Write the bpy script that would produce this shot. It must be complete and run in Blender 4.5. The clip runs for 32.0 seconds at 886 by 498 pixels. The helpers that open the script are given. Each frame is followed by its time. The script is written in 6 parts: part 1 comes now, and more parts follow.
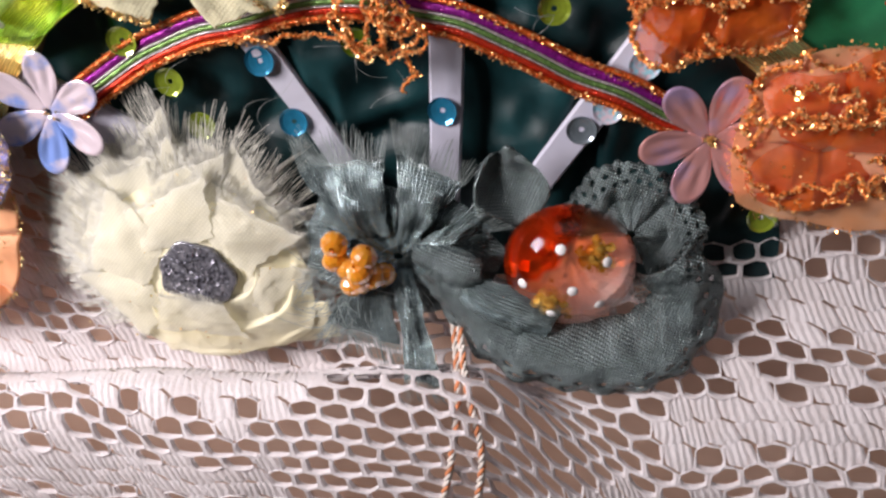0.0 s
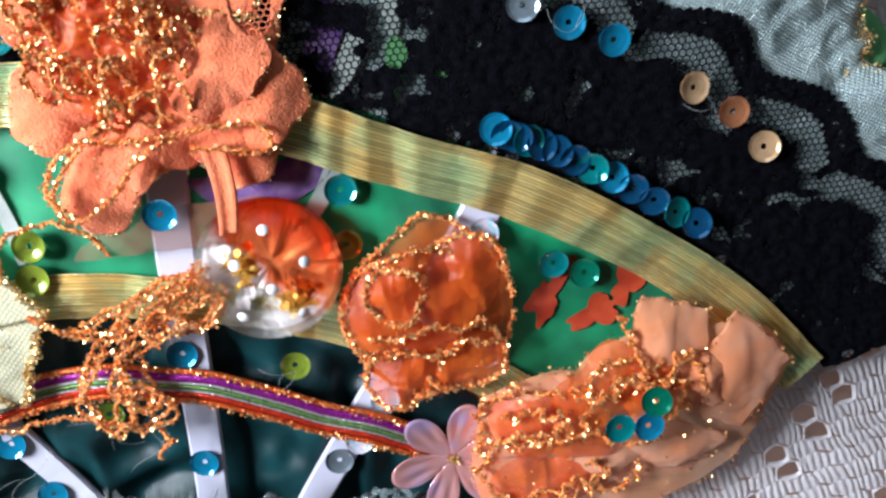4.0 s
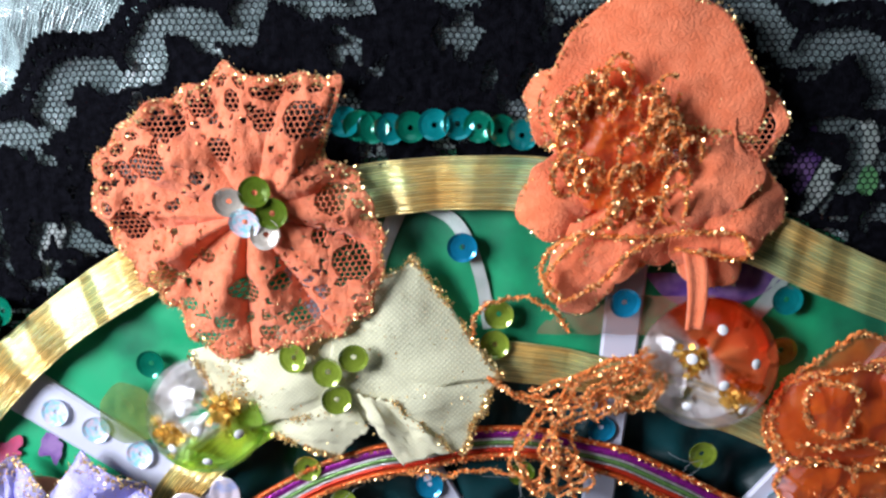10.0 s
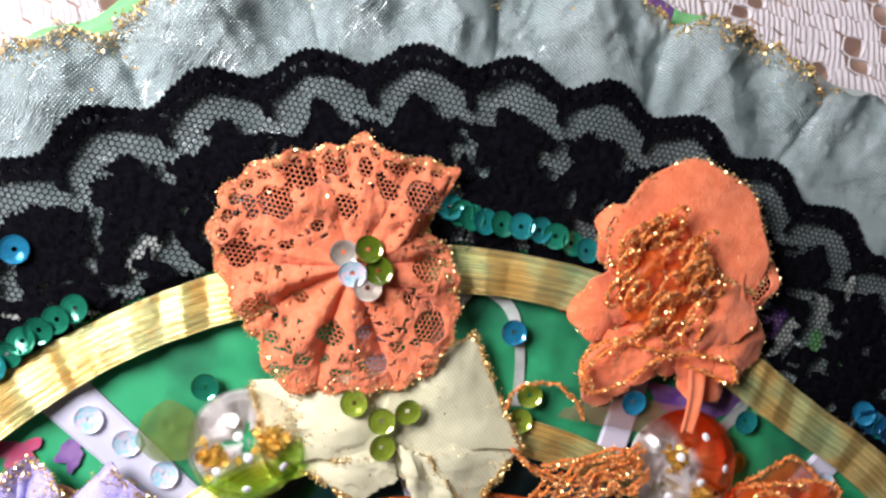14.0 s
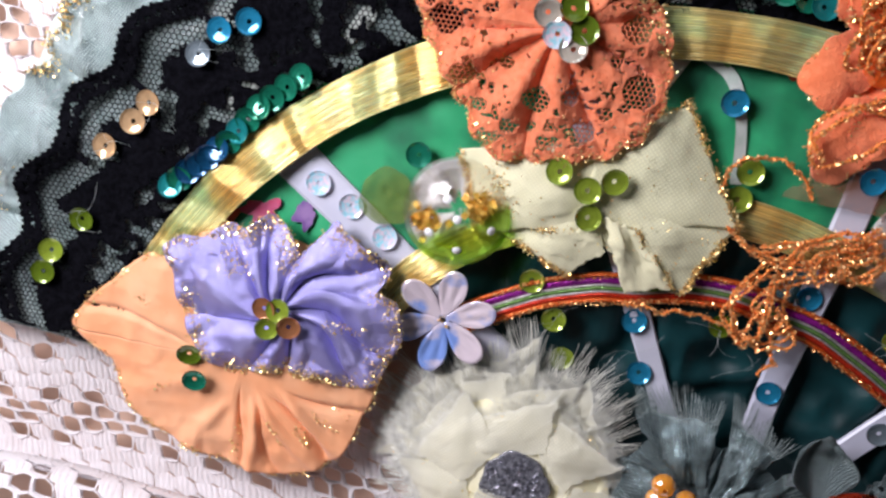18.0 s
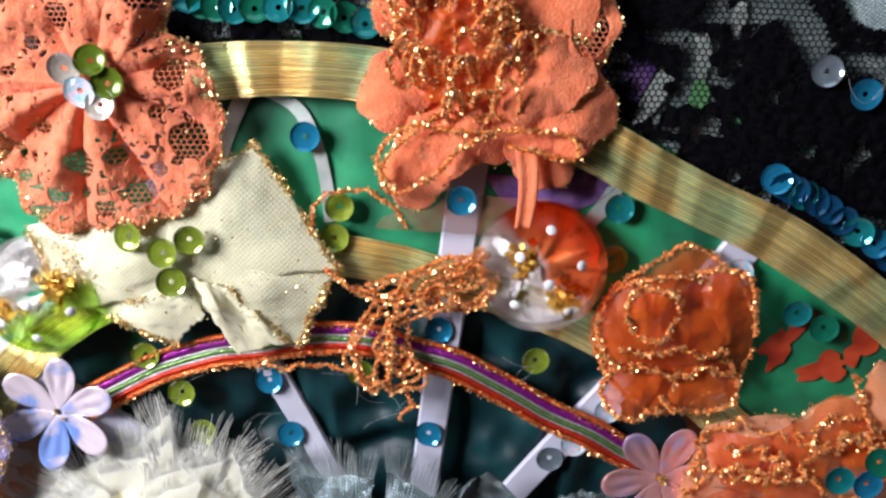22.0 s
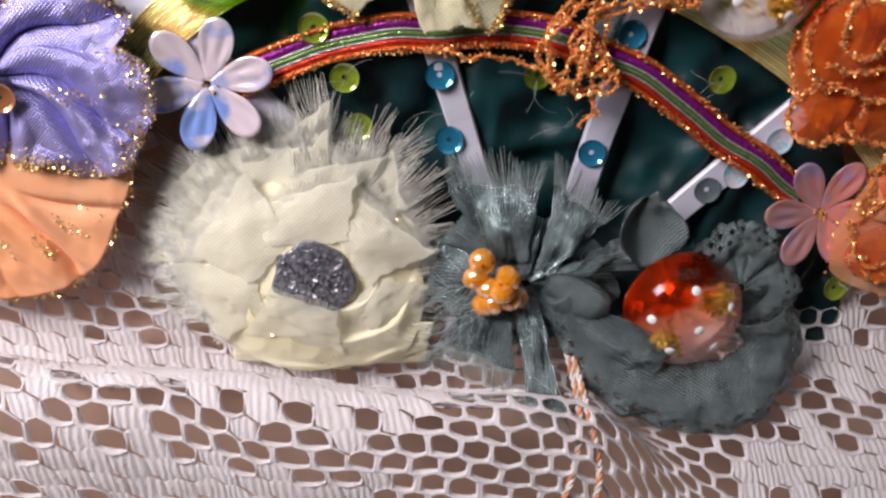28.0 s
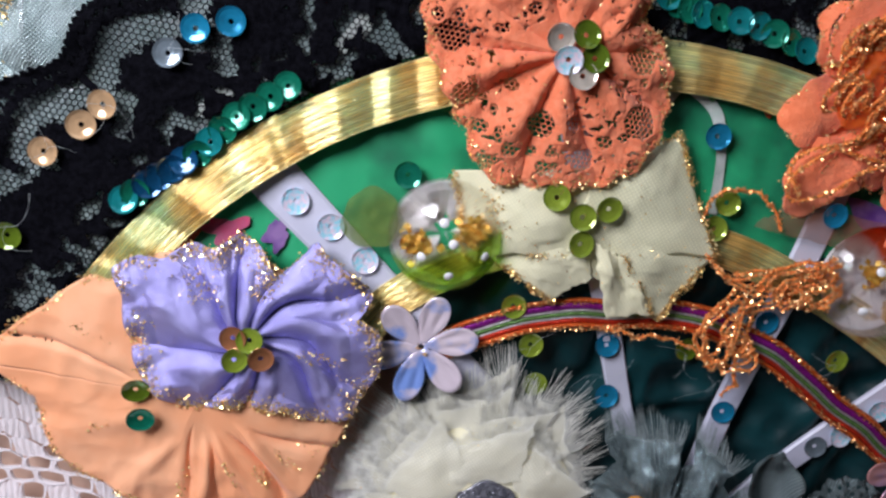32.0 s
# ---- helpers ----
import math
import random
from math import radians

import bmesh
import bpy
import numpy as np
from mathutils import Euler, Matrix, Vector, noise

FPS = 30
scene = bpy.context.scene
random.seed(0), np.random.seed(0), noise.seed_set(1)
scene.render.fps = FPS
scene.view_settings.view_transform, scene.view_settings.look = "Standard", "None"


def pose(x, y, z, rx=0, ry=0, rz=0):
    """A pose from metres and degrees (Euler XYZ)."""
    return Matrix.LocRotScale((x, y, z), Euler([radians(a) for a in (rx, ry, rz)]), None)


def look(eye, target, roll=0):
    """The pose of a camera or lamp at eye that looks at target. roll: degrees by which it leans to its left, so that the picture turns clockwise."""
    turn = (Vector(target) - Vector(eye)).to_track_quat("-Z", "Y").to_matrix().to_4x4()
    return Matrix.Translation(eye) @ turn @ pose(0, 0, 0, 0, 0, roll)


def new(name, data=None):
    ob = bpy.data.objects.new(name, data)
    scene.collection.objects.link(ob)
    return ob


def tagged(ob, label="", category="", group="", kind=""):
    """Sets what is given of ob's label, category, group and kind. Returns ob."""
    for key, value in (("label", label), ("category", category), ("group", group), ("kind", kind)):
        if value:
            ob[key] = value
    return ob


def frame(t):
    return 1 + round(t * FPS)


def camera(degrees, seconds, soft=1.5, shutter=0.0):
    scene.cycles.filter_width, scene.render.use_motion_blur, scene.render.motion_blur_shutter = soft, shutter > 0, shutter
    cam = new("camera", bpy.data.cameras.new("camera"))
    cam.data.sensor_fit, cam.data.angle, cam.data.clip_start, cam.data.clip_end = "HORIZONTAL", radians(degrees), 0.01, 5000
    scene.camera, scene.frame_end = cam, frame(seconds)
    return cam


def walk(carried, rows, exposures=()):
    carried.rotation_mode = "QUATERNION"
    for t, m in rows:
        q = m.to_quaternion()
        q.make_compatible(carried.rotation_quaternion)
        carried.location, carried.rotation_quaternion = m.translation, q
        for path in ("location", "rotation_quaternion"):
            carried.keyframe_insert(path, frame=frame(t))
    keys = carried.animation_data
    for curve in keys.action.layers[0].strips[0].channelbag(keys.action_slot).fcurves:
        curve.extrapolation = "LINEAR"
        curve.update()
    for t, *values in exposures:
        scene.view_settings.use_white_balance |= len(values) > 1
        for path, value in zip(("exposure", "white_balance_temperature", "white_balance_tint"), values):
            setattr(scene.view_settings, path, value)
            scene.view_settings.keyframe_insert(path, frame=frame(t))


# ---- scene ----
cam = camera(56.15, 32.0, soft=2.6)
# seconds, eye in metres, turn in degrees
ROWS = [
    (0, 0.03530, 0.09859, 0.16142, -29.313, 7.364, -4.400),
    (0.5, 0.04377, 0.11074, 0.16074, -28.534, 8.473, -7.072),
    (1, 0.04879, 0.11904, 0.16218, -27.178, 8.014, -9.110),
    (1.5, 0.05226, 0.11882, 0.16294, -25.090, 6.527, -9.856),
    (2, 0.05596, 0.11895, 0.16283, -23.476, 4.217, -9.760),
    (2.5, 0.05986, 0.12230, 0.16115, -22.888, 1.825, -9.611),
    (3, 0.05960, 0.12435, 0.16127, -21.334, -1.077, -8.985),
    (3.5, 0.05646, 0.12613, 0.16178, -18.953, -4.103, -7.996),
    (4, 0.05254, 0.13067, 0.16170, -16.696, -6.852, -7.017),
    (4.5, 0.04586, 0.13579, 0.16170, -14.288, -9.957, -5.652),
    (6.5, 0.02480, 0.14910, 0.15781, -14.654, -10.247, -1.566),
    (7, 0.01162, 0.14621, 0.15970, -13.980, -10.516, -1.408),
    (7.5, 0.00461, 0.14399, 0.16271, -13.734, -8.399, -1.715),
    (8, 0.00217, 0.14187, 0.16701, -14.207, -3.727, -2.683),
    (8.5, 0.00030, 0.14054, 0.16973, -15.272, 0.614, -3.546),
    (9, -0.00086, 0.14057, 0.17110, -15.562, 3.638, -3.862),
    (9.5, -0.00278, 0.14245, 0.17171, -14.517, 4.935, -3.429),
    (10, -0.00930, 0.14654, 0.17103, -13.199, 3.271, -2.061),
    (10.5, -0.01472, 0.15189, 0.17170, -11.572, 1.427, -0.397),
    (11, -0.02009, 0.15697, 0.17434, -9.643, -0.711, 1.305),
    (11.5, -0.02406, 0.16098, 0.17750, -7.943, -2.486, 3.070),
    (12, -0.03013, 0.15848, 0.18207, -6.470, -4.368, 4.827),
    (12.5, -0.04106, 0.15249, 0.18525, -5.798, -6.923, 6.703),
    (13, -0.05261, 0.14714, 0.18792, -5.597, -8.724, 8.441),
    (13.5, -0.06370, 0.14286, 0.19062, -5.965, -9.551, 10.126),
    (14, -0.07363, 0.13869, 0.19410, -6.326, -10.421, 11.927),
    (14.5, -0.08367, 0.13348, 0.19818, -6.858, -10.378, 14.427),
    (15, -0.09127, 0.12492, 0.20367, -7.358, -9.340, 16.611),
    (15.5, -0.09672, 0.11672, 0.20720, -9.059, -6.905, 17.507),
    (17.5, -0.07339, 0.11337, 0.20120, -14.238, 4.158, 11.999),
    (18, -0.05798, 0.11819, 0.19838, -14.827, 7.100, 9.368),
    (18.5, -0.04357, 0.12267, 0.19444, -15.923, 9.392, 6.837),
    (19, -0.03129, 0.12613, 0.19043, -16.970, 10.600, 4.626),
    (19.5, -0.02049, 0.12957, 0.18685, -17.674, 10.894, 2.852),
    (20, -0.00798, 0.13086, 0.18268, -17.971, 11.113, 0.968),
    (20.5, -0.00155, 0.13173, 0.17992, -18.594, 9.551, 0.117),
    (21, 0.00665, 0.12945, 0.17729, -18.244, 7.965, -0.296),
    (21.5, 0.01199, 0.12817, 0.17575, -16.258, 4.979, 0.496),
    (22, 0.01411, 0.12836, 0.17610, -13.822, 1.144, 2.091),
    (22.5, 0.01415, 0.12376, 0.17534, -13.114, -3.234, 3.596),
    (23, 0.01485, 0.11635, 0.17259, -14.888, -6.361, 4.787),
    (23.5, 0.01502, 0.10796, 0.16983, -16.907, -7.310, 5.324),
    (24, 0.01344, 0.09941, 0.16844, -18.545, -6.702, 5.300),
    (24.5, 0.01155, 0.09325, 0.16938, -20.203, -4.188, 4.698),
    (25, 0.01195, 0.08878, 0.17218, -21.704, -0.703, 3.566),
    (25.5, 0.01167, 0.08684, 0.17463, -23.586, 2.415, 2.574),
    (27.5, -0.03032, 0.08097, 0.17762, -23.754, -1.841, 6.983),
    (28, -0.04233, 0.08234, 0.17587, -21.721, -4.537, 9.134),
    (28.5, -0.05368, 0.08962, 0.17408, -19.879, -6.497, 10.924),
    (29, -0.06609, 0.09908, 0.17205, -18.910, -8.307, 12.686),
    (29.5, -0.07733, 0.10082, 0.17517, -17.252, -9.958, 13.720),
    (30, -0.08843, 0.09809, 0.17917, -15.939, -11.457, 14.370),
    (30.5, -0.09633, 0.09826, 0.18393, -15.388, -11.542, 14.921),
    (31, -0.10272, 0.10025, 0.18735, -14.980, -10.917, 15.125),
    (31.5, -0.10470, 0.10463, 0.18951, -14.460, -9.017, 14.602),
    (32, -0.10005, 0.11202, 0.18988, -14.455, -6.105, 13.484),
]
# seconds, stops, white balance
EXPOSURE = [(0.0, 0.05, 7100, 20), (2.0, 0.15, 6500, 14), (4.0, 0.8, 6000, 10), (6.5, 0.7, 5900, 10), (9.0, 0.05, 5900, 12), (12.0, 0.05, 6400, 14), (15.0, -0.05, 6700, 20), (18.0, -0.35, 6500, 18),
            (21.0, 0.0, 6400, 17), (24.0, 0.45, 6300, 15), (26.0, -0.05, 6500, 18), (28.0, -0.25, 7000, 20), (30.0, -0.6, 6500, 17), (32.0, -0.6, 6200, 17)]
walk(cam, [(t, pose(x, y, z, rx, ry, rz)) for t, x, y, z, rx, ry, rz in ROWS], EXPOSURE)

# ---- world and light ----
MM = 0.001
world = bpy.data.worlds.new("world")
scene.world = world
world.use_nodes = True
world.node_tree.nodes["Background"].inputs["Color"].default_value = (0.75, 0.85, 1.0, 1)
world.node_tree.nodes["Background"].inputs["Strength"].default_value = 0.3


def area_lamp(name, eye, target, sx, sy, power, color):
    data = bpy.data.lights.new(name, "AREA")
    data.shape, data.size, data.size_y, data.energy, data.color = "RECTANGLE", sx, sy, power, color
    ob = new(name, data)
    ob.matrix_basis = look(eye, target)
    return ob


# unseen source at the left, set close for falloff to the right; no lamp built
area_lamp("left_key_light", (-0.31, 0.22, 0.235), (-0.06, 0.08, 0), 0.15, 0.15, 2.9, (0.96, 0.98, 1.02))
area_lamp("window_light", (0.0, 1.93, 0.75), (0, 0, 0.1), 1.5, 1.1, 3.5, (0.78, 0.90, 1.0))

# ---- materials ----


def mat(name, col, col2=None, rough=0.6, metal=0.0, vary=400, bump=0.15, fine=3000, sheen=0.0, clear=0.0,
        coat=0.0, film=0.0, thin=0.0, weave=0.0, weave_turn=45.0, threads=0.25, islands=0.0, spec=0.5, ior=1.5, alpha=1.0, aniso=0.0, low=0.4, high=0.6):
    """A surface with a base colour that drifts to a second one, fine relief and, where asked, threads, sheen, a film or see-through cloth."""
    m = bpy.data.materials.new(name)
    m.use_nodes = True
    nt = m.node_tree
    nodes, link = nt.nodes, nt.links.new
    b = nodes["Principled BSDF"]
    values = {"Roughness": rough, "Metallic": metal, "Sheen Weight": sheen, "Coat Weight": coat, "Specular IOR Level": spec,
              "IOR": ior, "Transmission Weight": clear, "Anisotropic": aniso, "Alpha": alpha}
    if film:
        values |= {"Thin Film Thickness": film, "Thin Film IOR": 1.6}
    for key, value in values.items():
        b.inputs[key].default_value = value
    tc = nodes.new("ShaderNodeTexCoord")
    n1 = nodes.new("ShaderNodeTexNoise")
    n1.inputs["Scale"].default_value, n1.inputs["Detail"].default_value = vary, 4
    link(tc.outputs["Object"], n1.inputs["Vector"])
    ramp = nodes.new("ShaderNodeValToRGB")
    c2 = col2 or tuple(c * 0.75 for c in col)
    ramp.color_ramp.elements[0].position, ramp.color_ramp.elements[1].position = low, high
    ramp.color_ramp.elements[0].color, ramp.color_ramp.elements[1].color = (*c2, 1), (*col, 1)
    link(n1.outputs["Fac"], ramp.inputs["Fac"])
    colour = ramp.outputs["Color"]
    if islands:
        hsv = nodes.new("ShaderNodeHueSaturation")
        geo = nodes.new("ShaderNodeNewGeometry")
        rng = nodes.new("ShaderNodeMapRange")
        rng.inputs["To Min"].default_value, rng.inputs["To Max"].default_value = 1 - islands, 1 + islands
        link(geo.outputs["Random Per Island"], rng.inputs["Value"])
        link(rng.outputs["Result"], hsv.inputs["Value"])
        link(colour, hsv.inputs["Color"])
        colour = hsv.outputs["Color"]
    link(colour, b.inputs["Base Color"])
    n2 = nodes.new("ShaderNodeTexNoise")
    n2.inputs["Scale"].default_value, n2.inputs["Detail"].default_value = fine, 3
    link(tc.outputs["Object"], n2.inputs["Vector"])
    height = n2.outputs["Fac"]
    if weave:
        mp = nodes.new("ShaderNodeMapping")
        mp.inputs["Rotation"].default_value = (0, 0, radians(weave_turn))
        link(tc.outputs["Object"], mp.inputs["Vector"])
        waves = []
        for axis in ("X", "Y"):
            w = nodes.new("ShaderNodeTexWave")
            w.bands_direction = axis
            w.inputs["Scale"].default_value, w.inputs["Distortion"].default_value, w.inputs["Detail Scale"].default_value = weave, 1.2, 2
            link(mp.outputs["Vector"], w.inputs["Vector"])
            waves.append(w.outputs["Fac"])
        mx = nodes.new("ShaderNodeMath")
        mx.operation = "MULTIPLY"
        link(waves[0], mx.inputs[0]), link(waves[1], mx.inputs[1])
        ad = nodes.new("ShaderNodeMath")
        ad.operation = "ADD"
        link(mx.outputs[0], ad.inputs[0]), link(height, ad.inputs[1])
        height = ad.outputs[0]
        rg = nodes.new("ShaderNodeMapRange")
        rg.inputs["To Min"].default_value, rg.inputs["To Max"].default_value = 1 - threads, 1 + threads * 0.6
        link(mx.outputs[0], rg.inputs["Value"])
        hs = nodes.new("ShaderNodeHueSaturation")
        link(rg.outputs["Result"], hs.inputs["Value"])
        link(colour, hs.inputs["Color"])
        colour = hs.outputs["Color"]
        link(colour, b.inputs["Base Color"])
    bp = nodes.new("ShaderNodeBump")
    bp.inputs["Strength"].default_value, bp.inputs["Distance"].default_value = min(1, bump * 2), 0.0003
    link(height, bp.inputs["Height"])
    link(bp.outputs["Normal"], b.inputs["Normal"])
    if thin:
        tl = nodes.new("ShaderNodeBsdfTranslucent")
        link(colour, tl.inputs["Color"])
        mixed = nodes.new("ShaderNodeMixShader")
        mixed.inputs[0].default_value = thin
        link(b.outputs[0], mixed.inputs[1]), link(tl.outputs[0], mixed.inputs[2])
        link(mixed.outputs[0], nodes["Material Output"].inputs["Surface"])
    return m


def sheer(name, col, share, rough=0.5, vary=300, bump=0.2, weave=520, threads=0.06, metal=0.0, film=0.0, col2=None, sheen=0.2, spec=0.5, thin=0.25):
    """Sheer cloth: threads with gaps too small to build, which let a share of the light straight through."""
    m = mat(name, col, col2 or tuple(c * 0.93 for c in col), rough=rough, vary=vary, bump=bump, weave=weave, sheen=sheen, thin=thin, threads=threads, metal=metal, film=film, spec=spec)
    nt = m.node_tree
    out = nt.nodes["Material Output"]
    last = out.inputs["Surface"].links[0].from_socket
    tr = nt.nodes.new("ShaderNodeBsdfTransparent")
    mixed = nt.nodes.new("ShaderNodeMixShader")
    mixed.inputs[0].default_value = share
    nt.links.new(last, mixed.inputs[1]), nt.links.new(tr.outputs[0], mixed.inputs[2])
    nt.links.new(mixed.outputs[0], out.inputs["Surface"])
    return m


COTTON = mat("white_cotton", (0.92, 0.88, 0.90), (0.84, 0.79, 0.80), rough=0.85, vary=150, bump=0.5, fine=1500, sheen=0.2, thin=0.3)
WOOD = mat("table_wood", (0.68, 0.47, 0.36), (0.58, 0.38, 0.28), rough=0.5, vary=30, bump=0.1)
PLASTER = mat("wall_plaster", (0.42, 0.41, 0.40), (0.38, 0.37, 0.36), rough=0.9, vary=6, bump=0.1, fine=200)
FLOORWOOD = mat("floor_boards", (0.28, 0.18, 0.11), (0.2, 0.12, 0.07), rough=0.5, vary=8, bump=0.1, fine=200)
LEAFCLOTH = mat("printed_green_cotton", (0.016, 0.42, 0.17), (0.004, 0.13, 0.062), rough=0.55, vary=38, bump=0.1, weave=2600, low=0.36, high=0.56)
PRINT_WHITE = mat("print_white", (0.62, 0.66, 0.62), (0.5, 0.58, 0.52), rough=0.5, vary=300, bump=0.12, weave=2600)
PRINT_RED = mat("print_red", (0.42, 0.035, 0.012), (0.55, 0.07, 0.02), rough=0.5, vary=200, bump=0.12, weave=2600)
PRINT_PURPLE = mat("print_purple", (0.13, 0.045, 0.26), (0.3, 0.16, 0.4), rough=0.5, vary=200, bump=0.12, weave=2600)
PRINT_PINK = mat("print_pink", (0.62, 0.06, 0.16), (0.5, 0.1, 0.2), rough=0.5, vary=200, bump=0.12, weave=2600)
PRINT_LIME = mat("print_lime", (0.22, 0.58, 0.22), (0.15, 0.48, 0.18), rough=0.5, vary=100, bump=0.12, weave=2600)
TEALSATIN = mat("dark_teal_satin", (0.006, 0.050, 0.056), (0.0025, 0.02, 0.023), rough=0.40, vary=60, bump=0.1, weave=900, spec=0.4)
SLATESATIN = mat("slate_satin", (0.60, 0.73, 0.72), (0.46, 0.58, 0.57), rough=0.27, vary=90, bump=0.5, weave=520, weave_turn=30, metal=0.5, threads=0.4)
GREYSATIN = mat("grey_ribbon_satin", (0.27, 0.345, 0.35), (0.16, 0.21, 0.215), rough=0.27, vary=150, bump=0.42, weave=560, weave_turn=20, metal=0.6, threads=0.5)
PURPLESATIN = mat("purple_satin", (0.48, 0.45, 0.84), (0.38, 0.35, 0.73), rough=0.40, vary=120, bump=0.26, weave=620, weave_turn=35, metal=0.6, threads=0.14)
BLACKLACE = mat("black_lace_yarn", (0.0018, 0.0018, 0.0028), (0.004, 0.004, 0.006), rough=0.9, vary=900, bump=0.6, fine=2600, spec=0.03)
NETTHREAD = mat("black_net_thread", (0.003, 0.003, 0.0045), rough=0.7, vary=900, bump=0.1, spec=0.06)
ORANGELACE = mat("orange_lace_yarn", (0.95, 0.28, 0.13), (0.88, 0.22, 0.09), rough=0.85, vary=500, bump=0.7, fine=2200, sheen=0.3, thin=0.2)
ORANGEFELT = mat("orange_felt", (0.92, 0.24, 0.10), (0.84, 0.19, 0.07), rough=0.95, vary=350, bump=0.8, fine=2000, sheen=0.3)
PEACHCLOTH = mat("peach_cloth", (1.0, 0.52, 0.28), (0.98, 0.44, 0.21), rough=0.6, vary=60, bump=0.08, fine=4000, sheen=0.2, thin=0.2)
CREAM = mat("cream_chiffon", (0.98, 0.93, 0.69), (0.97, 0.90, 0.60), rough=0.7, vary=80, bump=0.10, weave=700, weave_turn=75, sheen=0.3, thin=0.16, threads=0.05)
CREAMSHEER = sheer("cream_sheer", (0.98, 0.95, 0.78), 0.20, rough=0.7, vary=80, bump=0.12, thin=0.2, sheen=0.3, weave=440, threads=0.10)
BOWCREAM = sheer("bow_chiffon", (0.99, 0.95, 0.66), 0.08, rough=0.7, vary=80, bump=0.10, thin=0.2, sheen=0.3, weave=440, threads=0.06)
BOWSHEER = sheer("bow_sheer", (0.98, 0.95, 0.66), 0.18, rough=0.7, vary=80, bump=0.14, thin=0.2, sheen=0.3, weave=400, threads=0.14)
FRAY = mat("frayed_thread", (0.95, 0.94, 0.86), rough=0.6, vary=400, bump=0.1, thin=0.2)
GREYTHREAD = mat("grey_shiny_thread", (0.46, 0.58, 0.60), (0.24, 0.31, 0.32), rough=0.25, metal=0.75, vary=120, bump=0.1, islands=0.35)
SILVERTHREAD = mat("silver_lurex", (0.90, 0.95, 0.95), (0.70, 0.78, 0.78), rough=0.2, metal=0.7, vary=300, bump=0.0, islands=0.3)
GREYFRAY = mat("grey_frayed_thread", (0.30, 0.36, 0.355), rough=0.4, vary=400, bump=0.1)
ORGANZA = sheer("orange_organza", (0.95, 0.19, 0.018), 0.40, rough=0.3, bump=0.2, weave=0, spec=0.6, col2=(0.78, 0.11, 0.010), vary=160, thin=0.4)
PEACHORGANZA = sheer("peach_organza", (1.0, 0.56, 0.34), 0.12, rough=0.7, bump=0.15, weave=1400, spec=0.12, vary=90, col2=(1.0, 0.44, 0.20), sheen=0.4, thin=0.4)
BROWNORGANZA = sheer("brown_organza", (0.42, 0.18, 0.11), 0.55, rough=0.7, bump=0.1, spec=0.15)
OLIVEORGANZA = sheer("olive_organza", (0.20, 0.27, 0.05), 0.35, rough=0.6, bump=0.1, weave=1400, spec=0.2)
GLITTER = mat("gold_glitter", (1.0, 0.74, 0.36), (0.86, 0.52, 0.18), rough=0.32, metal=0.7, vary=900, bump=0.0, islands=0.45)
COPPERCORD = mat("copper_cord", (1.0, 0.36, 0.08), (0.90, 0.25, 0.045), rough=0.4, vary=900, bump=0.4, islands=0.15)
TINSEL = mat("copper_tinsel", (1.0, 0.58, 0.27), (1.0, 0.42, 0.13), rough=0.3, metal=0.7, vary=900, bump=0.0, islands=0.4)
PLASTICWHITE = mat("white_stick_plastic", (0.60, 0.60, 0.70), (0.53, 0.53, 0.64), rough=0.35, vary=60, bump=0.05)
DRUZY = mat("druzy_crystal", (0.30, 0.30, 0.34), (0.15, 0.15, 0.18), rough=0.16, metal=0.55, vary=900, bump=0.3, islands=0.6)
BEADORANGE = mat("orange_glass_bead", (0.90, 0.36, 0.03), (0.82, 0.28, 0.02), rough=0.12, vary=300, bump=0.02, clear=0.35, coat=0.4)
GLASS = mat("clear_glass", (0.97, 0.97, 0.97), (0.93, 0.93, 0.93), rough=0.03, vary=200, bump=0.0, clear=1.0)
FOIL = mat("gold_foil", (0.95, 0.62, 0.13), (0.80, 0.42, 0.06), rough=0.25, metal=0.5, vary=900, bump=0.5, fine=1500, islands=0.3)
SILVERFOIL = mat("silver_foil", (0.86, 0.83, 0.82), (0.55, 0.54, 0.55), rough=0.42, metal=0.9, vary=500, bump=0.4, fine=1200, film=350)
IRIS = mat("iridescent_plastic", (0.97, 0.82, 0.90), (0.28, 0.44, 0.97), rough=0.18, metal=0.35, vary=85, bump=0.05, film=430, coat=0.6, low=0.43, high=0.52)
IRISROSE = mat("rosy_iridescent_plastic", (0.86, 0.42, 0.40), (0.66, 0.46, 0.72), rough=0.18, metal=0.5, vary=110, bump=0.05, film=380, coat=0.6, low=0.32, high=0.5)
# pale reflector added inside the clear gems to brighten the glass
GEMREFLECTOR = mat("gem_reflector_pearl", (0.84, 0.80, 0.79), (0.70, 0.68, 0.70), rough=0.3, vary=150, bump=0.1, metal=0.15, film=420)
TWINEW = mat("white_twine", (0.78, 0.70, 0.64), rough=0.8, vary=400, bump=0.3)
TWINEO = mat("orange_twine", (0.75, 0.27, 0.12), rough=0.8, vary=400, bump=0.3)


def sequin_mat(name, col, clear=0.0, metal=0.45, film=0.0):
    return mat(name, col, tuple(c * 0.8 for c in col), rough=0.14, metal=metal, vary=300, bump=0.03, fine=1200, clear=clear, coat=0.5, film=film)


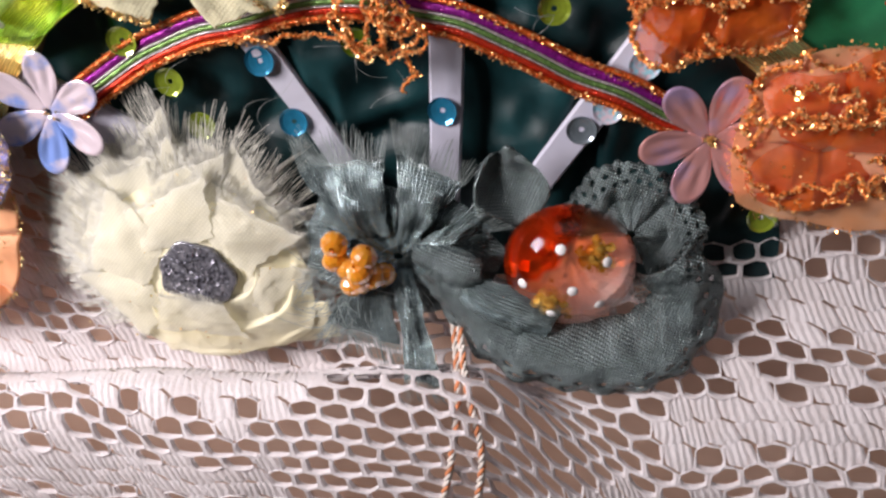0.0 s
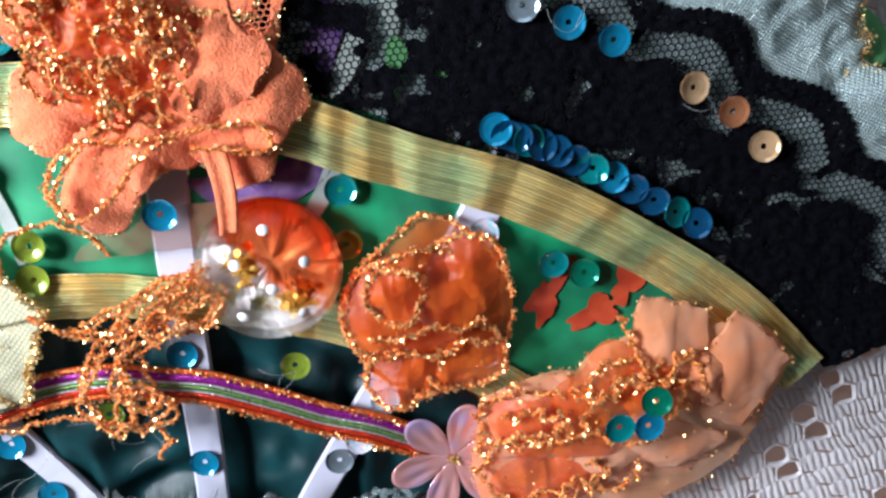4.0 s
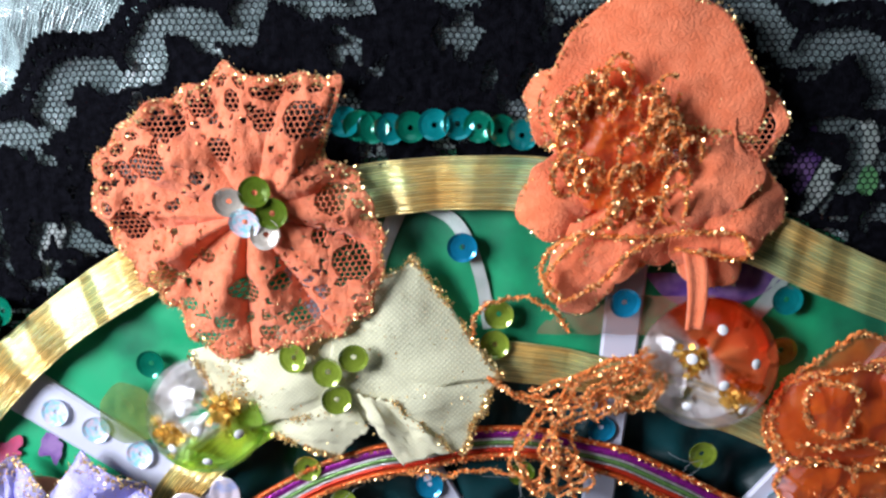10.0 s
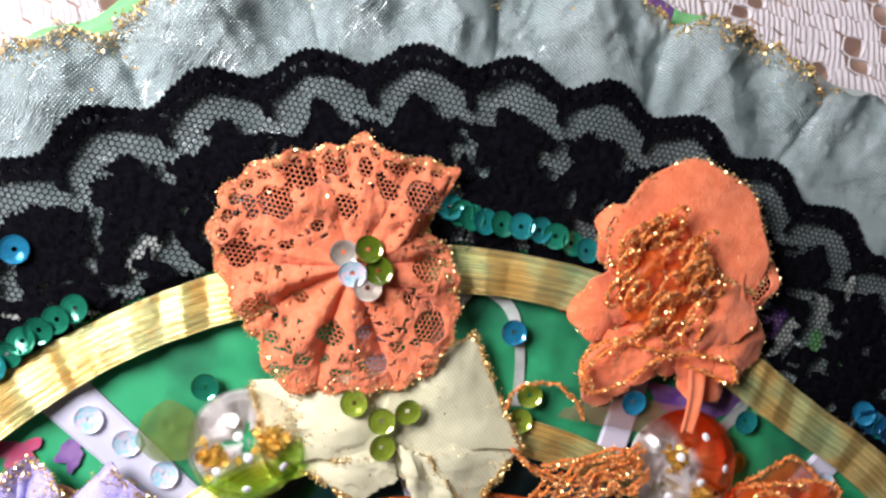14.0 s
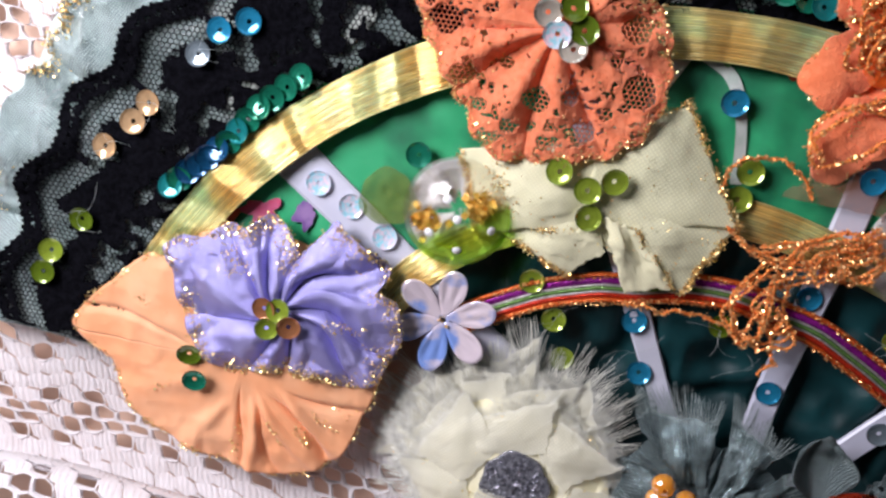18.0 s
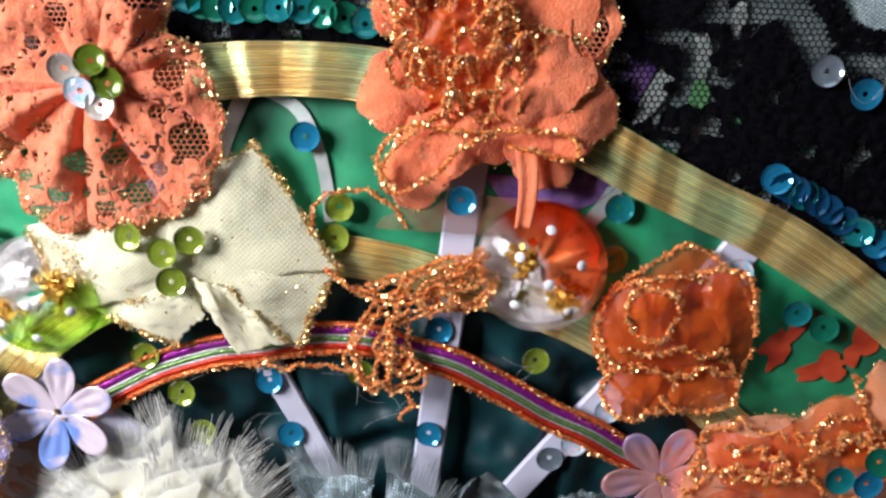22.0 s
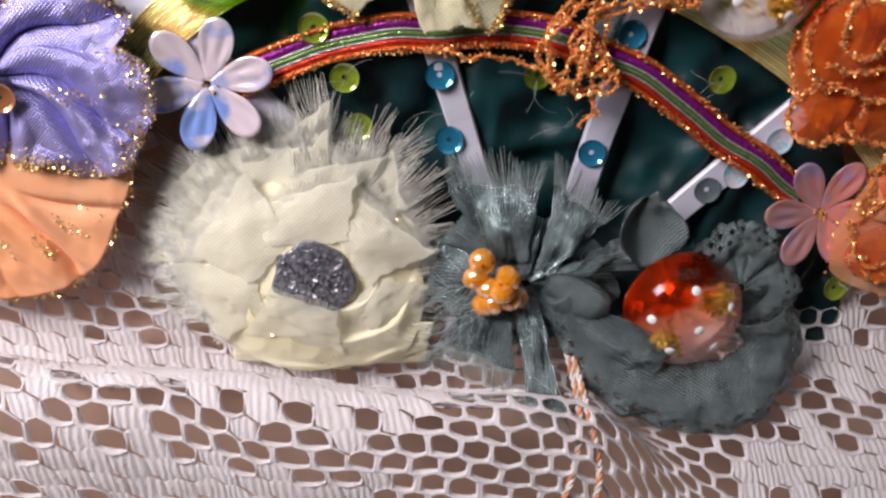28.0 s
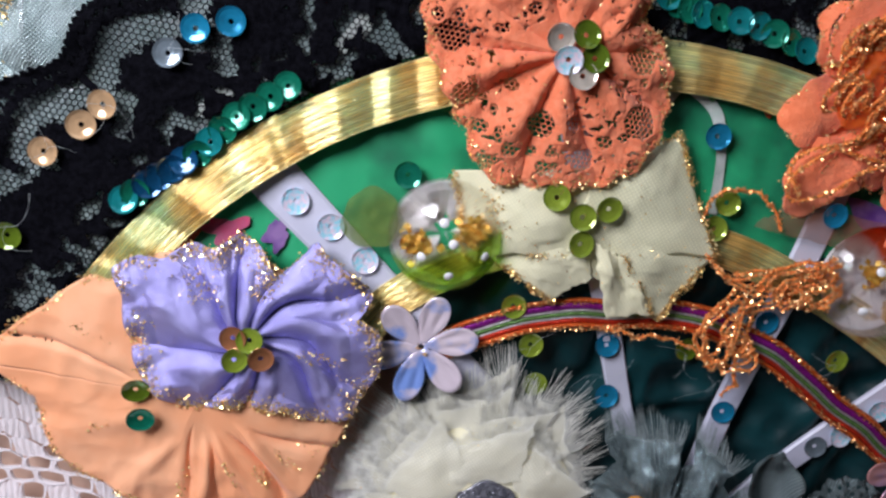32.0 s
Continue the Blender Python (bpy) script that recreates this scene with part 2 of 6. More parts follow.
SEQ = {
    "teal": sequin_mat("teal_sequin", (0.01, 0.27, 0.28)), "blue": sequin_mat("blue_sequin", (0.015, 0.26, 0.46)),
    "deep": sequin_mat("deep_blue_sequin", (0.008, 0.085, 0.20)), "green": sequin_mat("green_sequin", (0.008, 0.22, 0.13)),
    "olive": sequin_mat("olive_sequin", (0.30, 0.40, 0.04), 0.15, 0.3), "moss": sequin_mat("moss_sequin", (0.13, 0.20, 0.015), 0.1, 0.3),
    "gold": sequin_mat("champagne_sequin", (0.78, 0.50, 0.27), 0, 0.5), "copper": sequin_mat("copper_sequin", (0.50, 0.20, 0.09), 0, 0.5),
    "clear": sheer("clear_hologram_sequin", (0.96, 0.80, 0.90), 0.22, rough=0.14, metal=0.12, vary=900, bump=0.04, weave=0, film=480, col2=(0.40, 0.85, 0.97), sheen=0.0, thin=0.1), "smoke": sequin_mat("smoke_sequin", (0.30, 0.37, 0.42), 0.2, 0.5),
    "pearl": sequin_mat("pearl_sequin", (0.75, 0.66, 0.55), 0.2, 0.4, 300),
}


def ribbon_gold():
    """Woven lurex: gold with fine cross threads; drifting orange and mint patches paint in reflections and glints."""
    m = bpy.data.materials.new("gold_lurex")
    m.use_nodes = True
    nt = m.node_tree
    nodes, link = nt.nodes, nt.links.new
    b = nodes["Principled BSDF"]
    b.inputs["Metallic"].default_value, b.inputs["Roughness"].default_value = 0.6, 0.3
    uv = nodes.new("ShaderNodeUVMap")
    mp = nodes.new("ShaderNodeMapping")
    mp.inputs["Scale"].default_value = (0.075, 0.04, 1)
    mp.inputs["Rotation"].default_value = (0, 0, 0.5)
    link(uv.outputs[0], mp.inputs["Vector"])
    n = nodes.new("ShaderNodeTexNoise")
    n.inputs["Scale"].default_value, n.inputs["Detail"].default_value = 1.0, 1.5
    link(mp.outputs[0], n.inputs["Vector"])
    r = nodes.new("ShaderNodeValToRGB")
    e = r.color_ramp.elements
    # orange for painted reflections, through gold, to mint for painted highlights
    e[0].position, e[0].color = 0.33, (0.80, 0.42, 0.08, 1)
    e[1].position, e[1].color = 0.43, (0.90, 0.62, 0.18, 1)
    x = e.new(0.52)
    x.color = (0.95, 0.80, 0.36, 1)
    x = e.new(0.60)
    x.color = (0.88, 0.84, 0.42, 1)
    x = e.new(0.70)
    x.color = (0.60, 0.86, 0.56, 1)
    link(n.outputs["Fac"], r.inputs["Fac"])
    w = nodes.new("ShaderNodeTexWave")
    w.bands_direction = "Y"
    w.inputs["Scale"].default_value, w.inputs["Distortion"].default_value, w.inputs["Detail Scale"].default_value = 0.5, 2.2, 0.6
    link(uv.outputs[0], w.inputs["Vector"])
    shade = nodes.new("ShaderNodeMapRange")
    shade.inputs["To Min"].default_value, shade.inputs["To Max"].default_value = 0.72, 1.08
    hs = nodes.new("ShaderNodeHueSaturation")
    link(w.outputs["Fac"], shade.inputs["Value"])
    link(shade.outputs["Result"], hs.inputs["Value"])
    link(r.outputs[0], hs.inputs["Color"])
    link(hs.outputs[0], b.inputs["Base Color"])
    n2 = nodes.new("ShaderNodeTexNoise")
    mp2 = nodes.new("ShaderNodeMapping")
    mp2.inputs["Scale"].default_value = (0.5, 3.0, 1)
    link(uv.outputs[0], mp2.inputs["Vector"])
    link(mp2.outputs[0], n2.inputs["Vector"])
    n2.inputs["Scale"].default_value = 1.0
    ad = nodes.new("ShaderNodeMath")
    ad.operation = "ADD"
    link(w.outputs["Fac"], ad.inputs[0]), link(n2.outputs["Fac"], ad.inputs[1])
    bp = nodes.new("ShaderNodeBump")
    bp.inputs["Strength"].default_value, bp.inputs["Distance"].default_value = 0.55, 0.0004
    link(ad.outputs[0], bp.inputs["Height"])
    link(bp.outputs[0], b.inputs["Normal"])
    # the gaps between the lurex threads let the print beneath show
    tr = nodes.new("ShaderNodeBsdfTransparent")
    gaps = nodes.new("ShaderNodeMapRange")
    gaps.inputs["To Min"].default_value, gaps.inputs["To Max"].default_value = 0.38, 0.06
    link(w.outputs["Fac"], gaps.inputs["Value"])
    mixed = nodes.new("ShaderNodeMixShader")
    link(gaps.outputs["Result"], mixed.inputs[0])
    link(b.outputs[0], mixed.inputs[1]), link(tr.outputs[0], mixed.inputs[2])
    link(mixed.outputs[0], nodes["Material Output"].inputs["Surface"])
    return m


GOLDRIBBON = ribbon_gold()
# mint second colour paints the greenish highlights onto the gold threads
LUREX = mat("lurex_thread", (1.0, 0.72, 0.27), (0.68, 0.84, 0.44), rough=0.22, metal=0.5, vary=70, bump=0.1, islands=0.3, low=0.42, high=0.55)
SELVEDGE = mat("ribbon_selvedge", (0.85, 0.68, 0.28), (0.6, 0.5, 0.2), rough=0.35, metal=0.6, vary=900, bump=0.2)
BRAID = {n: mat("braid_" + n, c, rough=0.28, metal=0.55, vary=900, bump=0.6, fine=1600) for n, c in (
    ("orange", (0.85, 0.16, 0.03)), ("purple", (0.33, 0.02, 0.30)), ("green", (0.18, 0.34, 0.10)), ("silver", (0.66, 0.62, 0.62)), ("red", (0.70, 0.05, 0.02)))}

# ---- small builders: all lengths in millimetres ----


def vnoise(x, y, seed=0):
    """Smooth value noise from 0 to 1."""
    x, y = np.asarray(x, float), np.asarray(y, float)
    ix, iy = np.floor(x), np.floor(y)
    fx, fy = x - ix, y - iy
    fx, fy = fx * fx * (3 - 2 * fx), fy * fy * (3 - 2 * fy)

    def h(a, b):
        v = np.sin(a * 127.1 + b * 311.7 + seed * 74.7) * 43758.5453
        return v - np.floor(v)

    return (h(ix, iy) * (1 - fx) + h(ix + 1, iy) * fx) * (1 - fy) + (h(ix, iy + 1) * (1 - fx) + h(ix + 1, iy + 1) * fx) * fy


def smooth(v):
    v = np.clip(v, 0, 1)
    return v * v * (3 - 2 * v)


def spline(pts, n):
    """n points along a smooth curve through a few control points."""
    p = np.asarray(pts, float)
    p = np.vstack([2 * p[0] - p[1], p, 2 * p[-1] - p[-2]])
    u = np.linspace(0, len(pts) - 1, n)
    k = np.minimum(u.astype(int), len(pts) - 2)
    f = (u - k)[:, None]
    a, b, c, d = p[k], p[k + 1], p[k + 2], p[k + 3]
    q = 0.5 * (2 * b + (c - a) * f + (2 * a - 5 * b + 4 * c - d) * f**2 + (3 * b - a - 3 * c + d) * f**3)
    return q


def thing(name, at, label, category, group="", kind=""):
    ob = new(name)
    ob.empty_display_size = 0.005
    ob.location = Vector(at) * MM
    return tagged(ob, label, category, group, kind)


def put(name, verts, faces, material, parent=None, uv=None, flat=False, label="", solid=0.0, mesh=None):
    """Links one mesh, given in millimetres of the whole place, under a thing or a part."""
    me = mesh or bpy.data.meshes.new(name)
    if mesh is None:
        v = np.asarray(verts, float) * MM
        me.from_pydata(v.tolist(), [], faces if isinstance(faces, list) else np.asarray(faces).tolist())
        me.materials.append(material)
        if not flat:
            me.polygons.foreach_set("use_smooth", np.ones(len(me.polygons), bool))
        if uv is not None:
            layer = me.uv_layers.new(name="UVMap")
            idx = np.empty(len(me.loops), int)
            me.loops.foreach_get("vertex_index", idx)
            layer.data.foreach_set("uv", np.asarray(uv, float)[idx].ravel())
        me.update()
    ob = new(name, me)
    if parent is not None:
        ob.parent = parent
        if parent.type == "EMPTY":
            ob.matrix_parent_inverse = Matrix.Translation(-parent.location)
    if solid:
        md = ob.modifiers.new("thickness", "SOLIDIFY")
        md.thickness, md.offset = solid * MM, -1
    if label:
        tagged(ob, label)
    return ob


def grid_faces(nu, nv, wrap=False):
    i, j = np.meshgrid(np.arange(nu - (0 if wrap else 1)), np.arange(nv - 1), indexing="ij")
    a, b = i * nv + j, ((i + 1) % nu) * nv + j
    return np.stack([a, b, b + 1, a + 1], -1).reshape(-1, 4)


def sheet(fn, nu, nv, wrap=False):
    """A surface fn(u, v) over 0..1 by 0..1 as vertices, faces and uv in millimetres."""
    u = np.linspace(0, 1, nu, endpoint=not wrap)
    U, V = np.meshgrid(u, np.linspace(0, 1, nv), indexing="ij")
    P = np.stack(np.broadcast_arrays(*fn(U, V)), -1).reshape(-1, 3).astype(float)
    return P, grid_faces(nu, nv, wrap), np.stack([U, V], -1).reshape(-1, 2)


def tube(path, radius, sides=6, closed=False):
    """A round strand along a path; radius may vary."""
    p = np.asarray(path, float)
    t = np.gradient(p, axis=0)
    t /= np.linalg.norm(t, axis=1)[:, None] + 1e-9
    ref = np.where(np.abs(t[:, 2:3]) > 0.9, [[1.0, 0, 0]], [[0, 0, 1.0]])
    a = np.cross(t, ref)
    a /= np.linalg.norm(a, axis=1)[:, None] + 1e-9
    b = np.cross(a, t)
    ang = np.arange(sides) * 2 * np.pi / sides
    r = np.broadcast_to(radius, len(p))[:, None, None]
    v = p[:, None] + r * (a[:, None] * np.cos(ang)[None, :, None] + b[:, None] * np.sin(ang)[None, :, None])
    n = len(p)
    i, j = np.meshgrid(np.arange(n - 1), np.arange(sides), indexing="ij")
    q = np.stack([i * sides + j, i * sides + (j + 1) % sides, (i + 1) * sides + (j + 1) % sides, (i + 1) * sides + j], -1).reshape(-1, 4)
    return v.reshape(-1, 3), q


def join(pieces):
    """Several (verts, faces) in one list; faces may be of any length."""
    vs, fs, base = [], [], 0
    for v, f in pieces:
        vs.append(np.asarray(v, float))
        fs.extend((np.asarray(f) + base).tolist())
        base += len(v)
    return np.concatenate(vs), fs


def flakes(points, size, seed=1, spread=0.4):
    """Tiny tilted foil flakes round given points."""
    g = np.random.default_rng(seed)
    p = np.asarray(points, float)
    n = len(p)
    c = p + g.normal(0, spread, (n, 3)) * [1, 1, 0.5]
    a = g.normal(0, 1, (n, 3))
    a /= np.linalg.norm(a, axis=1)[:, None]
    b = np.cross(a, g.normal(0, 1, (n, 3)) + [0, 0, 2.0])
    b /= np.linalg.norm(b, axis=1)[:, None]
    s = size * g.uniform(0.5, 1.3, (n, 1))
    v = np.stack([c + a * s, c + b * s, c - a * s, c - b * s], 1).reshape(-1, 3)
    return v, np.arange(4 * n).reshape(-1, 4)


def cord(path, radius=0.55, turns=0.9, tinsel=True, seed=0):
    """Two twisted strands; the tinsel flakes come back apart."""
    p = np.asarray(path, float)
    d = np.r_[0, np.cumsum(np.linalg.norm(np.diff(p, axis=0), axis=1))]
    n = max(12, int(d[-1] / 0.45))
    s = np.linspace(0, d[-1], n)
    q = np.stack([np.interp(s, d, p[:, k]) for k in range(3)], -1)
    t = np.gradient(q, axis=0)
    t /= np.linalg.norm(t, axis=1)[:, None] + 1e-9
    a = np.cross(t, [0, 0, 1.0])
    a /= np.linalg.norm(a, axis=1)[:, None] + 1e-9
    b = np.cross(a, t)
    out = []
    for ph in (0, np.pi):
        w = s * 2 * np.pi / (radius * 6) * turns + ph
        out.append(tube(q + radius * 0.55 * (a * np.cos(w)[:, None] + b * np.sin(w)[:, None]), radius * 0.62, 5))
    g = np.random.default_rng(seed)
    k = g.integers(0, n, int(d[-1] * 7.5))
    ang = g.uniform(0, 2 * np.pi, len(k))
    fl = q[k] + radius * 1.25 * (a[k] * np.cos(ang)[:, None] + np.abs(b[k] * np.sin(ang)[:, None]))
    return join(out), flakes(fl, 0.33, seed, 0.2)


def inside(px, py, poly):
    """Whether points lie in a polygon."""
    poly = np.asarray(poly, float)
    hit = np.zeros(np.shape(px), bool)
    for (x0, y0), (x1, y1) in zip(poly, np.roll(poly, -1, 0)):
        with np.errstate(divide="ignore", invalid="ignore"):
            hit ^= ((y0 > py) != (y1 > py)) & (px < (x1 - x0) * (py - y0) / (y1 - y0) + x0)
    return hit


def hexnet(x0, x1, y0, y1, cell, mask, zfun, thread=0.14):
    """A hexagonal thread net over the places where mask holds: three-sided strands."""
    dx, dy = cell, cell * 0.866
    i, j = np.meshgrid(np.arange(int((x1 - x0) / dx) + 1), np.arange(int((y1 - y0) / dy) + 1), indexing="ij")
    cx, cy = x0 + (i + 0.5 * (j % 2)) * dx, y0 + j * dy
    cx, cy = cx.ravel(), cy.ravel()
    R = cell / math.sqrt(3)
    ang = np.radians(90 + 60 * np.arange(4))
    A = np.stack([cx[:, None] + R * np.cos(ang[:3]), cy[:, None] + R * np.sin(ang[:3])], -1).reshape(-1, 2)
    B = np.stack([cx[:, None] + R * np.cos(ang[1:]), cy[:, None] + R * np.sin(ang[1:])], -1).reshape(-1, 2)
    warp = lambda q: q + 0.5 * cell * np.stack([vnoise(q[:, 0] / 6, q[:, 1] / 6, 3), vnoise(q[:, 0] / 6, q[:, 1] / 6, 4)], -1)
    A, B = warp(A), warp(B)
    keep = mask((A[:, 0] + B[:, 0]) / 2, (A[:, 1] + B[:, 1]) / 2)
    A, B = A[keep], B[keep]
    d = (B - A) / np.linalg.norm(B - A, axis=1)[:, None]
    nrm = np.stack([-d[:, 1], d[:, 0]], -1) * thread / 2
    za, zb = zfun(A[:, 0], A[:, 1]), zfun(B[:, 0], B[:, 1])
    P = lambda q, z: np.concatenate([q, z[:, None]], 1)
    v = np.stack([P(A + nrm, za), P(A - nrm, za), P(A, za + thread * 0.8), P(B + nrm, zb), P(B - nrm, zb), P(B, zb + thread * 0.8)], 1).reshape(-1, 3)
    k = np.arange(len(A))[:, None] * 6
    f = np.concatenate([k + [0, 2, 5, 3], k + [2, 1, 4, 5]], 0)
    return v, f


def crease(x, y, size, seed):
    """Sharp little folds as in crumpled cloth, about -0.5 to 0.5."""
    n = vnoise(np.asarray(x) / size, np.asarray(y) / size, seed)
    m = vnoise(np.asarray(x) / size * 2.1 + 7, np.asarray(y) / size * 1.7, seed + 3)
    return 0.6 * (1 - np.abs(2 * n - 1)) + 0.4 * (1 - np.abs(2 * m - 1)) - 0.5


def zfan(x, y):
    """Height of the fan's face: low at the handle, raised where the leaf is gathered."""
    return 3.0 + 6.2 * smooth((np.hypot(x, y) - 38) / 58)

# ---- the room and the table ----


def box(x0, x1, y0, y1, z0, z1):
    v = [(x, y, z) for x in (x0, x1) for y in (y0, y1) for z in (z0, z1)]
    return np.array(v, float), [[0, 1, 3, 2], [4, 6, 7, 5], [0, 4, 5, 1], [2, 3, 7, 6], [0, 2, 6, 4], [1, 5, 7, 3]]


def setting(name, verts, faces, material, label):
    return tagged(put(name, verts, faces, material, flat=True), label, name.split("_")[0], "", "structure")


setting("floor", *box(-1800, 1800, -1900, 2000, -800, -750), FLOORWOOD, "brown wooden floor of the room")
setting("ceiling", *box(-1800, 1800, -1900, 2000, 1700, 1760), PLASTER, "plain pale plaster ceiling")
setting("wall_south", *box(-1800, 1800, -2000, -1900, -800, 1760), PLASTER, "plain pale plaster wall")
setting("wall_west", *box(-1900, -1800, -1900, 2000, -800, 1760), PLASTER, "plain pale plaster wall")
setting("wall_east", *box(1800, 1900, -1900, 2000, -800, 1760), PLASTER, "plain pale plaster wall")
north = [box(-1800, -800, 2000, 2100, -800, 1760), box(800, 1800, 2000, 2100, -800, 1760), box(-800, 800, 2000, 2100, -800, 150), box(-800, 800, 2000, 2100, 1350, 1760)]
setting("wall_north", *join(north), PLASTER, "pale plaster wall with a window opening")
frame_bars = [box(-800, -740, 2010, 2070, 150, 1350), box(740, 800, 2010, 2070, 150, 1350), box(-740, 740, 2010, 2070, 150, 210), box(-740, 740, 2010, 2070, 1290, 1350), box(-25, 25, 2015, 2065, 210, 1290)]
setting("window_1", *join(frame_bars), PLASTICWHITE, "white window casement in the wall")

table = thing("table", (0, 0, -750), "brown wooden table under the lace cloth", "table")
put("tabletop", *box(-600, 600, -450, 450, -32, -4), WOOD, table, flat=True)
for sx in (-1, 1):
    for sy in (-1, 1):
        put("leg", *box(sx * 540 - 30, sx * 540 + 30, sy * 390 - 30, sy * 390 + 30, -750, -32), WOOD, table, flat=True)

# ---- the crochet cloth ----

FOLD_LEFT = [(420, 0), (150, 2), (40, 2), (8, 3), (-16, 4), (-20, 9), (-13, 17), (-6, 25), (-9, 33), (-22, 36), (-60, 33), (-130, 24), (-420, 0)]
FOLD_RIGHT = [(420, 0), (150, 2), (40, 4), (14, 6), (4, 8), (-3, 12), (-9, 18), (-15, 24), (-22, 29), (-34, 33), (-70, 32), (-130, 24), (-420, 0)]
fold_n = 900
fl, fr = spline(FOLD_LEFT, fold_n), spline(FOLD_RIGHT, fold_n)
arc = lambda c: np.r_[0, np.cumsum(np.hypot(*np.diff(c, axis=0).T))]
fl_s, fr_s = arc(fl), arc(fr)


def cloth(x, s):
    """Place of the cloth s millimetres along its fold profile, counted from the handle line."""
    x, s = x + 1.1 * (vnoise(x / 3.6, s / 3.6, 53) - 0.5), s + 1.1 * (vnoise(x / 3.6, s / 3.6, 54) - 0.5)
    x, s = x + 3.0 * (vnoise(x / 17, s / 17, 51) - 0.5), s + 5.0 * np.sin(x / 55.0 + 0.6) + 4.0 * (vnoise(x / 15, s / 15, 52) - 0.5)
    a = smooth((x - 12) / 45)
    out = []
    for k in (0, 1):
        left = np.interp(s + fl_s[np.argmin(np.abs(fl[:, 0] - 30) + 9 * (fl[:, 1] > 20))], fl_s, fl[:, k])
        right = np.interp(s + fr_s[np.argmin(np.abs(fr[:, 0] - 30))], fr_s, fr[:, k])
        out.append(left * (1 - a) + right * a)
    y, z = out
    y = y + 3.0 * (vnoise(x / 30, s / 60, 8) - 0.5) + 2.0 * np.sin(x / 38.0)
    z = z + 1.6 * (vnoise(x / 22, s / 22, 9) - 0.5) + 1.2 * np.sin(x / 17.0 + s / 50)
    return x, y, np.maximum(z, -2.5)


def filet_open(xm, sm, i, j):
    """Whether a cell of the cloth is left open: plain mesh in front, diamonds and chains of holes in the close-worked parts."""
    if sm < -70 or xm > 100:
        return (2 * i + j) % 11 in (0, 1) or (i - j) % 13 == 0 and j % 4 < 2
    if sm > -4 and -22 + 5 * math.sin(sm / 9) < xm < 78 - 0.5 * sm:
        return True
    if -4 >= sm and xm > 40:
        return xm > 72 or (i + 2 * j) % 9 == 0
    dx, ds = (xm + 6.0 * (round(sm / 26.0) % 2) + 400) % 29 - 14.5, (sm + 260) % 26 - 13
    if abs(dx) / 10.5 + abs(ds) / 10.5 < 1:
        return abs(dx) + abs(ds) > 2.0
    return abs(abs(dx) - 14.5) < 3.2 and abs(ds) < 9


def crochet():
    """Filet crochet: open cells between round threads, and figures of close upright stitches."""
    cw, ch, a6 = 6.4, 4.2, 0.36
    verts, faces, base = [], [], 0
    six = np.array([(0.5, -a6), (0, a6 - 1), (-0.5, -a6), (-0.5, a6), (0, 1 - a6), (0.5, a6)])
    rim = np.stack([six, (six + np.roll(six, -1, 0)) / 2], 1).reshape(-1, 2)
    ang = np.arctan2(rim[:, 1], rim[:, 0])
    square = np.stack([np.sign(np.cos(ang)) * np.abs(np.cos(ang)) ** 0.5 * 0.42, np.sign(np.sin(ang)) * np.abs(np.sin(ang)) ** 0.5 * 0.47], -1)
    g = np.random.default_rng(4)
    post = np.linspace(0, 1, 17)
    ribs = np.tile([-0.30, 0.25, 0.36, 0.25], 5)[:17]
    reach = a6 + (1 - 2 * a6) * (1 - np.abs(2 * post - 1))
    for j in range(-88, 59):
        for i in range(-40, 40):
            off = 0.5 * (j % 2)
            xm, sm = (i + off) * cw, j * ch
            ym = 30 - sm
            inner = (ym > 14 and -82 < xm < 76 and math.hypot(xm + 8, ym - 10) < 90) or (ym > 45 and math.hypot(xm + 8, ym - 10) < 148)
            if inner or (sm < -60 and abs(xm) < 120 and sm > -110):
                continue
            if not filet_open(xm, sm, i, j):
                U, V = np.meshgrid(post, (-1.0, -0.80, 0.0, 0.80, 1.0), indexing="ij")
                h = ribs[:, None] * np.array([0.15, 0.85, 1.0, 0.85, 0.15])[None]
                lean = 0.10 * V + g.uniform(-0.03, 0.03)
                P = np.stack(cloth(xm + (U - 0.5 + lean) * cw, sm + V * reach[:, None] * ch), -1)
                P[..., 2] += h + g.uniform(-0.12, 0.12)
                verts.append(P.reshape(-1, 3))
                faces.append(grid_faces(17, 5) + base)
                base += 85
            else:
                plain = sm > -4 and xm > -22
                inn = (0.42 * rim * 0.84 + 0.58 * square if plain else square * np.array([1.0, 1.04])) * (1 + g.uniform(-0.08, 0.06, (12, 1))) * g.uniform(0.93, 1.04) + g.uniform(-0.03, 0.03, (1, 2))
                inn = inn + np.stack([0.16 * inn[:, 1], 0 * inn[:, 1]], -1)
                rings = []
                for ring, up in ((rim, 0.45), (rim * 0.6 + inn * 0.4, 0.62), (rim * 0.25 + inn * 0.75, 0.3), (inn, -0.3), (inn * 1.02, -0.7)):
                    P = np.stack(cloth(xm + ring[:, 0] * cw, sm + ring[:, 1] * ch), -1)
                    P[:, 2] += up
                    rings.append(P)
                verts.append(np.concatenate(rings))
                a = np.arange(12)
                b = (a + 1) % 12
                for r in range(4):
                    faces.append(np.stack([r * 12 + a, r * 12 + b, r * 12 + 12 + b, r * 12 + 12 + a], -1) + base)
                base += 60
    return np.concatenate(verts), np.concatenate(faces)


cv, cf = crochet()
tagged(put("tablecloth", cv, cf, COTTON), "white cotton filet crochet tablecloth bunched into a fold", "tablecloth", "", "structure")

# ---- the fan ----

CX, CY = -8.0, 10.0


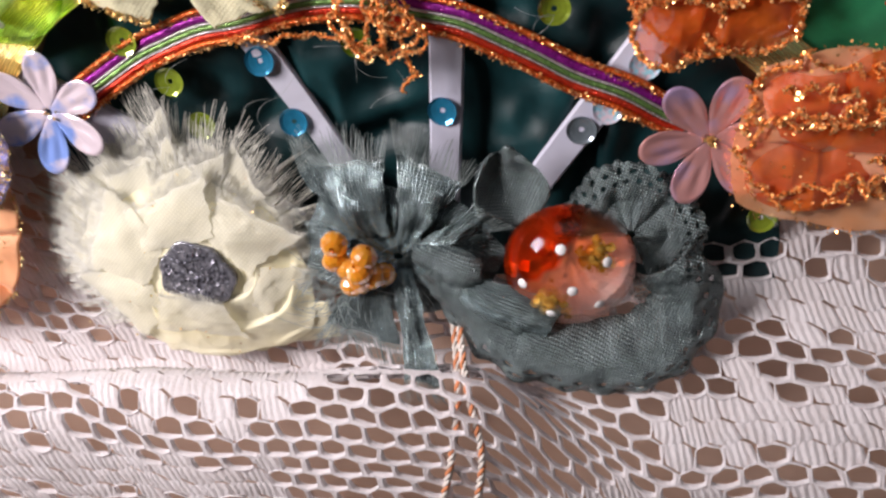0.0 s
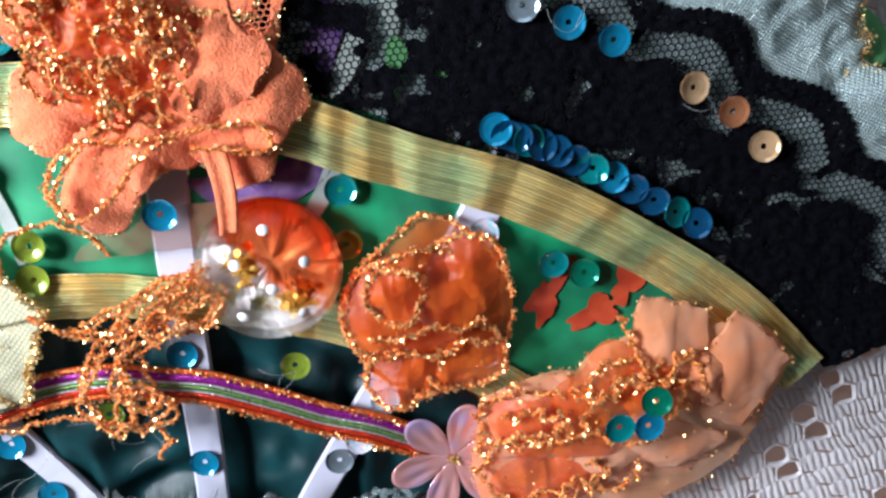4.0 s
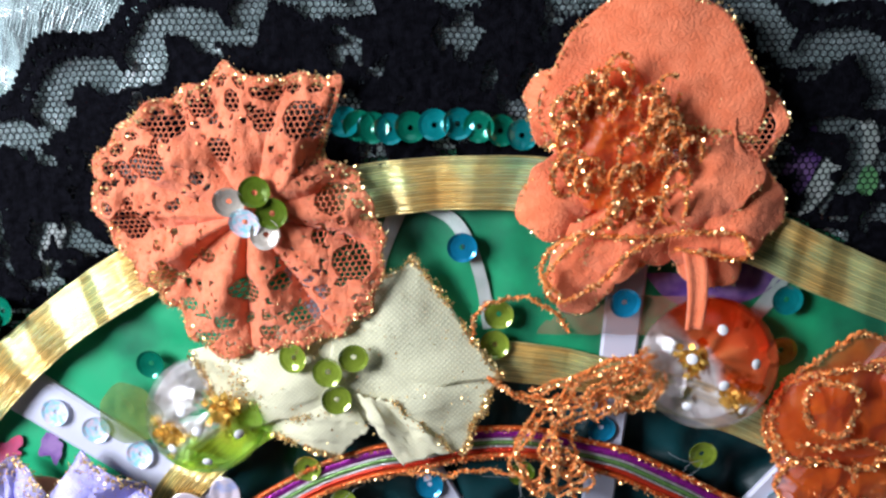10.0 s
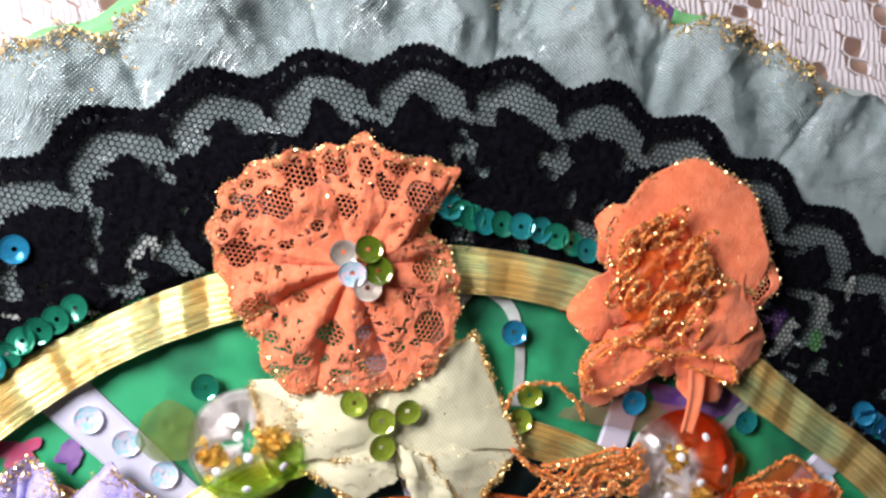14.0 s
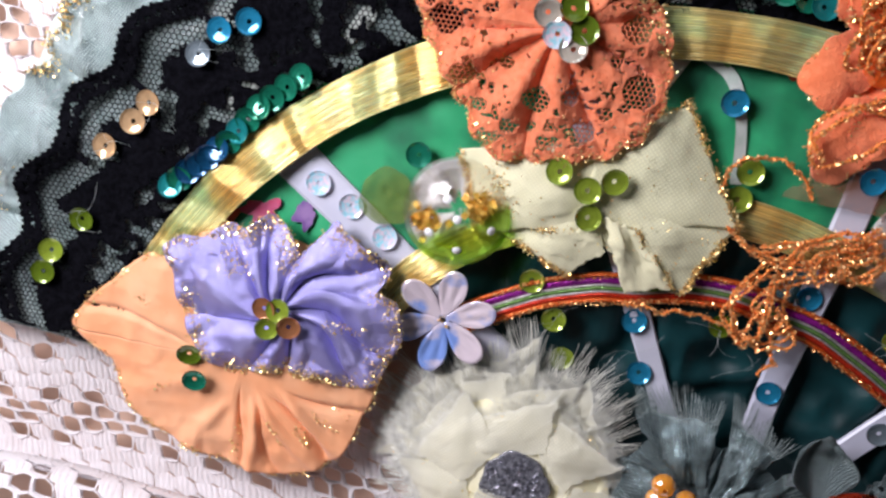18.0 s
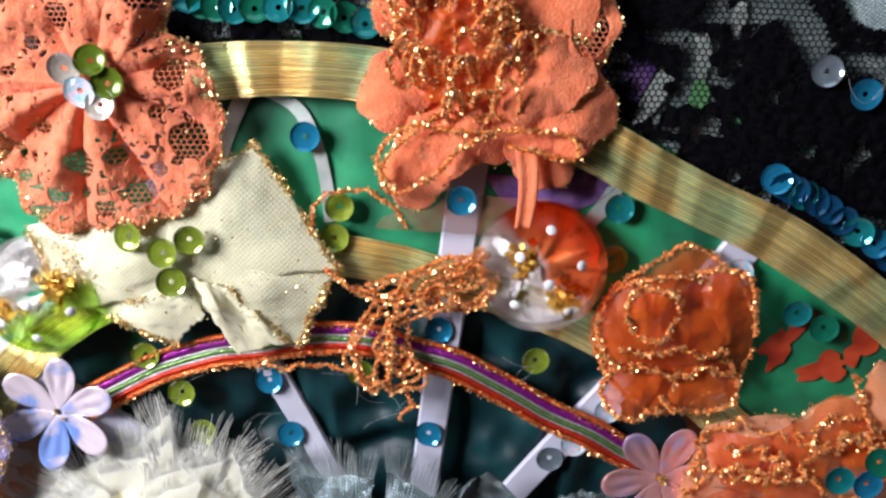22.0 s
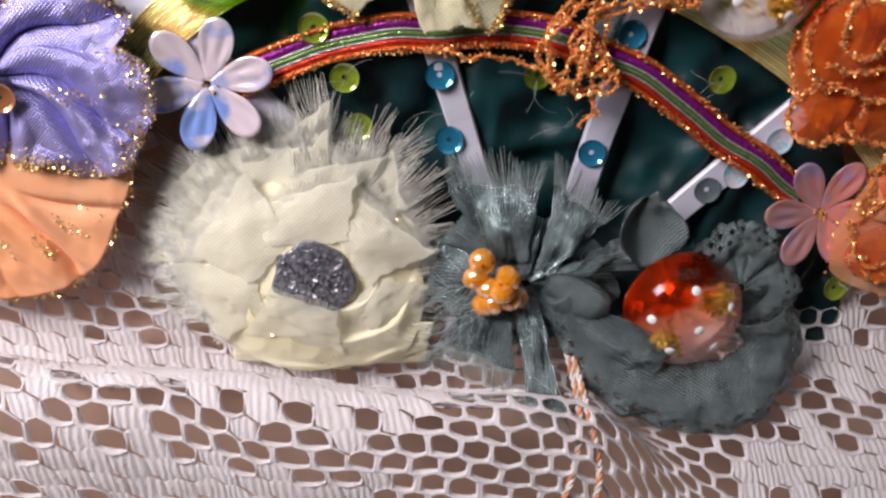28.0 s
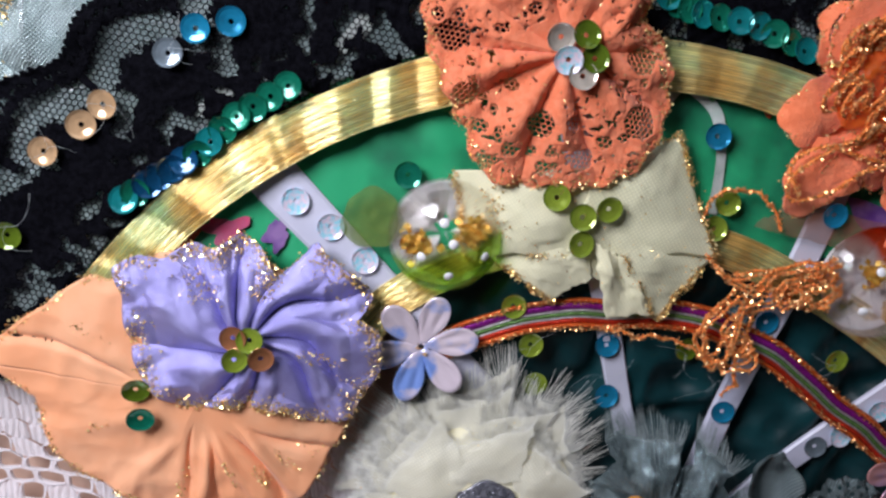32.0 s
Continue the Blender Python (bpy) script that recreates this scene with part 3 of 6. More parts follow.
def at_angle(phi, table):
    """Radius at an angle from upright (degrees, to the right), by a few stations."""
    a = np.array([k for k, _ in table], float)
    r = np.array([v for _, v in table], float)
    p = np.asarray(phi, float)
    fine = np.linspace(a[0], a[-1], 400)
    rough_r = np.interp(fine, a, r)
    w = np.hanning(41)
    soft_r = np.convolve(np.pad(rough_r, 20, mode="edge"), w / w.sum(), "valid")
    return np.interp(p, fine, soft_r)


R_GOLD = [(-86, 146), (-75, 143), (-61, 137), (-44, 129), (-26, 122), (-7, 118.5), (14, 116), (36, 118), (55, 132), (72, 149), (77, 156)]
R_LACE = [(-90, 177), (-69, 175), (-53, 169), (-39, 166), (-16, 162), (0, 158), (19, 155.5), (35, 158), (51, 168), (65, 179), (76, 188)]
R_INNER = [(-90, 92), (-65, 86), (-54, 84.6), (-40, 81), (-21, 77), (-1, 75), (22, 74.5), (41, 80), (57, 88), (69, 97), (78, 104)]
R_RUFF = [(-95, 190), (-60, 186), (-50, 184), (-31, 184), (-10, 180), (6, 181), (15, 179), (25, 187), (38, 182), (50, 190), (62, 190), (76, 196)]


def polar(phi, r):
    a = np.radians(phi)
    return CX + r * np.sin(a), CY + r * np.cos(a)


def gold_out(phi):
    return at_angle(phi, R_GOLD)


def scallop(phi):
    """Outer edge of the black lace: round scallops with a bumpy picot edge."""
    w = (np.asarray(phi) + 3.0) / 8.2
    f = w - np.floor(w)
    return at_angle(phi, R_LACE) - 2.4 + 4.4 * (0.5 - 0.5 * np.cos(2 * np.pi * f)) ** 0.8 + 0.85 * np.abs(np.sin(np.asarray(phi) * 6.3))


fan = thing("hand_fan", (0, 0, 4), "open hand fan in green cotton, black lace and slate satin", "fan")


def leaf_fn(u, v):
    phi = -84.5 + 162.5 * u
    r0 = at_angle(phi, R_INNER) - 1.0
    r = r0 + (150 - r0) * v
    x, y = polar(phi, r)
    return x, y, zfan(x, y) - 0.6 + 0.5 * np.sin(phi * 1.1) * v + 0.9 * (vnoise(x / 11, y / 8, 61) - 0.5) + 1.3 * np.minimum(crease(x + 0.5 * y, y * 1.6, 16, 62), 0.1)


v, f, uv = sheet(leaf_fn, 170, 46)
put("leaf", v, f, LEAFCLOTH, fan, solid=0.5)


def satin_fn(u, v):
    phi = -92 + 187 * u
    r = (84 - 20 * smooth((-40 - phi) / 50)) * v
    x, y = CX + 2 + r * np.sin(np.radians(phi)), 8 + r * np.cos(np.radians(phi))
    folds = 3.0 * crease(x, y, 15, 8) + 2.0 * np.sin(x / 5.2 + 2.5 * vnoise(x / 16, y / 16, 5) * 3) + 2.2 * (vnoise(x / 9, y / 12, 6) - 0.5) + 1.0 * (vnoise(x / 4, y / 5, 7) - 0.5)
    return x, y, np.maximum(-2.5 + 7.9 * smooth((26 - y) / 10), zfan(x, y) - 3.6 + folds * smooth(v * 2))


v, f, uv = sheet(satin_fn, 180, 80)
put("satin_panel", v, f, TEALSATIN, fan, label="gathered dark teal satin over the sticks")


def ruffle_rim(phi):
    puff = np.abs(np.sin((phi + 9.0) / 13.5 * np.pi))
    return at_angle(phi, R_RUFF) - 4.0 + 5.5 * puff**0.6 + 0.8 * np.sin(phi * 2.1)


def ruffle_height(phi, r):
    """Height of the gathered satin: puffs between the stitched gathers at the rim, with folds that run inwards."""
    v = np.clip((r - gold_out(phi) - 1) / (ruffle_rim(phi) - gold_out(phi) - 1), 0, 1)
    x, y = polar(phi, r)
    puff = np.abs(np.sin((phi + 9.0) / 13.5 * np.pi))
    folds = 2.0 * np.sin(phi * 0.62 + 4 * vnoise(phi / 14, v * 2, 11)) + 1.4 * (vnoise(phi / 2.6, v * 2.4, 12) - 0.5)
    folds = folds + 2.6 * crease(phi * 3.1 + 14 * vnoise(phi / 9, v * 2, 75), r * 0.35, 11, 74) + 3.6 * crease(x + y * 0.6, y - x * 0.3, 17, 73) + 1.5 * crease(x - y * 0.5, y + x * 0.4, 6.5, 76) + 0.7 * crease(x, y, 3.0, 77)
    return zfan(x, y) + 0.9 + 0.5 * (vnoise(x / 9, y / 9, 71) - 0.5) + (folds + 6.4 * puff**0.55 - 3.2) * smooth((v - 0.45) / 0.45)


def ruffle_fn(u, v):
    phi = -85.5 + 162.5 * u
    r0 = gold_out(phi) + 1
    r = r0 + (ruffle_rim(phi) - r0) * v
    x, y = polar(phi, r)
    return x, y, ruffle_height(phi, r)


v, f, uv = sheet(ruffle_fn, 760, 70)
ruffle = put("ruffle", v, f, SLATESATIN, fan, solid=0.3, label="gathered slate blue satin ruffle")
# bright lurex floats on the satin
g = np.random.default_rng(35)
q = v.reshape(760, 70, 3)
dashes = []
for _ in range(1500):
    i0, j0, turn = int(g.integers(4, 740)), int(g.integers(24, 66)), g.choice([-1, 1, 1])
    if vnoise(i0 / 9, j0 / 6, 36) < 0.55:
        continue
    n_ = int(g.integers(4, 9))
    ii = np.clip(i0 + np.arange(n_) * 2, 0, 759)
    jj = np.clip(j0 + turn * np.arange(n_), 0, 69)
    dashes.append(tube(q[ii, jj] + [0, 0, 0.12], 0.085, 3))
dv, df_ = join(dashes)
put("silver_threads", dv, df_, SILVERTHREAD, ruffle)
rim = v.reshape(760, 70, 3)[:, -1]
g = np.random.default_rng(3)
pick = np.concatenate([rim[g.integers(0, 760, 6500)], rim[g.integers(0, 760, 900)] + [0, 0, 0.2]])
inward = (np.array([CX, CY, 0]) - pick) * [1, 1, 0]
inward /= np.linalg.norm(inward, axis=1)[:, None]
clump = vnoise(np.arctan2(pick[:, 0] - CX, pick[:, 1] - CY) * 16, 0.5, 31)
pick = pick[clump > 0.33] + (inward * g.exponential(1.4, (len(pick), 1)))[clump > 0.33]
fv, ff = flakes(pick + [0, 0, 0.4], 0.37, 5, 0.5)
put("glitter_edge", fv, ff, GLITTER, ruffle, flat=True, label="gold glitter glued along the ruffle")


# printed edge that shows past the ruffle
def edge_patch(p0, p1, material, name):
    def fn(u, v):
        phi = p0 + (p1 - p0) * u
        r = at_angle(phi, R_RUFF) - 14 + v * (16.2 + 1.2 * np.sin(phi * 0.9))
        x, y = polar(phi, r)
        return x, y, zfan(x, y) - 2.4 + 0 * u
    v_, f_, _ = sheet(fn, 24, 8)
    put(name, v_, f_, material, fan, solid=0.3)


for p0, p1, material in ((-85.5, -60, PRINT_WHITE), (-60, -52, PRINT_LIME), (-52, -42, PRINT_WHITE), (-42, -29, PRINT_LIME), (-29, -17, PRINT_PINK), (-17, -12.5, PRINT_LIME), (-12.5, -4, PRINT_PINK), (-4, 2.6, PRINT_LIME), (2.6, 4.8, PRINT_PURPLE), (4.8, 16, PRINT_LIME), (16, 40, PRINT_WHITE), (40, 60, PRINT_LIME), (60, 76, PRINT_WHITE)):
    edge_patch(p0, p1, material, "printed_edge")


def stripe(points, width, material, lift=0.25, name="printed_stripe", taper=0.0):
    c = spline(points, 40)
    t = np.gradient(c, axis=0)
    n = np.stack([-t[:, 1], t[:, 0]], -1) / np.linalg.norm(t, axis=1)[:, None]
    k = np.linspace(-1, 1, 5)
    w = width / 2 * (1 - taper * np.abs(np.linspace(-1, 1, 40)) ** 3) * (1 + 0.25 * (vnoise(np.arange(40) / 6, width) - 0.5))
    P = c[:, None] + n[:, None] * (k[None, :] * w[:, None])[..., None]
    P = P.reshape(-1, 2)
    z = zfan(P[:, 0], P[:, 1]) - 0.6 + 0.5 * np.sin(np.degrees(np.arctan2(P[:, 0] - CX, P[:, 1] - CY)) * 1.1) * 0.5 + lift + 0.45
    put(name, np.c_[P, z], grid_faces(40, 5), material, fan)


stripe([(-26, 121), (-30, 114), (-33, 106), (-34, 98)], 3.2, PRINT_WHITE)
stripe([(-26, 119), (-18, 115), (-14, 108), (-12, 100), (-11, 92)], 2.6, PRINT_WHITE)
stripe([(48, 104), (45, 98), (41, 92), (40, 84)], 3.4, PRINT_WHITE)
stripe([(20, 103), (30, 99), (40, 101), (50, 106)], 7, PRINT_PURPLE, taper=1.0)


def blot(x, y, r, material, seed, squash=0.6, turn=0.0):
    """A printed petal figure with an uneven, lobed outline."""
    def fn(u, v):
        th = u * 2 * np.pi
        R = r * v * (1 + 0.24 * np.cos(3 * th + seed) + 0.16 * np.cos(5 * th + 2 * seed) + 0.08 * np.cos(9 * th))
        px, py = R * np.cos(th), R * np.sin(th) * squash
        c_, s_ = math.cos(radians(turn)), math.sin(radians(turn))
        X, Y = x + px * c_ - py * s_, y + px * s_ + py * c_
        return X, Y, zfan(X, Y) + 0.15 + 0.25 * np.sin(np.degrees(np.arctan2(X - CX, Y - CY)) * 1.1)
    v_, f_, _ = sheet(fn, 60, 6, wrap=True)
    put("printed_petal", v_, f_, material, fan)


for args in ((84, 69, 5.0, PRINT_RED, 1, 0.55, 60), (89, 75, 3.4, PRINT_RED, 2, 0.6, 30), (94, 64.5, 5.2, PRINT_RED, 3, 0.55, 20), (101, 70, 4.6, PRINT_RED, 4, 0.6, 70)):
    blot(*args)
# figures of the print under the gold ribbon
for k, phi_ in enumerate(np.arange(-74, 74, 9.5)):
    bx, by = polar(phi_ + 2 * math.sin(3 * k), float(gold_out(phi_)) - 5.5)
    blot(float(bx), float(by), 3.9 + 0.6 * (k % 3), (PRINT_RED, PRINT_WHITE, PRINT_RED, PRINT_LIME)[k % 4], k, 0.62, 40 * k)
for args in ((-118, 65.5, 4.6, PRINT_PINK, 5, 0.6, 20), (-127, 60, 4.2, PRINT_RED, 6, 0.7, 50), (-107, 67, 4.0, PRINT_PURPLE, 7, 0.6, 80)):
    blot(*args)
# figures of the print that show through the lace
for x, y, ang, ln, w_, m_ in ((48, 124, 70, 16, 6, PRINT_PURPLE), (52, 120, 60, 14, 4, PRINT_WHITE), (60, 118, 80, 12, 4, PRINT_LIME), (60, 128, 100, 12, 3, PRINT_WHITE),
                              (40, 136, 60, 10, 4, PRINT_LIME), (70, 116, 30, 10, 4, PRINT_LIME), (66, 134, 80, 10, 3, PRINT_WHITE), (-20, 133, 20, 12, 4, PRINT_WHITE),
                              (-66, 134, 60, 14, 4, PRINT_WHITE), (-100, 112, 60, 12, 4, PRINT_WHITE), (-125, 92, 50, 10, 4, PRINT_WHITE)):
    a_ = radians(ang)
    dx_, dy_ = math.cos(a_) * ln / 2, math.sin(a_) * ln / 2
    stripe([(x - dx_, y - dy_), (x + 1, y + 1), (x + dx_, y + dy_)], w_, m_, 1.9, taper=1.0)

# ---- sticks ----


def stick(p, q, w0, w1, lift):
    p, q = np.array(p, float), np.array(q, float)
    d = (q - p) / np.linalg.norm(q - p)
    n = np.array([-d[1], d[0]])
    prof = [(-1, 0), (-1, 0.8), (-0.86, 1.25), (0.86, 1.25), (1, 0.8), (1, 0)]
    k = np.linspace(0, 1, 24)
    P = []
    for u in k:
        c = p + (q - p) * u
        w = (w0 + (w1 - w0) * u) / 2
        z = float(zfan(*c)) + lift
        P += [(*(c + n * w * a), z + h - 1.0) for a, h in prof]
    faces = grid_faces(24, 6).tolist() + [list(range(6)), list(range(23 * 6, 24 * 6))]
    put("stick", P, faces, PLASTICWHITE, fan, flat=True)


stick((5, -2), (-56, 120), 4.6, 7.5, 0.0)
stick((7, -2), (18.5, 122), 6.0, 8.0, 0.2)
stick((9, -2), (84, 104), 5.5, 8.5, 0.1)
stick((3, -2), (-116, 83), 5.0, 11.5, 0.3)

# ---- black lace band ----


def lace_phi(x, y):
    return np.degrees(np.arctan2(x - CX, y - CY)), np.hypot(x - CX, y - CY)


def lace_solid(phi, r):
    """Where the lace is close-worked: the scalloped border, a second line under it, and flower figures."""
    edge = scallop(phi) - r
    w = (phi + 3.0) / 8.2
    c = w - np.floor(w) - 0.5
    border = ((edge < 5.4) & ~((np.abs(edge - 2.9) < 0.32) & (np.sin(phi * 8.0) > -0.2))) | ((np.abs(c) > 0.46) & (edge < 9))
    moon = (edge > 5.4) & (edge < 9.6 - 13 * c * c + 1.5 * np.sin(c * 34 + 2 * np.floor(w)))
    x, y = polar(phi, r)
    k = np.floor(w)
    rose = np.hypot(c * 22, edge - 19.5) < 7.5 + 1.8 * np.sin(np.arctan2(edge - 19.5, c * 22) * 5 + k)
    n = vnoise(x / 4.6, y / 4.6, 14) * 0.52 + vnoise(x / 1.9, y / 1.9, 15) * 0.48
    thin_part = np.hypot((x - 55) / 15, (y - 121) / 12) < 1
    n, rose = np.where(thin_part, n - 0.14, n), rose & ~thin_part
    inner = (n > 0.462 - 0.09 * smooth((phi - 15) / 20) - 0.075 * smooth((-45 - phi) / 15)) & (edge > 12)
    return border | ((rose | inner) & ~moon)


nphi, nr = 1200, 110


def lace_sheet():
    phi = np.linspace(-85, 77, nphi)
    U, V = np.meshgrid(phi, np.linspace(0, 1, nr), indexing="ij")
    r0, r1 = gold_out(U) - 0.7, scallop(U)
    r = r0 + (r1 - r0) * V
    x, y = polar(U, r)
    x, y = x + 0.5 * (vnoise(x * 1.3, y * 1.3, 16) - 0.5), y + 0.5 * (vnoise(x * 1.3, y * 1.3, 17) - 0.5)
    z = np.maximum(zfan(x, y) + 2.5 + 0.9 * (vnoise(x / 14, y / 14, 19) - 0.5), ruffle_height(U, r) + 0.9) + 0.55 * vnoise(x / 1.6, y / 1.6, 18)
    z = z - 1.2 * smooth((3.0 - (r - gold_out(U))) / 3.0)
    f = grid_faces(nphi, nr)
    mid_phi, mid_r = (U[:-1, :-1] + U[1:, 1:]).ravel() / 2, (r[:-1, :-1] + r[1:, 1:]).ravel() / 2
    keep = lace_solid(mid_phi, mid_r)
    f = f[keep]
    used, inv = np.unique(f, return_inverse=True)
    return np.stack([x, y, z], -1).reshape(-1, 3)[used], inv.reshape(-1, 4)


lv, lf = lace_sheet()
lace = put("lace_band", lv, lf, BLACKLACE, fan, solid=0.35, label="black lace with scalloped edge over the satin")


def net_mask(x, y):
    phi, r = lace_phi(x, y)
    return (phi > -85) & (phi < 77) & (r > gold_out(phi) - 1) & (r < scallop(phi) - 3) & ~lace_solid(phi, r)


nv_, nf_ = hexnet(-200, 195, 0, 190, 1.3, net_mask, lambda x, y: np.maximum(zfan(x, y) + 2.75 + 0.9 * (vnoise(x / 14, y / 14, 19) - 0.5), ruffle_height(*lace_phi(x, y)) + 1.1), 0.27)
put("net_ground", nv_, nf_, NETTHREAD, lace)

# ---- ribbons ----


def flat_ribbon(centre, width, zfun, material, label, n=160, crown=0.25, wave=0.25):
    """A woven ribbon laid along a curve: the band and its two selvedges."""
    c = spline(centre, n)
    t = np.gradient(c, axis=0)
    nn = np.stack([-t[:, 1], t[:, 0]], -1) / np.linalg.norm(t, axis=1)[:, None]
    s = np.r_[0, np.cumsum(np.linalg.norm(np.diff(c, axis=0), axis=1))]
    k = np.linspace(-1, 1, 11)
    wob = 1 + 0.03 * np.sin(s / 7.0)
    P = c[:, None] + nn[:, None] * (k[None] * width / 2 * wob[:, None])[..., None]
    x, y = P[..., 0], P[..., 1]
    gr = np.random.default_rng(int(width * 10))
    # folds across the ribbon: flat facets that tilt to and fro
    knots = np.r_[0, np.cumsum(gr.uniform(2.5, 9.0, 120))]
    high = np.where(np.arange(121) % 2, 1.0, -1.0) * gr.uniform(0.25, 0.75, 121)
    z = zfun(x, y) + crown * (1 - k[None] ** 2) + wave * 1.5 * np.interp(s[:, None] + 1.8 * k[None] * np.sin(s[:, None] / 17), knots, high)
    uv_ = np.stack(np.broadcast_arrays(s[:, None], k[None] * width / 2), -1).reshape(-1, 2)
    ob = thing("gold_ribbon", (*c[n // 2], float(zfun(*c[n // 2]))), label, "ribbon", "gold ribbons on the fan")
    put("band", np.stack([x, y, z], -1).reshape(-1, 3), grid_faces(n, 11), material, ob, uv=uv_, solid=0.25)
    # lurex threads that run the length of the ribbon
    s2 = np.linspace(0, s[-1], int(s[-1] / 0.55))
    at = lambda a: np.interp(s2, s, a)
    threads = []
    for q, kk in enumerate(np.linspace(-0.96, 0.96, int(width / 0.42))):
        lo = min(9, int((kk + 1) * 5))
        fr = (kk + 1) * 5 - lo
        line = [at(a[:, lo] * (1 - fr) + a[:, lo + 1] * fr) for a in (x, y, z)]
        threads.append(tube(np.stack([line[0], line[1], line[2] + 0.10 + 0.16 * (vnoise(s2 / 1.3, q * 0.37, 24) - 0.5)], -1), 0.13, 3))
    v_, f_ = join(threads)
    put("lurex_threads", v_, f_, LUREX, ob)
    for e in (0, -1):
        v_, f_ = tube(np.stack([x[:, e], y[:, e], z[:, e] + 0.05], -1), 0.16, 5)
        put("selvedge", v_, f_, SELVEDGE, ob)


def polar_path(p0, p1, n, inset):
    return [tuple(float(q) for q in polar(p, gold_out(p) - inset)) for p in np.linspace(p0, p1, n)]


flat_ribbon(polar_path(-80, 76.5, 26, 5.2), 10.4, lambda x, y: zfan(x, y) + 3.5, GOLDRIBBON, "shiny woven gold ribbon in an arc across the fan", 420, wave=0.55)
INNER = [(-86, 46), (-77, 59), (-60, 72), (-36, 81.5), (-9, 85), (20, 79), (44, 70.5), (66, 58), (82, 45)]
flat_ribbon(INNER, 8.6, lambda x, y: zfan(x, y) + 0.9, GOLDRIBBON, "narrow gold ribbon along the inner edge of the green leaf", 300, wave=0.4)

BRAID_LINE = [(-66, 47.5), (-54, 55), (-44, 60), (-30, 63), (-20, 65.5), (-8, 66.5), (8, 64), (22, 58.5), (36, 51.5), (47, 46), (58, 41)]
braid = thing("braid_ribbon", (-8, 66, 8), "orange, purple, green and silver metallic braid arched over the satin", "ribbon")


def braid_strip(k0, k1, material, name, rib):
    n = 420
    c = spline(BRAID_LINE, n)
    t = np.gradient(c, axis=0)
    nn = np.stack([-t[:, 1], t[:, 0]], -1) / np.linalg.norm(t, axis=1)[:, None]
    s = np.r_[0, np.cumsum(np.linalg.norm(np.diff(c, axis=0), axis=1))]
    k = np.linspace(k0 * 1.14, k1 * 1.14, 5)
    wav = 0.75 * np.sin(s / 4.5) + 0.4 * np.sin(s / 2.7 + 1)
    P = c[:, None] + nn[:, None] * (k[None] + wav[:, None] * 0.5)[..., None]
    kk = (k / 1.14 - k0) / (k1 - k0) * 2 - 1
    z = 8.6 + 0.3 * wav[:, None] + rib * (1 - kk[None] ** 2) * (0.75 + 0.25 * np.sin(s[:, None] * 2 * np.pi / 0.95 + kk[None] * 1.6)) + 0 * P[..., 0]
    put(name, np.c_[P.reshape(-1, 2), z.ravel()], grid_faces(n, 5), material, braid, solid=0.5)


g = np.random.default_rng(44)
bc = spline(BRAID_LINE, 420)
bt = np.gradient(bc, axis=0)
bn = np.stack([-bt[:, 1], bt[:, 0]], -1) / np.linalg.norm(bt, axis=1)[:, None]
bi = g.integers(0, 420, 1500)
bo = np.where(g.random(1500) < 0.5, 1, -1) * g.uniform(2.5, 3.8, 1500)
gv, gf = flakes(np.c_[bc[bi] + bn[bi] * bo[:, None], 9.4 + 0 * bo], 0.26, 45, 0.1)
put("tinsel", gv, gf, TINSEL, braid, flat=True)
for k0, k1, key, rib in ((2.15, 3.3, "orange", 0.75), (0.75, 2.15, "purple", 0.35), (0.25, 0.75, "silver", 0.4), (-0.7, 0.25, "green", 0.4), (-1.15, -0.7, "silver", 0.4), (-2.2, -1.15, "red", 0.35), (-3.3, -2.2, "orange", 0.75)):
    braid_strip(k0, k1, BRAID[key], "braid_" + key, rib)

# ---- sequins ----


def sequin_mesh(material, r=3.0, hole=0.55, cup=0.7):
    n = 22
    a = np.arange(n) * 2 * np.pi / n
    rings = [(hole, 0.0), (r * 0.45, 0.06), (r * 0.8, cup * 0.45), (r, cup), (r, cup - 0.14), (r * 0.8, cup * 0.45 - 0.14), (hole, -0.14), (hole, 0.0)]
    v = np.concatenate([np.stack([q * np.cos(a), q * np.sin(a), 0 * a + z], -1) for q, z in rings])
    m = len(rings)
    i, j = np.meshgrid(np.arange(m - 1), np.arange(n), indexing="ij")
    f = np.stack([i * n + j, i * n + (j + 1) % n, (i + 1) * n + (j + 1) % n, (i + 1) * n + j], -1).reshape(-1, 4)
    me = bpy.data.meshes.new("sequin")
    me.from_pydata((v * MM).tolist(), [], f.tolist())
    me.materials.append(material)
    return me


SEQ_MESH = {k: sequin_mesh(m) for k, m in SEQ.items()}
SEQ_WORDS = {"teal": "teal", "blue": "bright blue", "deep": "deep blue", "green": "emerald green", "olive": "lime green", "moss": "moss green",
             "gold": "champagne", "copper": "copper", "clear": "clear holographic", "smoke": "smoky grey", "pearl": "pearly"}
srng = random.Random(11)


def sequin(key, x, y, z, parent=None, tilt=7.0, size=1.0, where="", aim=None):
    ob = put("sequin", None, None, None, parent, mesh=SEQ_MESH[key])
    rx, ry = aim if aim else (srng.uniform(-tilt, tilt), srng.uniform(-tilt, tilt))
    ob.matrix_basis = pose(x * MM, y * MM, z * MM, rx, ry, srng.uniform(0, 360)) @ Matrix.Scale(size, 4)
    if parent is None:
        tagged(ob, SEQ_WORDS[key] + " cup sequin sewn on " + where, "sequin", "loose sequins")
    return ob


def zs(x, y):
    return float(zfan(x, y))


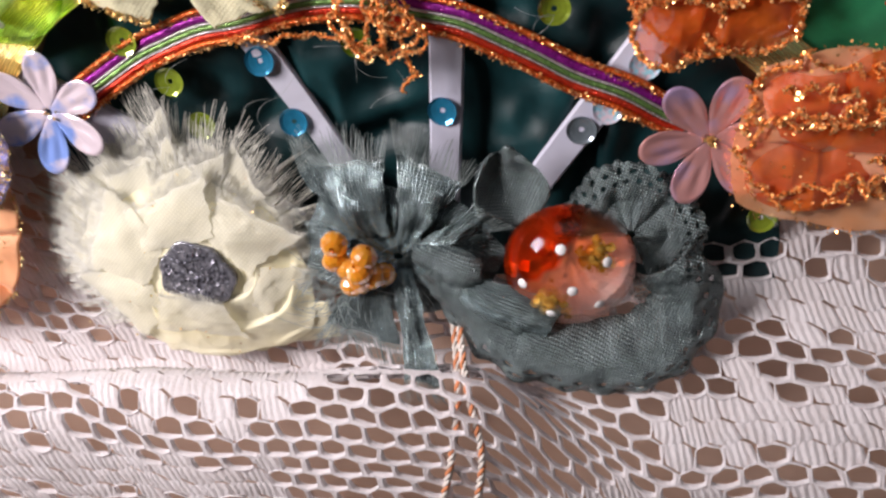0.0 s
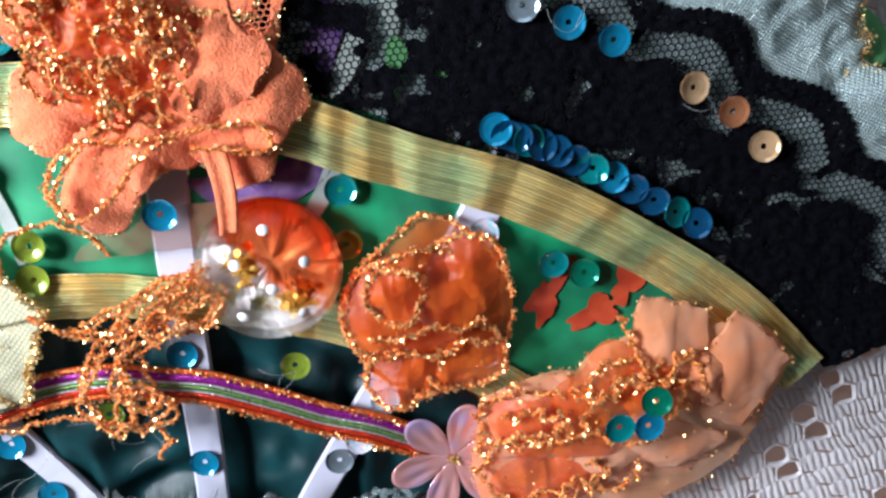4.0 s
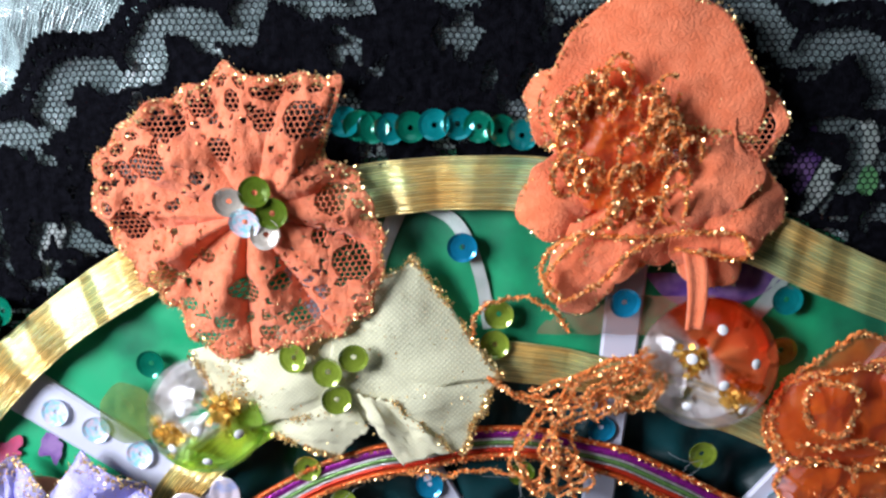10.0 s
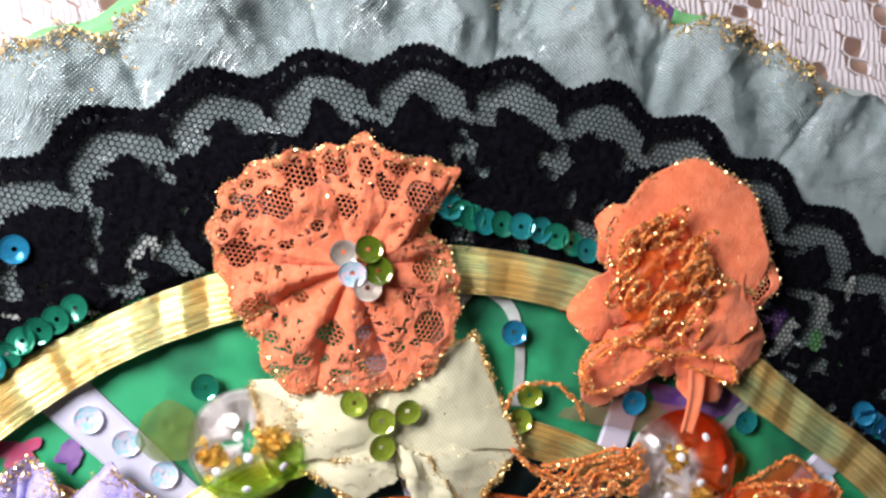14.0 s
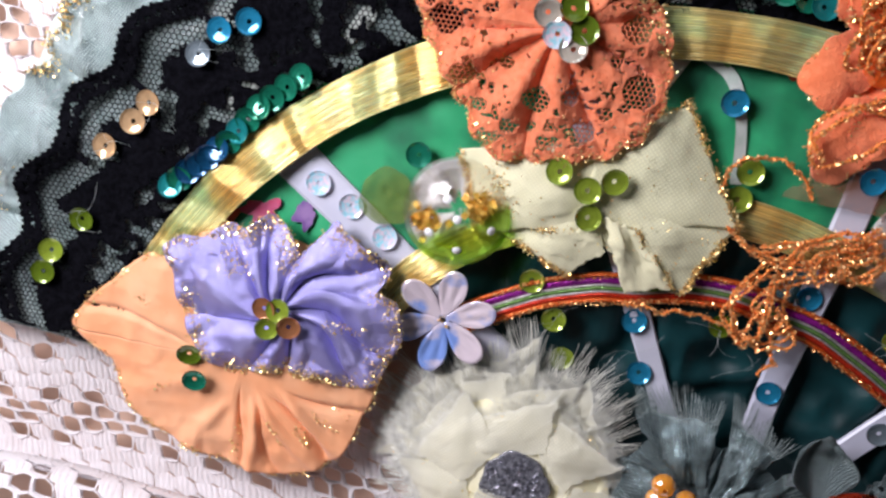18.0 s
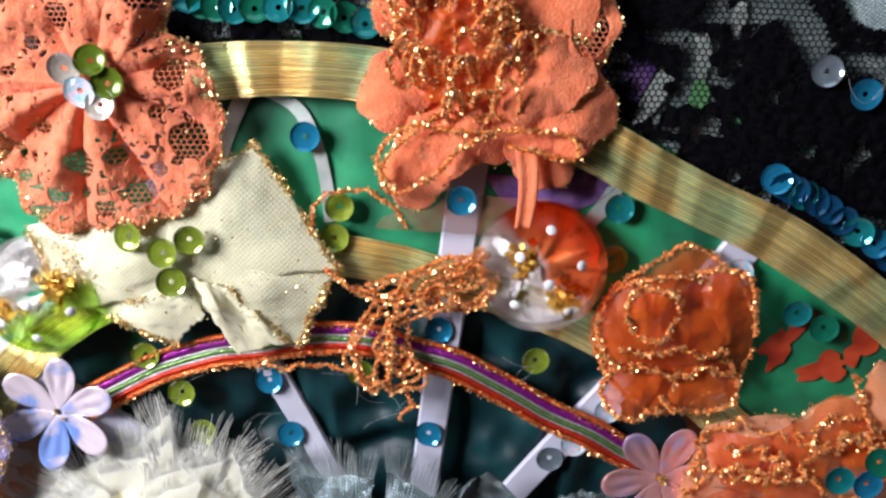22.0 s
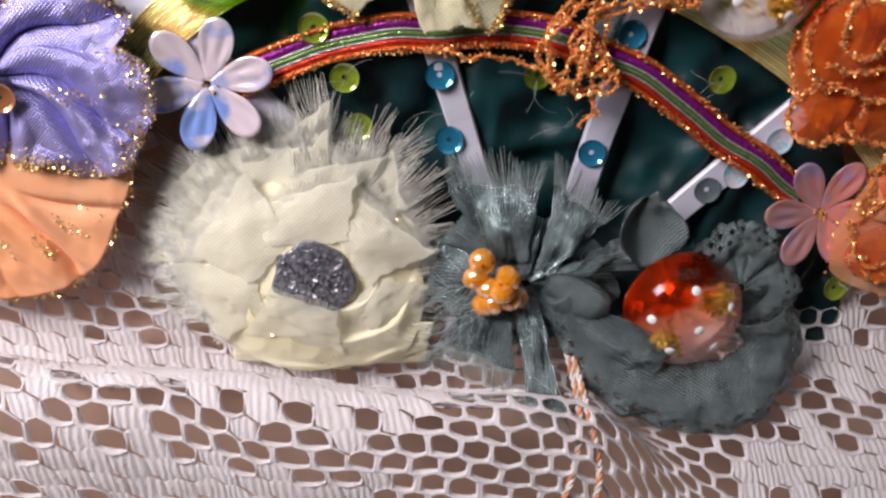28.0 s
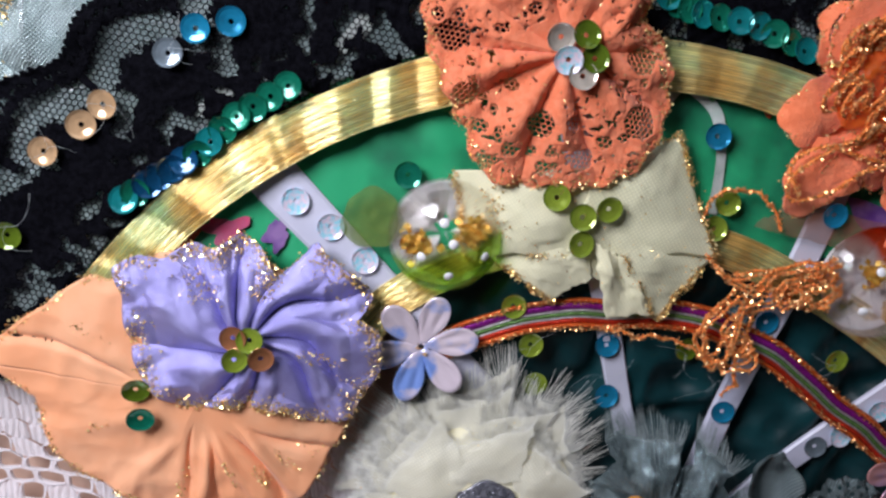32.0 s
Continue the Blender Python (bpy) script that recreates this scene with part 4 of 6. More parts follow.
for key, x, y in (("olive", -40, 42), ("olive", -44, 52), ("olive", -51, 61), ("olive", 33, 63), ("moss", -5, 58), ("olive", 73, 20.5), ("moss", 62, 62)):
    sequin(key, x, y, zs(x, y) + 0.8, where="dark teal satin")
for key, x, y in (("olive", -10, 89), ("olive", -9, 95.5), ("blue", -16, 109.5), ("green", -82, 86), ("teal", 47.5, 97.5), ("teal", 86, 77), ("moss", 47, 87), ("clear", 73, 85), ("green", 92, 74)):
    sequin(key, x, y, zs(x, y) + 1.4, where="the green printed leaf")
for key, x, y, up in (("blue", 15.5, 98.5, 4.6), ("blue", 10.5, 43, 0.6), ("blue", 12, 69, 0.6), ("blue", -25, 55, 0.4), ("blue", -20.7, 41.5, 0.4), ("clear", 49.5, 52, 0.4), ("clear", 43, 43, 0.4), ("smoke", 38, 38.5, 0.4),
                      ("clear", -104.5, 75, 0.8), ("clear", -96, 71, 0.8), ("clear", -87, 65, 0.8), ("clear", 71, 60, 0.8), ("clear", 51, 61, 0.9)):
    sequin(key, x, y, zs(x, y) + up, where="a white fan stick", tilt=5)
for key, x, y in (("gold", -146, 87), ("gold", -149.5, 82), ("gold", -156, 75), ("blue", -130.5, 106), ("blue", -124, 109), ("smoke", -135, 100), ("moss", -161, 56), ("olive", -168.5, 46.5), ("moss", -170.5, 40.5),
                  ("gold", 114.5, 107.5), ("copper", 122, 102), ("gold", 128, 94.5), ("smoke", 84, 126), ("blue", 92, 122), ("blue", 100, 118)):
    sequin(key, x, y, zs(x, y) + 3.9, where="the black lace", tilt=9)


def sequin_string(points, count, keys, label, lift=4.4, lean=16):
    c = spline(points, count)
    st = thing("sequin_string", (*c[count // 2], zs(*c[count // 2]) + lift), label, "sequin trim", "sequin strings on the lace")
    d = np.gradient(c, axis=0)
    for k, (x, y) in enumerate(c):
        dx, dy = d[k] / np.linalg.norm(d[k])
        sequin(keys[k % len(keys)], float(x), float(y), zs(x, y) + lift + 0.05 * (k % 3), st, aim=(lean * dy + srng.uniform(-5, 5), -lean * dx + srng.uniform(-5, 5)))


sequin_string([(-139, 68.5), (-133, 75), (-126, 81.5), (-119.5, 90.5), (-110.5, 99)], 13, ("teal", "green", "deep", "deep", "deep", "deep", "green", "teal", "green", "green", "green", "green", "green"), "string of overlapping teal and blue sequins along the black lace")
sequin_string([(-37.5, 135), (-29, 133.4), (-16, 134), (-4, 131.5)], 10, ("teal", "green", "green", "teal", "green", "teal"), "string of overlapping emerald sequins above the gold ribbon")
sequin_string([(77, 105), (85, 101), (98, 93), (114, 81.5)], 13, ("blue", "deep", "deep", "teal", "deep", "deep", "deep", "teal"), "string of overlapping blue and teal sequins beside the gold ribbon")

# ---- flowers: shared builders ----


def wobble(theta, terms):
    return 1 + sum(a * np.cos(k * theta + p) for k, a, p in terms)


def gathered(cx, cy, radius, terms, pleats, depth, z_in, z_out, nu=240, nv=34, seed=0, skew=0.35, stretch=(1, 1), turn=0.0, fuss=0.5):
    """A strip gathered to its middle: radial pleats that grow to the rim."""
    def fn(u, v):
        th = u * 2 * np.pi
        rr = radius * wobble(th, terms) * (0.05 + 0.95 * v)
        tw = th + skew * (vnoise(np.cos(th) * 2 + 5, v * 2, seed) - 0.5) * (1 - v)
        x = rr * np.cos(tw + radians(turn)) * stretch[0]
        y = rr * np.sin(tw + radians(turn)) * stretch[1]
        ph = pleats * th + 2.6 * vnoise(np.cos(th) * 2.2 + 7, np.sin(th) * 2.2 + v * 0.8, seed + 1)
        pl = (np.sin(ph) + 0.35 * np.sin(2.3 * ph + 1)) * depth * np.sin(np.clip(v, 0, 1) * 2.75)
        fine = depth * fuss * (vnoise(np.cos(th) * 9 + 3, np.sin(th) * 9 + v * 4, seed + 2) - 0.5)
        z = z_in + (z_out - z_in) * v**1.4 + pl + fine + depth * 1.4 * fuss * crease(th * radius * 0.6, v * radius, 4.5, seed + 5) * v
        return cx + x, cy + y, z
    return sheet(fn, nu, nv, wrap=True)


def petal(base, ang, length, width, z0, tip_z, cup=0.25, curl=0.0, ruffles=0.0, seed=0, nu=34, nv=38, square=False, crumple=0.5, pointed=False):
    """A petal from its base outwards: rounded outline, cupped, with a wavy rim."""
    a = radians(ang)
    d, n = np.array([math.cos(a), math.sin(a)]), np.array([-math.sin(a), math.cos(a)])

    def fn(u, v):
        k = u * 2 - 1
        shape = (0.30 + 0.70 * np.sin(np.pi / 2 * np.clip(v / 0.62, 0, 1))) * np.sqrt(np.clip(1 - (np.clip(v - 0.62, 0, 1) / 0.40) ** 2, 0.06, 1)) * (1 + 0.04 * np.sin(9 * v + seed))
        if square:
            shape = 0.35 + 0.65 * smooth(v * 1.3)
        if pointed:
            shape = (0.42 + 0.7 * np.clip(1 - v, 0, 1)) * (0.5 + 0.5 * smooth(v * 4))
        reach = length * v * (1 - 0.16 * k * k * v) * (1 + 0.05 * np.sin(5 * k + seed))
        side = width / 2 * k * shape
        x = base[0] + d[0] * reach + n[0] * side
        y = base[1] + d[1] * reach + n[1] * side
        z = z0 + (tip_z - z0) * v + cup * width * (k * k - 0.35) * np.sin(np.pi * v) * 0.6 - curl * v**3 * (0.6 + 0.4 * k * k)
        z = z + ruffles * v * (np.sin(7 * k + seed * 1.7 + 3 * v) + 0.8 * (vnoise(k * 3 + seed, v * 4, seed) * 2 - 1))
        z = z + crumple * crease(x + 3 * seed, y, 4.2, seed + 9) * smooth(v * 2)
        return x, y, z
    return sheet(fn, nu, nv)


def rim_points(P, nu, nv, count, seed, wrap=True, inset=0.6):
    q = P.reshape(nu, nv, 3)
    g_ = np.random.default_rng(seed)
    if wrap:
        i = g_.integers(0, nu, count)
        t = 1 - np.minimum(g_.exponential(inset / 20, count), 0.25)
        return q[i, np.clip((t * (nv - 1)).astype(int), 0, nv - 1)] + [0, 0, 0.25]
    edge = np.concatenate([q[0], q[:, -1], q[-1]])
    return edge[g_.integers(0, len(edge), count)] + [0, 0, 0.25]


def fray(starts, aims, lengths, seed, width=0.11, droop=0.5, curl=0.25):
    """Loose threads: thin strands that leave an edge and bend."""
    g_ = np.random.default_rng(seed)
    out = []
    for s, d, ln in zip(starts, aims, lengths):
        d = np.asarray(d, float) / (np.linalg.norm(d) + 1e-9)
        side = np.cross(d, [0, 0, 1.0])
        k = np.linspace(0, 1, 5)[:, None]
        p = s + d * ln * k + side * ln * curl * g_.normal() * k**2 - np.array([0, 0, droop * ln * 0.3]) * k**2
        out.append(tube(p, width * np.array([1, 1, 0.9, 0.8, 0.5]), 3))
    return join(out)


def outline(points, cx, cy, soften=0.16):
    """The radius of a rounded outline about a middle, by angle, through a few stations."""
    p = np.asarray(points, float) - [cx, cy]
    th = np.arctan2(p[:, 1], p[:, 0])
    o = np.argsort(th)
    th, r = th[o], np.hypot(p[:, 0], p[:, 1])[o]
    th, r = np.r_[th - 2 * np.pi, th, th + 2 * np.pi], np.r_[r, r, r]
    fine = np.linspace(-np.pi * 2, np.pi * 2, 1600)
    rough_r = np.interp(fine, th, r)
    w = np.hanning(max(3, int(soften * 127)))
    soft_r = np.convolve(np.pad(rough_r, len(w) // 2, mode="edge"), w / w.sum(), "same")[len(w) // 2:len(w) // 2 + 1600]
    return lambda a: np.interp((np.asarray(a) + np.pi) % (2 * np.pi) - np.pi, fine, soft_r)


def comb(edge, inner, length, pitch, seed, width=0.075, uneven=0.5):
    """The fringe of a torn woven edge: near-parallel threads that stand in clumps, as wide as the edge."""
    g_ = np.random.default_rng(seed)
    e, i_ = np.asarray(edge, float), np.asarray(inner, float)
    d = np.r_[0, np.cumsum(np.linalg.norm(np.diff(e, axis=0), axis=1))]
    n = max(6, int(d[-1] / pitch))
    s = np.linspace(0, d[-1], n)
    at = lambda a: np.stack([np.interp(s, d, a[:, k]) for k in range(3)], -1)
    st, aim = at(e), at(e - i_)
    aim /= np.linalg.norm(aim, axis=1)[:, None] + 1e-9
    side = np.gradient(st, axis=0)
    side /= np.linalg.norm(side, axis=1)[:, None] + 1e-9
    swing = 0.5 * (vnoise(s / 2.2, 0.5, seed) - 0.5) + 0.8 * (vnoise(s / 6.0, 2.5, seed) - 0.5)
    aim = aim + side * swing[:, None] + g_.normal(0, 0.035, (n, 3)) + [0, 0, 0.05]
    ln = length * (1 - uneven + 2 * uneven * vnoise(s / 2.6, 5.5, seed)) * g_.uniform(0.8, 1.1, n)
    return fray(st - aim * 0.8, aim, ln + 0.8, seed, width, curl=0.05, droop=0.35)


def org_leaf(cx, cy, rad, z, seed, dome=3.0, rough_=1.0):
    """A cupped disc of sheer cloth: smooth, with a few soft folds and a turned rim."""
    def fn(u, v):
        th = u * 2 * np.pi
        r = rad(th) * v
        x, y = cx + r * np.cos(th), cy + r * np.sin(th)
        return x, y, z + dome * (1 - v**2) + 1.2 * np.sin(3 * th + seed) * v**2 + rough_ * (1.6 * crease(x, y, 9, seed) + 0.6 * crease(x, y, 4, seed + 1))
    return sheet(fn, 90, 24, wrap=True)


def frizz(path, seed, amp=0.9):
    """A cord that is couched down along a line, with small kinks."""
    c_ = spline(path, 26 * len(path))
    n_ = len(c_)
    u_ = np.arange(n_)
    k_ = np.stack([vnoise(u_ / 4.2, 0.5, seed) - 0.5, vnoise(u_ / 4.2, 3.5, seed) - 0.5, 0.7 * (vnoise(u_ / 5.0, 6.5, seed) - 0.5)], -1)
    return c_ + 2 * amp * k_


def copper_cord(path, parent, seed, radius=0.6, name="cord"):
    (v_, f_), (gv, gf) = cord(path, radius * 0.66, seed=seed)
    ob = put(name, v_, f_, COPPERCORD, parent)
    put("tinsel", gv, gf, TINSEL, ob if parent is not None else ob, flat=True, label="copper tinsel flakes")
    return ob


# ---- orange lace rosette ----

ros = thing("lace_rosette", (-57, 117, 10), "gathered orange lace rosette with gold glitter rim", "fabric flower")
ROX, ROY = -56.0, 118.5
ros_r = outline([(-87, 120), (-85, 131), (-78, 137.5), (-70, 141), (-63, 143.5), (-58.5, 147), (-53, 143.5), (-45, 144), (-37, 143.5), (-40, 135), (-42.5, 128.5), (-37, 127), (-32.5, 119), (-31, 108), (-34, 99), (-40, 94), (-52, 91), (-61, 89), (-68, 91), (-73, 99), (-81, 109)], ROX, ROY, 0.07)


def ros_z(x, y):
    """Height of the gathered lace: deep folds below the middle, a smooth raised flap above it."""
    th, r = np.arctan2(y - ROY, x - ROX), np.hypot(x - ROX, y - ROY)
    v = np.clip(r / ros_r(th), 0, 1)
    low = smooth(0.5 - 0.75 * np.sin(th))
    ph = 8.5 * th + 4.0 * vnoise(np.cos(th) * 2.0 + 7, np.sin(th) * 2.0 + v * 0.7, 41)
    pleat = (2 * np.abs(np.sin(ph / 2)) ** 0.8 - 1.1) * np.sin(np.clip(v, 0, 1) * 2.6)
    flap = 2.4 * np.exp(-(((v - 0.55 - 0.05 * np.sin(3 * th)) / 0.16) ** 2)) * smooth(np.sin(th) * 1.4)
    rim_wave = 1.1 * np.sin(th * 11 + 2 * np.sin(3 * th)) * smooth((v - 0.55) / 0.4) * (1 - 0.5 * low)
    return 17.6 - 2.4 * v**1.6 + pleat * (0.7 + 1.5 * low) + flap + rim_wave + 1.7 * crease(x, y, 8.0, 46) * smooth(v * 2) + 0.7 * crease(x, y, 3.2, 47) * smooth(v * 1.6)


# net windows of the lace pattern: middle, half width, half height
ROS_HOLES = [(-64, 139, 2.4, 1.9), (-70.5, 135.5, 3.4, 2.4), (-60, 131, 2.6, 2.2), (-74.5, 129, 4.0, 3.0), (-80, 117, 3.6, 3.4), (-44.5, 136, 3.8, 3.6), (-40, 121, 3.0, 2.8), (-37, 108.5, 3.4, 3.6),
             (-58, 103.5, 3.4, 2.8), (-67, 93.5, 2.6, 1.8), (-47, 98, 3.0, 2.4), (-75, 106, 2.8, 2.2), (-57.5, 139.5, 1.8, 2.2), (-51.5, 136, 2.2, 2.0), (-50.5, 141, 2.6, 1.2), (-80, 128, 1.5, 1.8), (-66, 110, 2.0, 1.3), (-63, 97, 2.2, 1.6), (-51, 105, 1.6, 2.0), (-43, 103, 1.8, 1.5), (-43, 114, 1.6, 1.2), (-70, 100, 1.9, 1.4), (-71, 120, 1.8, 1.0), (-65, 126, 1.6, 1.0), (-54, 95, 2.0, 1.3)]


def ros_open(x, y):
    x, y = np.asarray(x, float), np.asarray(y, float)
    hit = np.zeros(x.shape, bool)
    wx, wy = x + 1.3 * (vnoise(x / 2.5, y / 2.5, 48) - 0.5), y + 1.3 * (vnoise(x / 2.5, y / 2.5, 49) - 0.5)
    for hx, hy, rx, ry in ROS_HOLES:
        hit |= np.hypot((wx - hx) / rx, (wy - hy) / ry) < 1
    th, r = np.arctan2(y - ROY, x - ROX), np.hypot(x - ROX, y - ROY)
    v = r / ros_r(th)
    # a row of small eyelets along the scalloped rim, and a chain inside it
    hit |= (np.hypot(((th * 7.3) % 1 - 0.5) * 2.6, (v - 0.905) * 24) < 0.9) & (np.sin(th) > -0.1)
    hit |= (np.hypot(((th * 5.1) % 1 - 0.5) * 3.0, (v - 0.74 - 0.03 * np.sin(9 * th)) * 26) < 0.9)
    specks = (vnoise(x / 0.75, y / 0.75, 44) > 0.80) & (v > 0.3) & (vnoise(x / 6, y / 6, 45) > 0.42)
    return hit, specks


def ros_fn(u, v):
    th = u * 2 * np.pi
    r = ros_r(th) * (0.03 + 0.97 * v) * (1 + 0.022 * np.sin(th * 23) * smooth((v - 0.8) / 0.2))
    x, y = ROX + r * np.cos(th), ROY + r * np.sin(th)
    return x, y, ros_z(x, y)


NU, NV = 460, 84
P, F, _ = sheet(ros_fn, NU, NV, wrap=True)
mid = P[F].mean(1)
hit, specks = ros_open(mid[:, 0], mid[:, 1])
put("lace_disc", P, F[~(hit | specks)], ORANGELACE, ros, solid=0.35)
hv, hf = hexnet(-90, -29, 86, 149, 1.15, lambda a_, b_: ros_open(a_, b_)[0], ros_z, 0.24)
put("net_ground", hv, hf, ORANGELACE, ros)
specks = P[np.random.default_rng(71).integers(0, len(P), 420)] + [0, 0, 0.3]
gv, gf = flakes(np.concatenate([rim_points(P, NU, NV, 3600, 6), specks]), 0.26, 6, 0.4)
put("glitter_edge", gv, gf, GLITTER, ros, flat=True)
for key, x, y in (("pearl", -59, 121.5), ("moss", -54, 123), ("moss", -51, 119), ("clear", -56.3, 117.5), ("pearl", -52.5, 115)):
    sequin(key, x, y, 20.2, ros, tilt=14)

# ---- orange felt flower with tinsel heart ----

felt = thing("felt_flower", (20, 126, 9), "orange felt flower with a heart of copper tinsel loops", "fabric flower")
# each petal: middle, radius, stretch and its angle, height, and the net window that two of them have
FELT = [(36, 131, 8.2, 0.16, 70, 15.2, (2.0, 1.0, 3.4, 5.2)), (2.5, 136, 6.6, 0.2, 100, 14.6, (-1.0, 0.5, 2.4, 4.4)), (35, 116, 9.2, 0.10, 30, 14.6, None), (2.5, 120, 7.6, 0.15, 60, 14.2, None), (7.5, 106, 8.0, 0.22, 75, 13.6, None),
        (30.5, 109, 7.2, 0.12, 120, 13.8, None), (19, 113, 8.0, 0.1, 0, 13.8, None), (31, 122, 8.0, 0.2, 40, 16.4, None), (14, 110, 6.5, 0.25, 50, 15.2, None)]


def cap_fn(u, v):
    """The broad round petal behind the heart: from its left rim to its right, base to top."""
    a, k = np.pi * (1.06 - 1.12 * u), v
    x, y = 19.5 + 20 * k * np.cos(a) * (1 + 0.03 * np.sin(9 * a)), 134 + 23 * k * np.sin(a) * (1 + 0.03 * np.cos(7 * a))
    return x, y, 16.2 + 1.6 * k - 1.2 * k**3 + 0.6 * np.sin(5 * a) * k**2 + 0.8 * crease(x, y, 9, 88)


P, F, _ = sheet(cap_fn, 40, 34)
pet = put("petal", P, F, ORANGEFELT, felt, solid=0.6)
gv, gf = flakes(rim_points(P, 40, 34, 900, 60, wrap=False), 0.25, 60, 0.4)
put("glitter_edge", gv, gf, GLITTER, pet, flat=True)
for k, (x, y, r_, wide, turn_, z, holed) in enumerate(FELT):
    rad = lambda a, r_=r_, wide=wide, turn_=turn_, k=k: r_ * (1 + wide * np.cos(2 * (a - radians(turn_)))) * (1 + 0.05 * np.sin(5 * a + k) + 0.03 * np.sin(9 * a + 2 * k))
    P, F, _ = org_leaf(x, y, rad, z, 83 + 2 * k, 1.5, 0.5)
    if holed:
        # a window of net in the petal
        hx, hy = x + holed[0], y + holed[1]
        window = lambda p_, q_: np.hypot((p_ - hx) / holed[2], (q_ - hy) / holed[3]) < 1
        mid = P[F].mean(1)
        pet = put("petal", P, F[~window(mid[:, 0], mid[:, 1])], ORANGEFELT, felt, solid=0.4)
        hv, hf = hexnet(hx - 8, hx + 8, hy - 8, hy + 8, 1.15, window, lambda p_, q_: 0 * p_ + z + 1.4, 0.22)
        put("net", hv, hf, ORANGELACE, pet)
    else:
        pet = put("petal", P, F, ORANGEFELT, felt, solid=0.5)
    gv, gf = flakes(rim_points(P, 90, 24, 420, 61 + k), 0.25, 61 + k, 0.4)
    put("glitter_edge", gv, gf, GLITTER, pet, flat=True)
P, F, _ = sheet(lambda u, v: (18 + 15 * v * np.cos(u * 2 * np.pi), 124 + 14 * v * np.sin(u * 2 * np.pi), 13.6 - 0.8 * v + 0.3 * np.sin(u * 30) * v), 50, 8, wrap=True)
put("base_disc", P, F, ORANGEFELT, felt, solid=0.6)
P, F, _ = sheet(lambda u, v: (27.5 + 2.2 * (u * 2 - 1) * (1 - 0.25 * v) + 0.8 * np.sin(v * 3), 110 - 15.5 * v, 17.0 + 1.5 * v + 0.8 * (u * 2 - 1) ** 2), 6, 20)
put("tail", P, F, ORANGEFELT, felt, solid=0.6)
def ember_fn(u, v):
    th = u * 2 * np.pi
    x, y = 14 + 10.5 * v * np.cos(th) * (1 + 0.1 * np.cos(3 * th)), 130 + 13 * v * np.sin(th) * (1 + 0.1 * np.sin(5 * th))
    return x, y, 18.0 - 1.5 * v**2 + 2.6 * crease(x, y, 5, 93) + 1.5 * crease(x, y, 2.6, 94)


P, F, _ = sheet(ember_fn, 70, 22, wrap=True)
put("heart", P, F, ORGANZA, felt, label="crumpled orange organza")
g = np.random.default_rng(77)
loops = []
for k in range(62):
    cx, cy = 1 + 28 * g.random(), 115 + 28 * g.random()
    if np.hypot((cx - 14) / 13, (cy - 128) / 14) > 1:
        continue
    r_ = g.uniform(1.6, 3.4)
    t_ = np.linspace(0, 2 * np.pi * g.uniform(0.8, 1.6), 26)
    loops.append(np.stack([cx + r_ * np.cos(t_ + k) * 0.8, cy + r_ * np.sin(t_ + k) * 1.25, 18.3 + 2.2 * np.sin(t_ * 0.9 + k) + 1.5 * g.random()], -1))
for k, lp in enumerate(loops):
    copper_cord(lp, felt, 200 + k, 0.45, "tinsel_loop")
for k, path in enumerate(([(14, 118), (6, 112), (0, 105), (2, 100), (9, 103), (16, 110), (22, 112)], [(8, 113), (18, 112.5), (28, 113), (36, 112), (37, 108), (30, 109), (24, 110)], [(3, 101), (-1, 106), (3, 112), (12, 115)])):
    c = spline(path, 60)
    copper_cord(np.c_[c, 18.2 + 0.8 * np.sin(np.arange(60) / 6)], felt, 240 + k, 0.55, "cord_bow")
bm = bmesh.new()
bmesh.ops.create_icosphere(bm, subdivisions=1, radius=2.3 * MM, matrix=pose(0.023, 0.127, 0.0195))
me = bpy.data.meshes.new("crystal")
bm.to_mesh(me)
bm.free()
me.materials.append(GLASS)
put("crystal", None, None, None, felt, mesh=me)

# ---- cream leaf bow ----

bow = thing("cream_bow", (-40, 84, 11), "pale cream chiffon bow with gold glitter edges, beneath the lace rosette", "fabric bow")


def patch(a, b, c, d, z, bulge=1.0, folds=0.6, seed=0, nu=40, nv=40, sag=0.12, crumple=0.8):
    """A four-cornered piece of cloth with slightly bowed edges and soft folds."""
    a, b, c, d = (np.array(p, float) for p in (a, b, c, d))
    mid_ = (a + b + c + d) / 4

    def fn(u, v):
        p = [a[k] * (1 - u) * (1 - v) + b[k] * u * (1 - v) + c[k] * u * v + d[k] * (1 - u) * v for k in (0, 1)]
        e = sag * (np.sin(np.pi * u) * (2 * v - 1) ** 2 + np.sin(np.pi * v) * (2 * u - 1) ** 2)
        x, y = p[0] - (p[0] - mid_[0]) * e, p[1] - (p[1] - mid_[1]) * e
        zz = z[0] * (1 - u) * (1 - v) + z[1] * u * (1 - v) + z[2] * u * v + z[3] * (1 - u) * v
        zz = zz + bulge * np.sin(np.pi * u) * np.sin(np.pi * v) + folds * (np.sin(8 * u + 3 * v + seed) * 0.5 + 1.6 * (vnoise(u * 3 + seed, v * 3, seed) - 0.5)) * np.sin(np.pi * np.clip(v * 0.9 + 0.1, 0, 1))
        x, y = x + 0.9 * (vnoise(u * 9, v * 9, seed) - 0.5), y + 0.9 * (vnoise(u * 9, v * 9, seed + 1) - 0.5)
        zz = zz + crumple * crease(x, y, 7.0, seed + 4)
        return x, y, zz
    return sheet(fn, nu, nv)


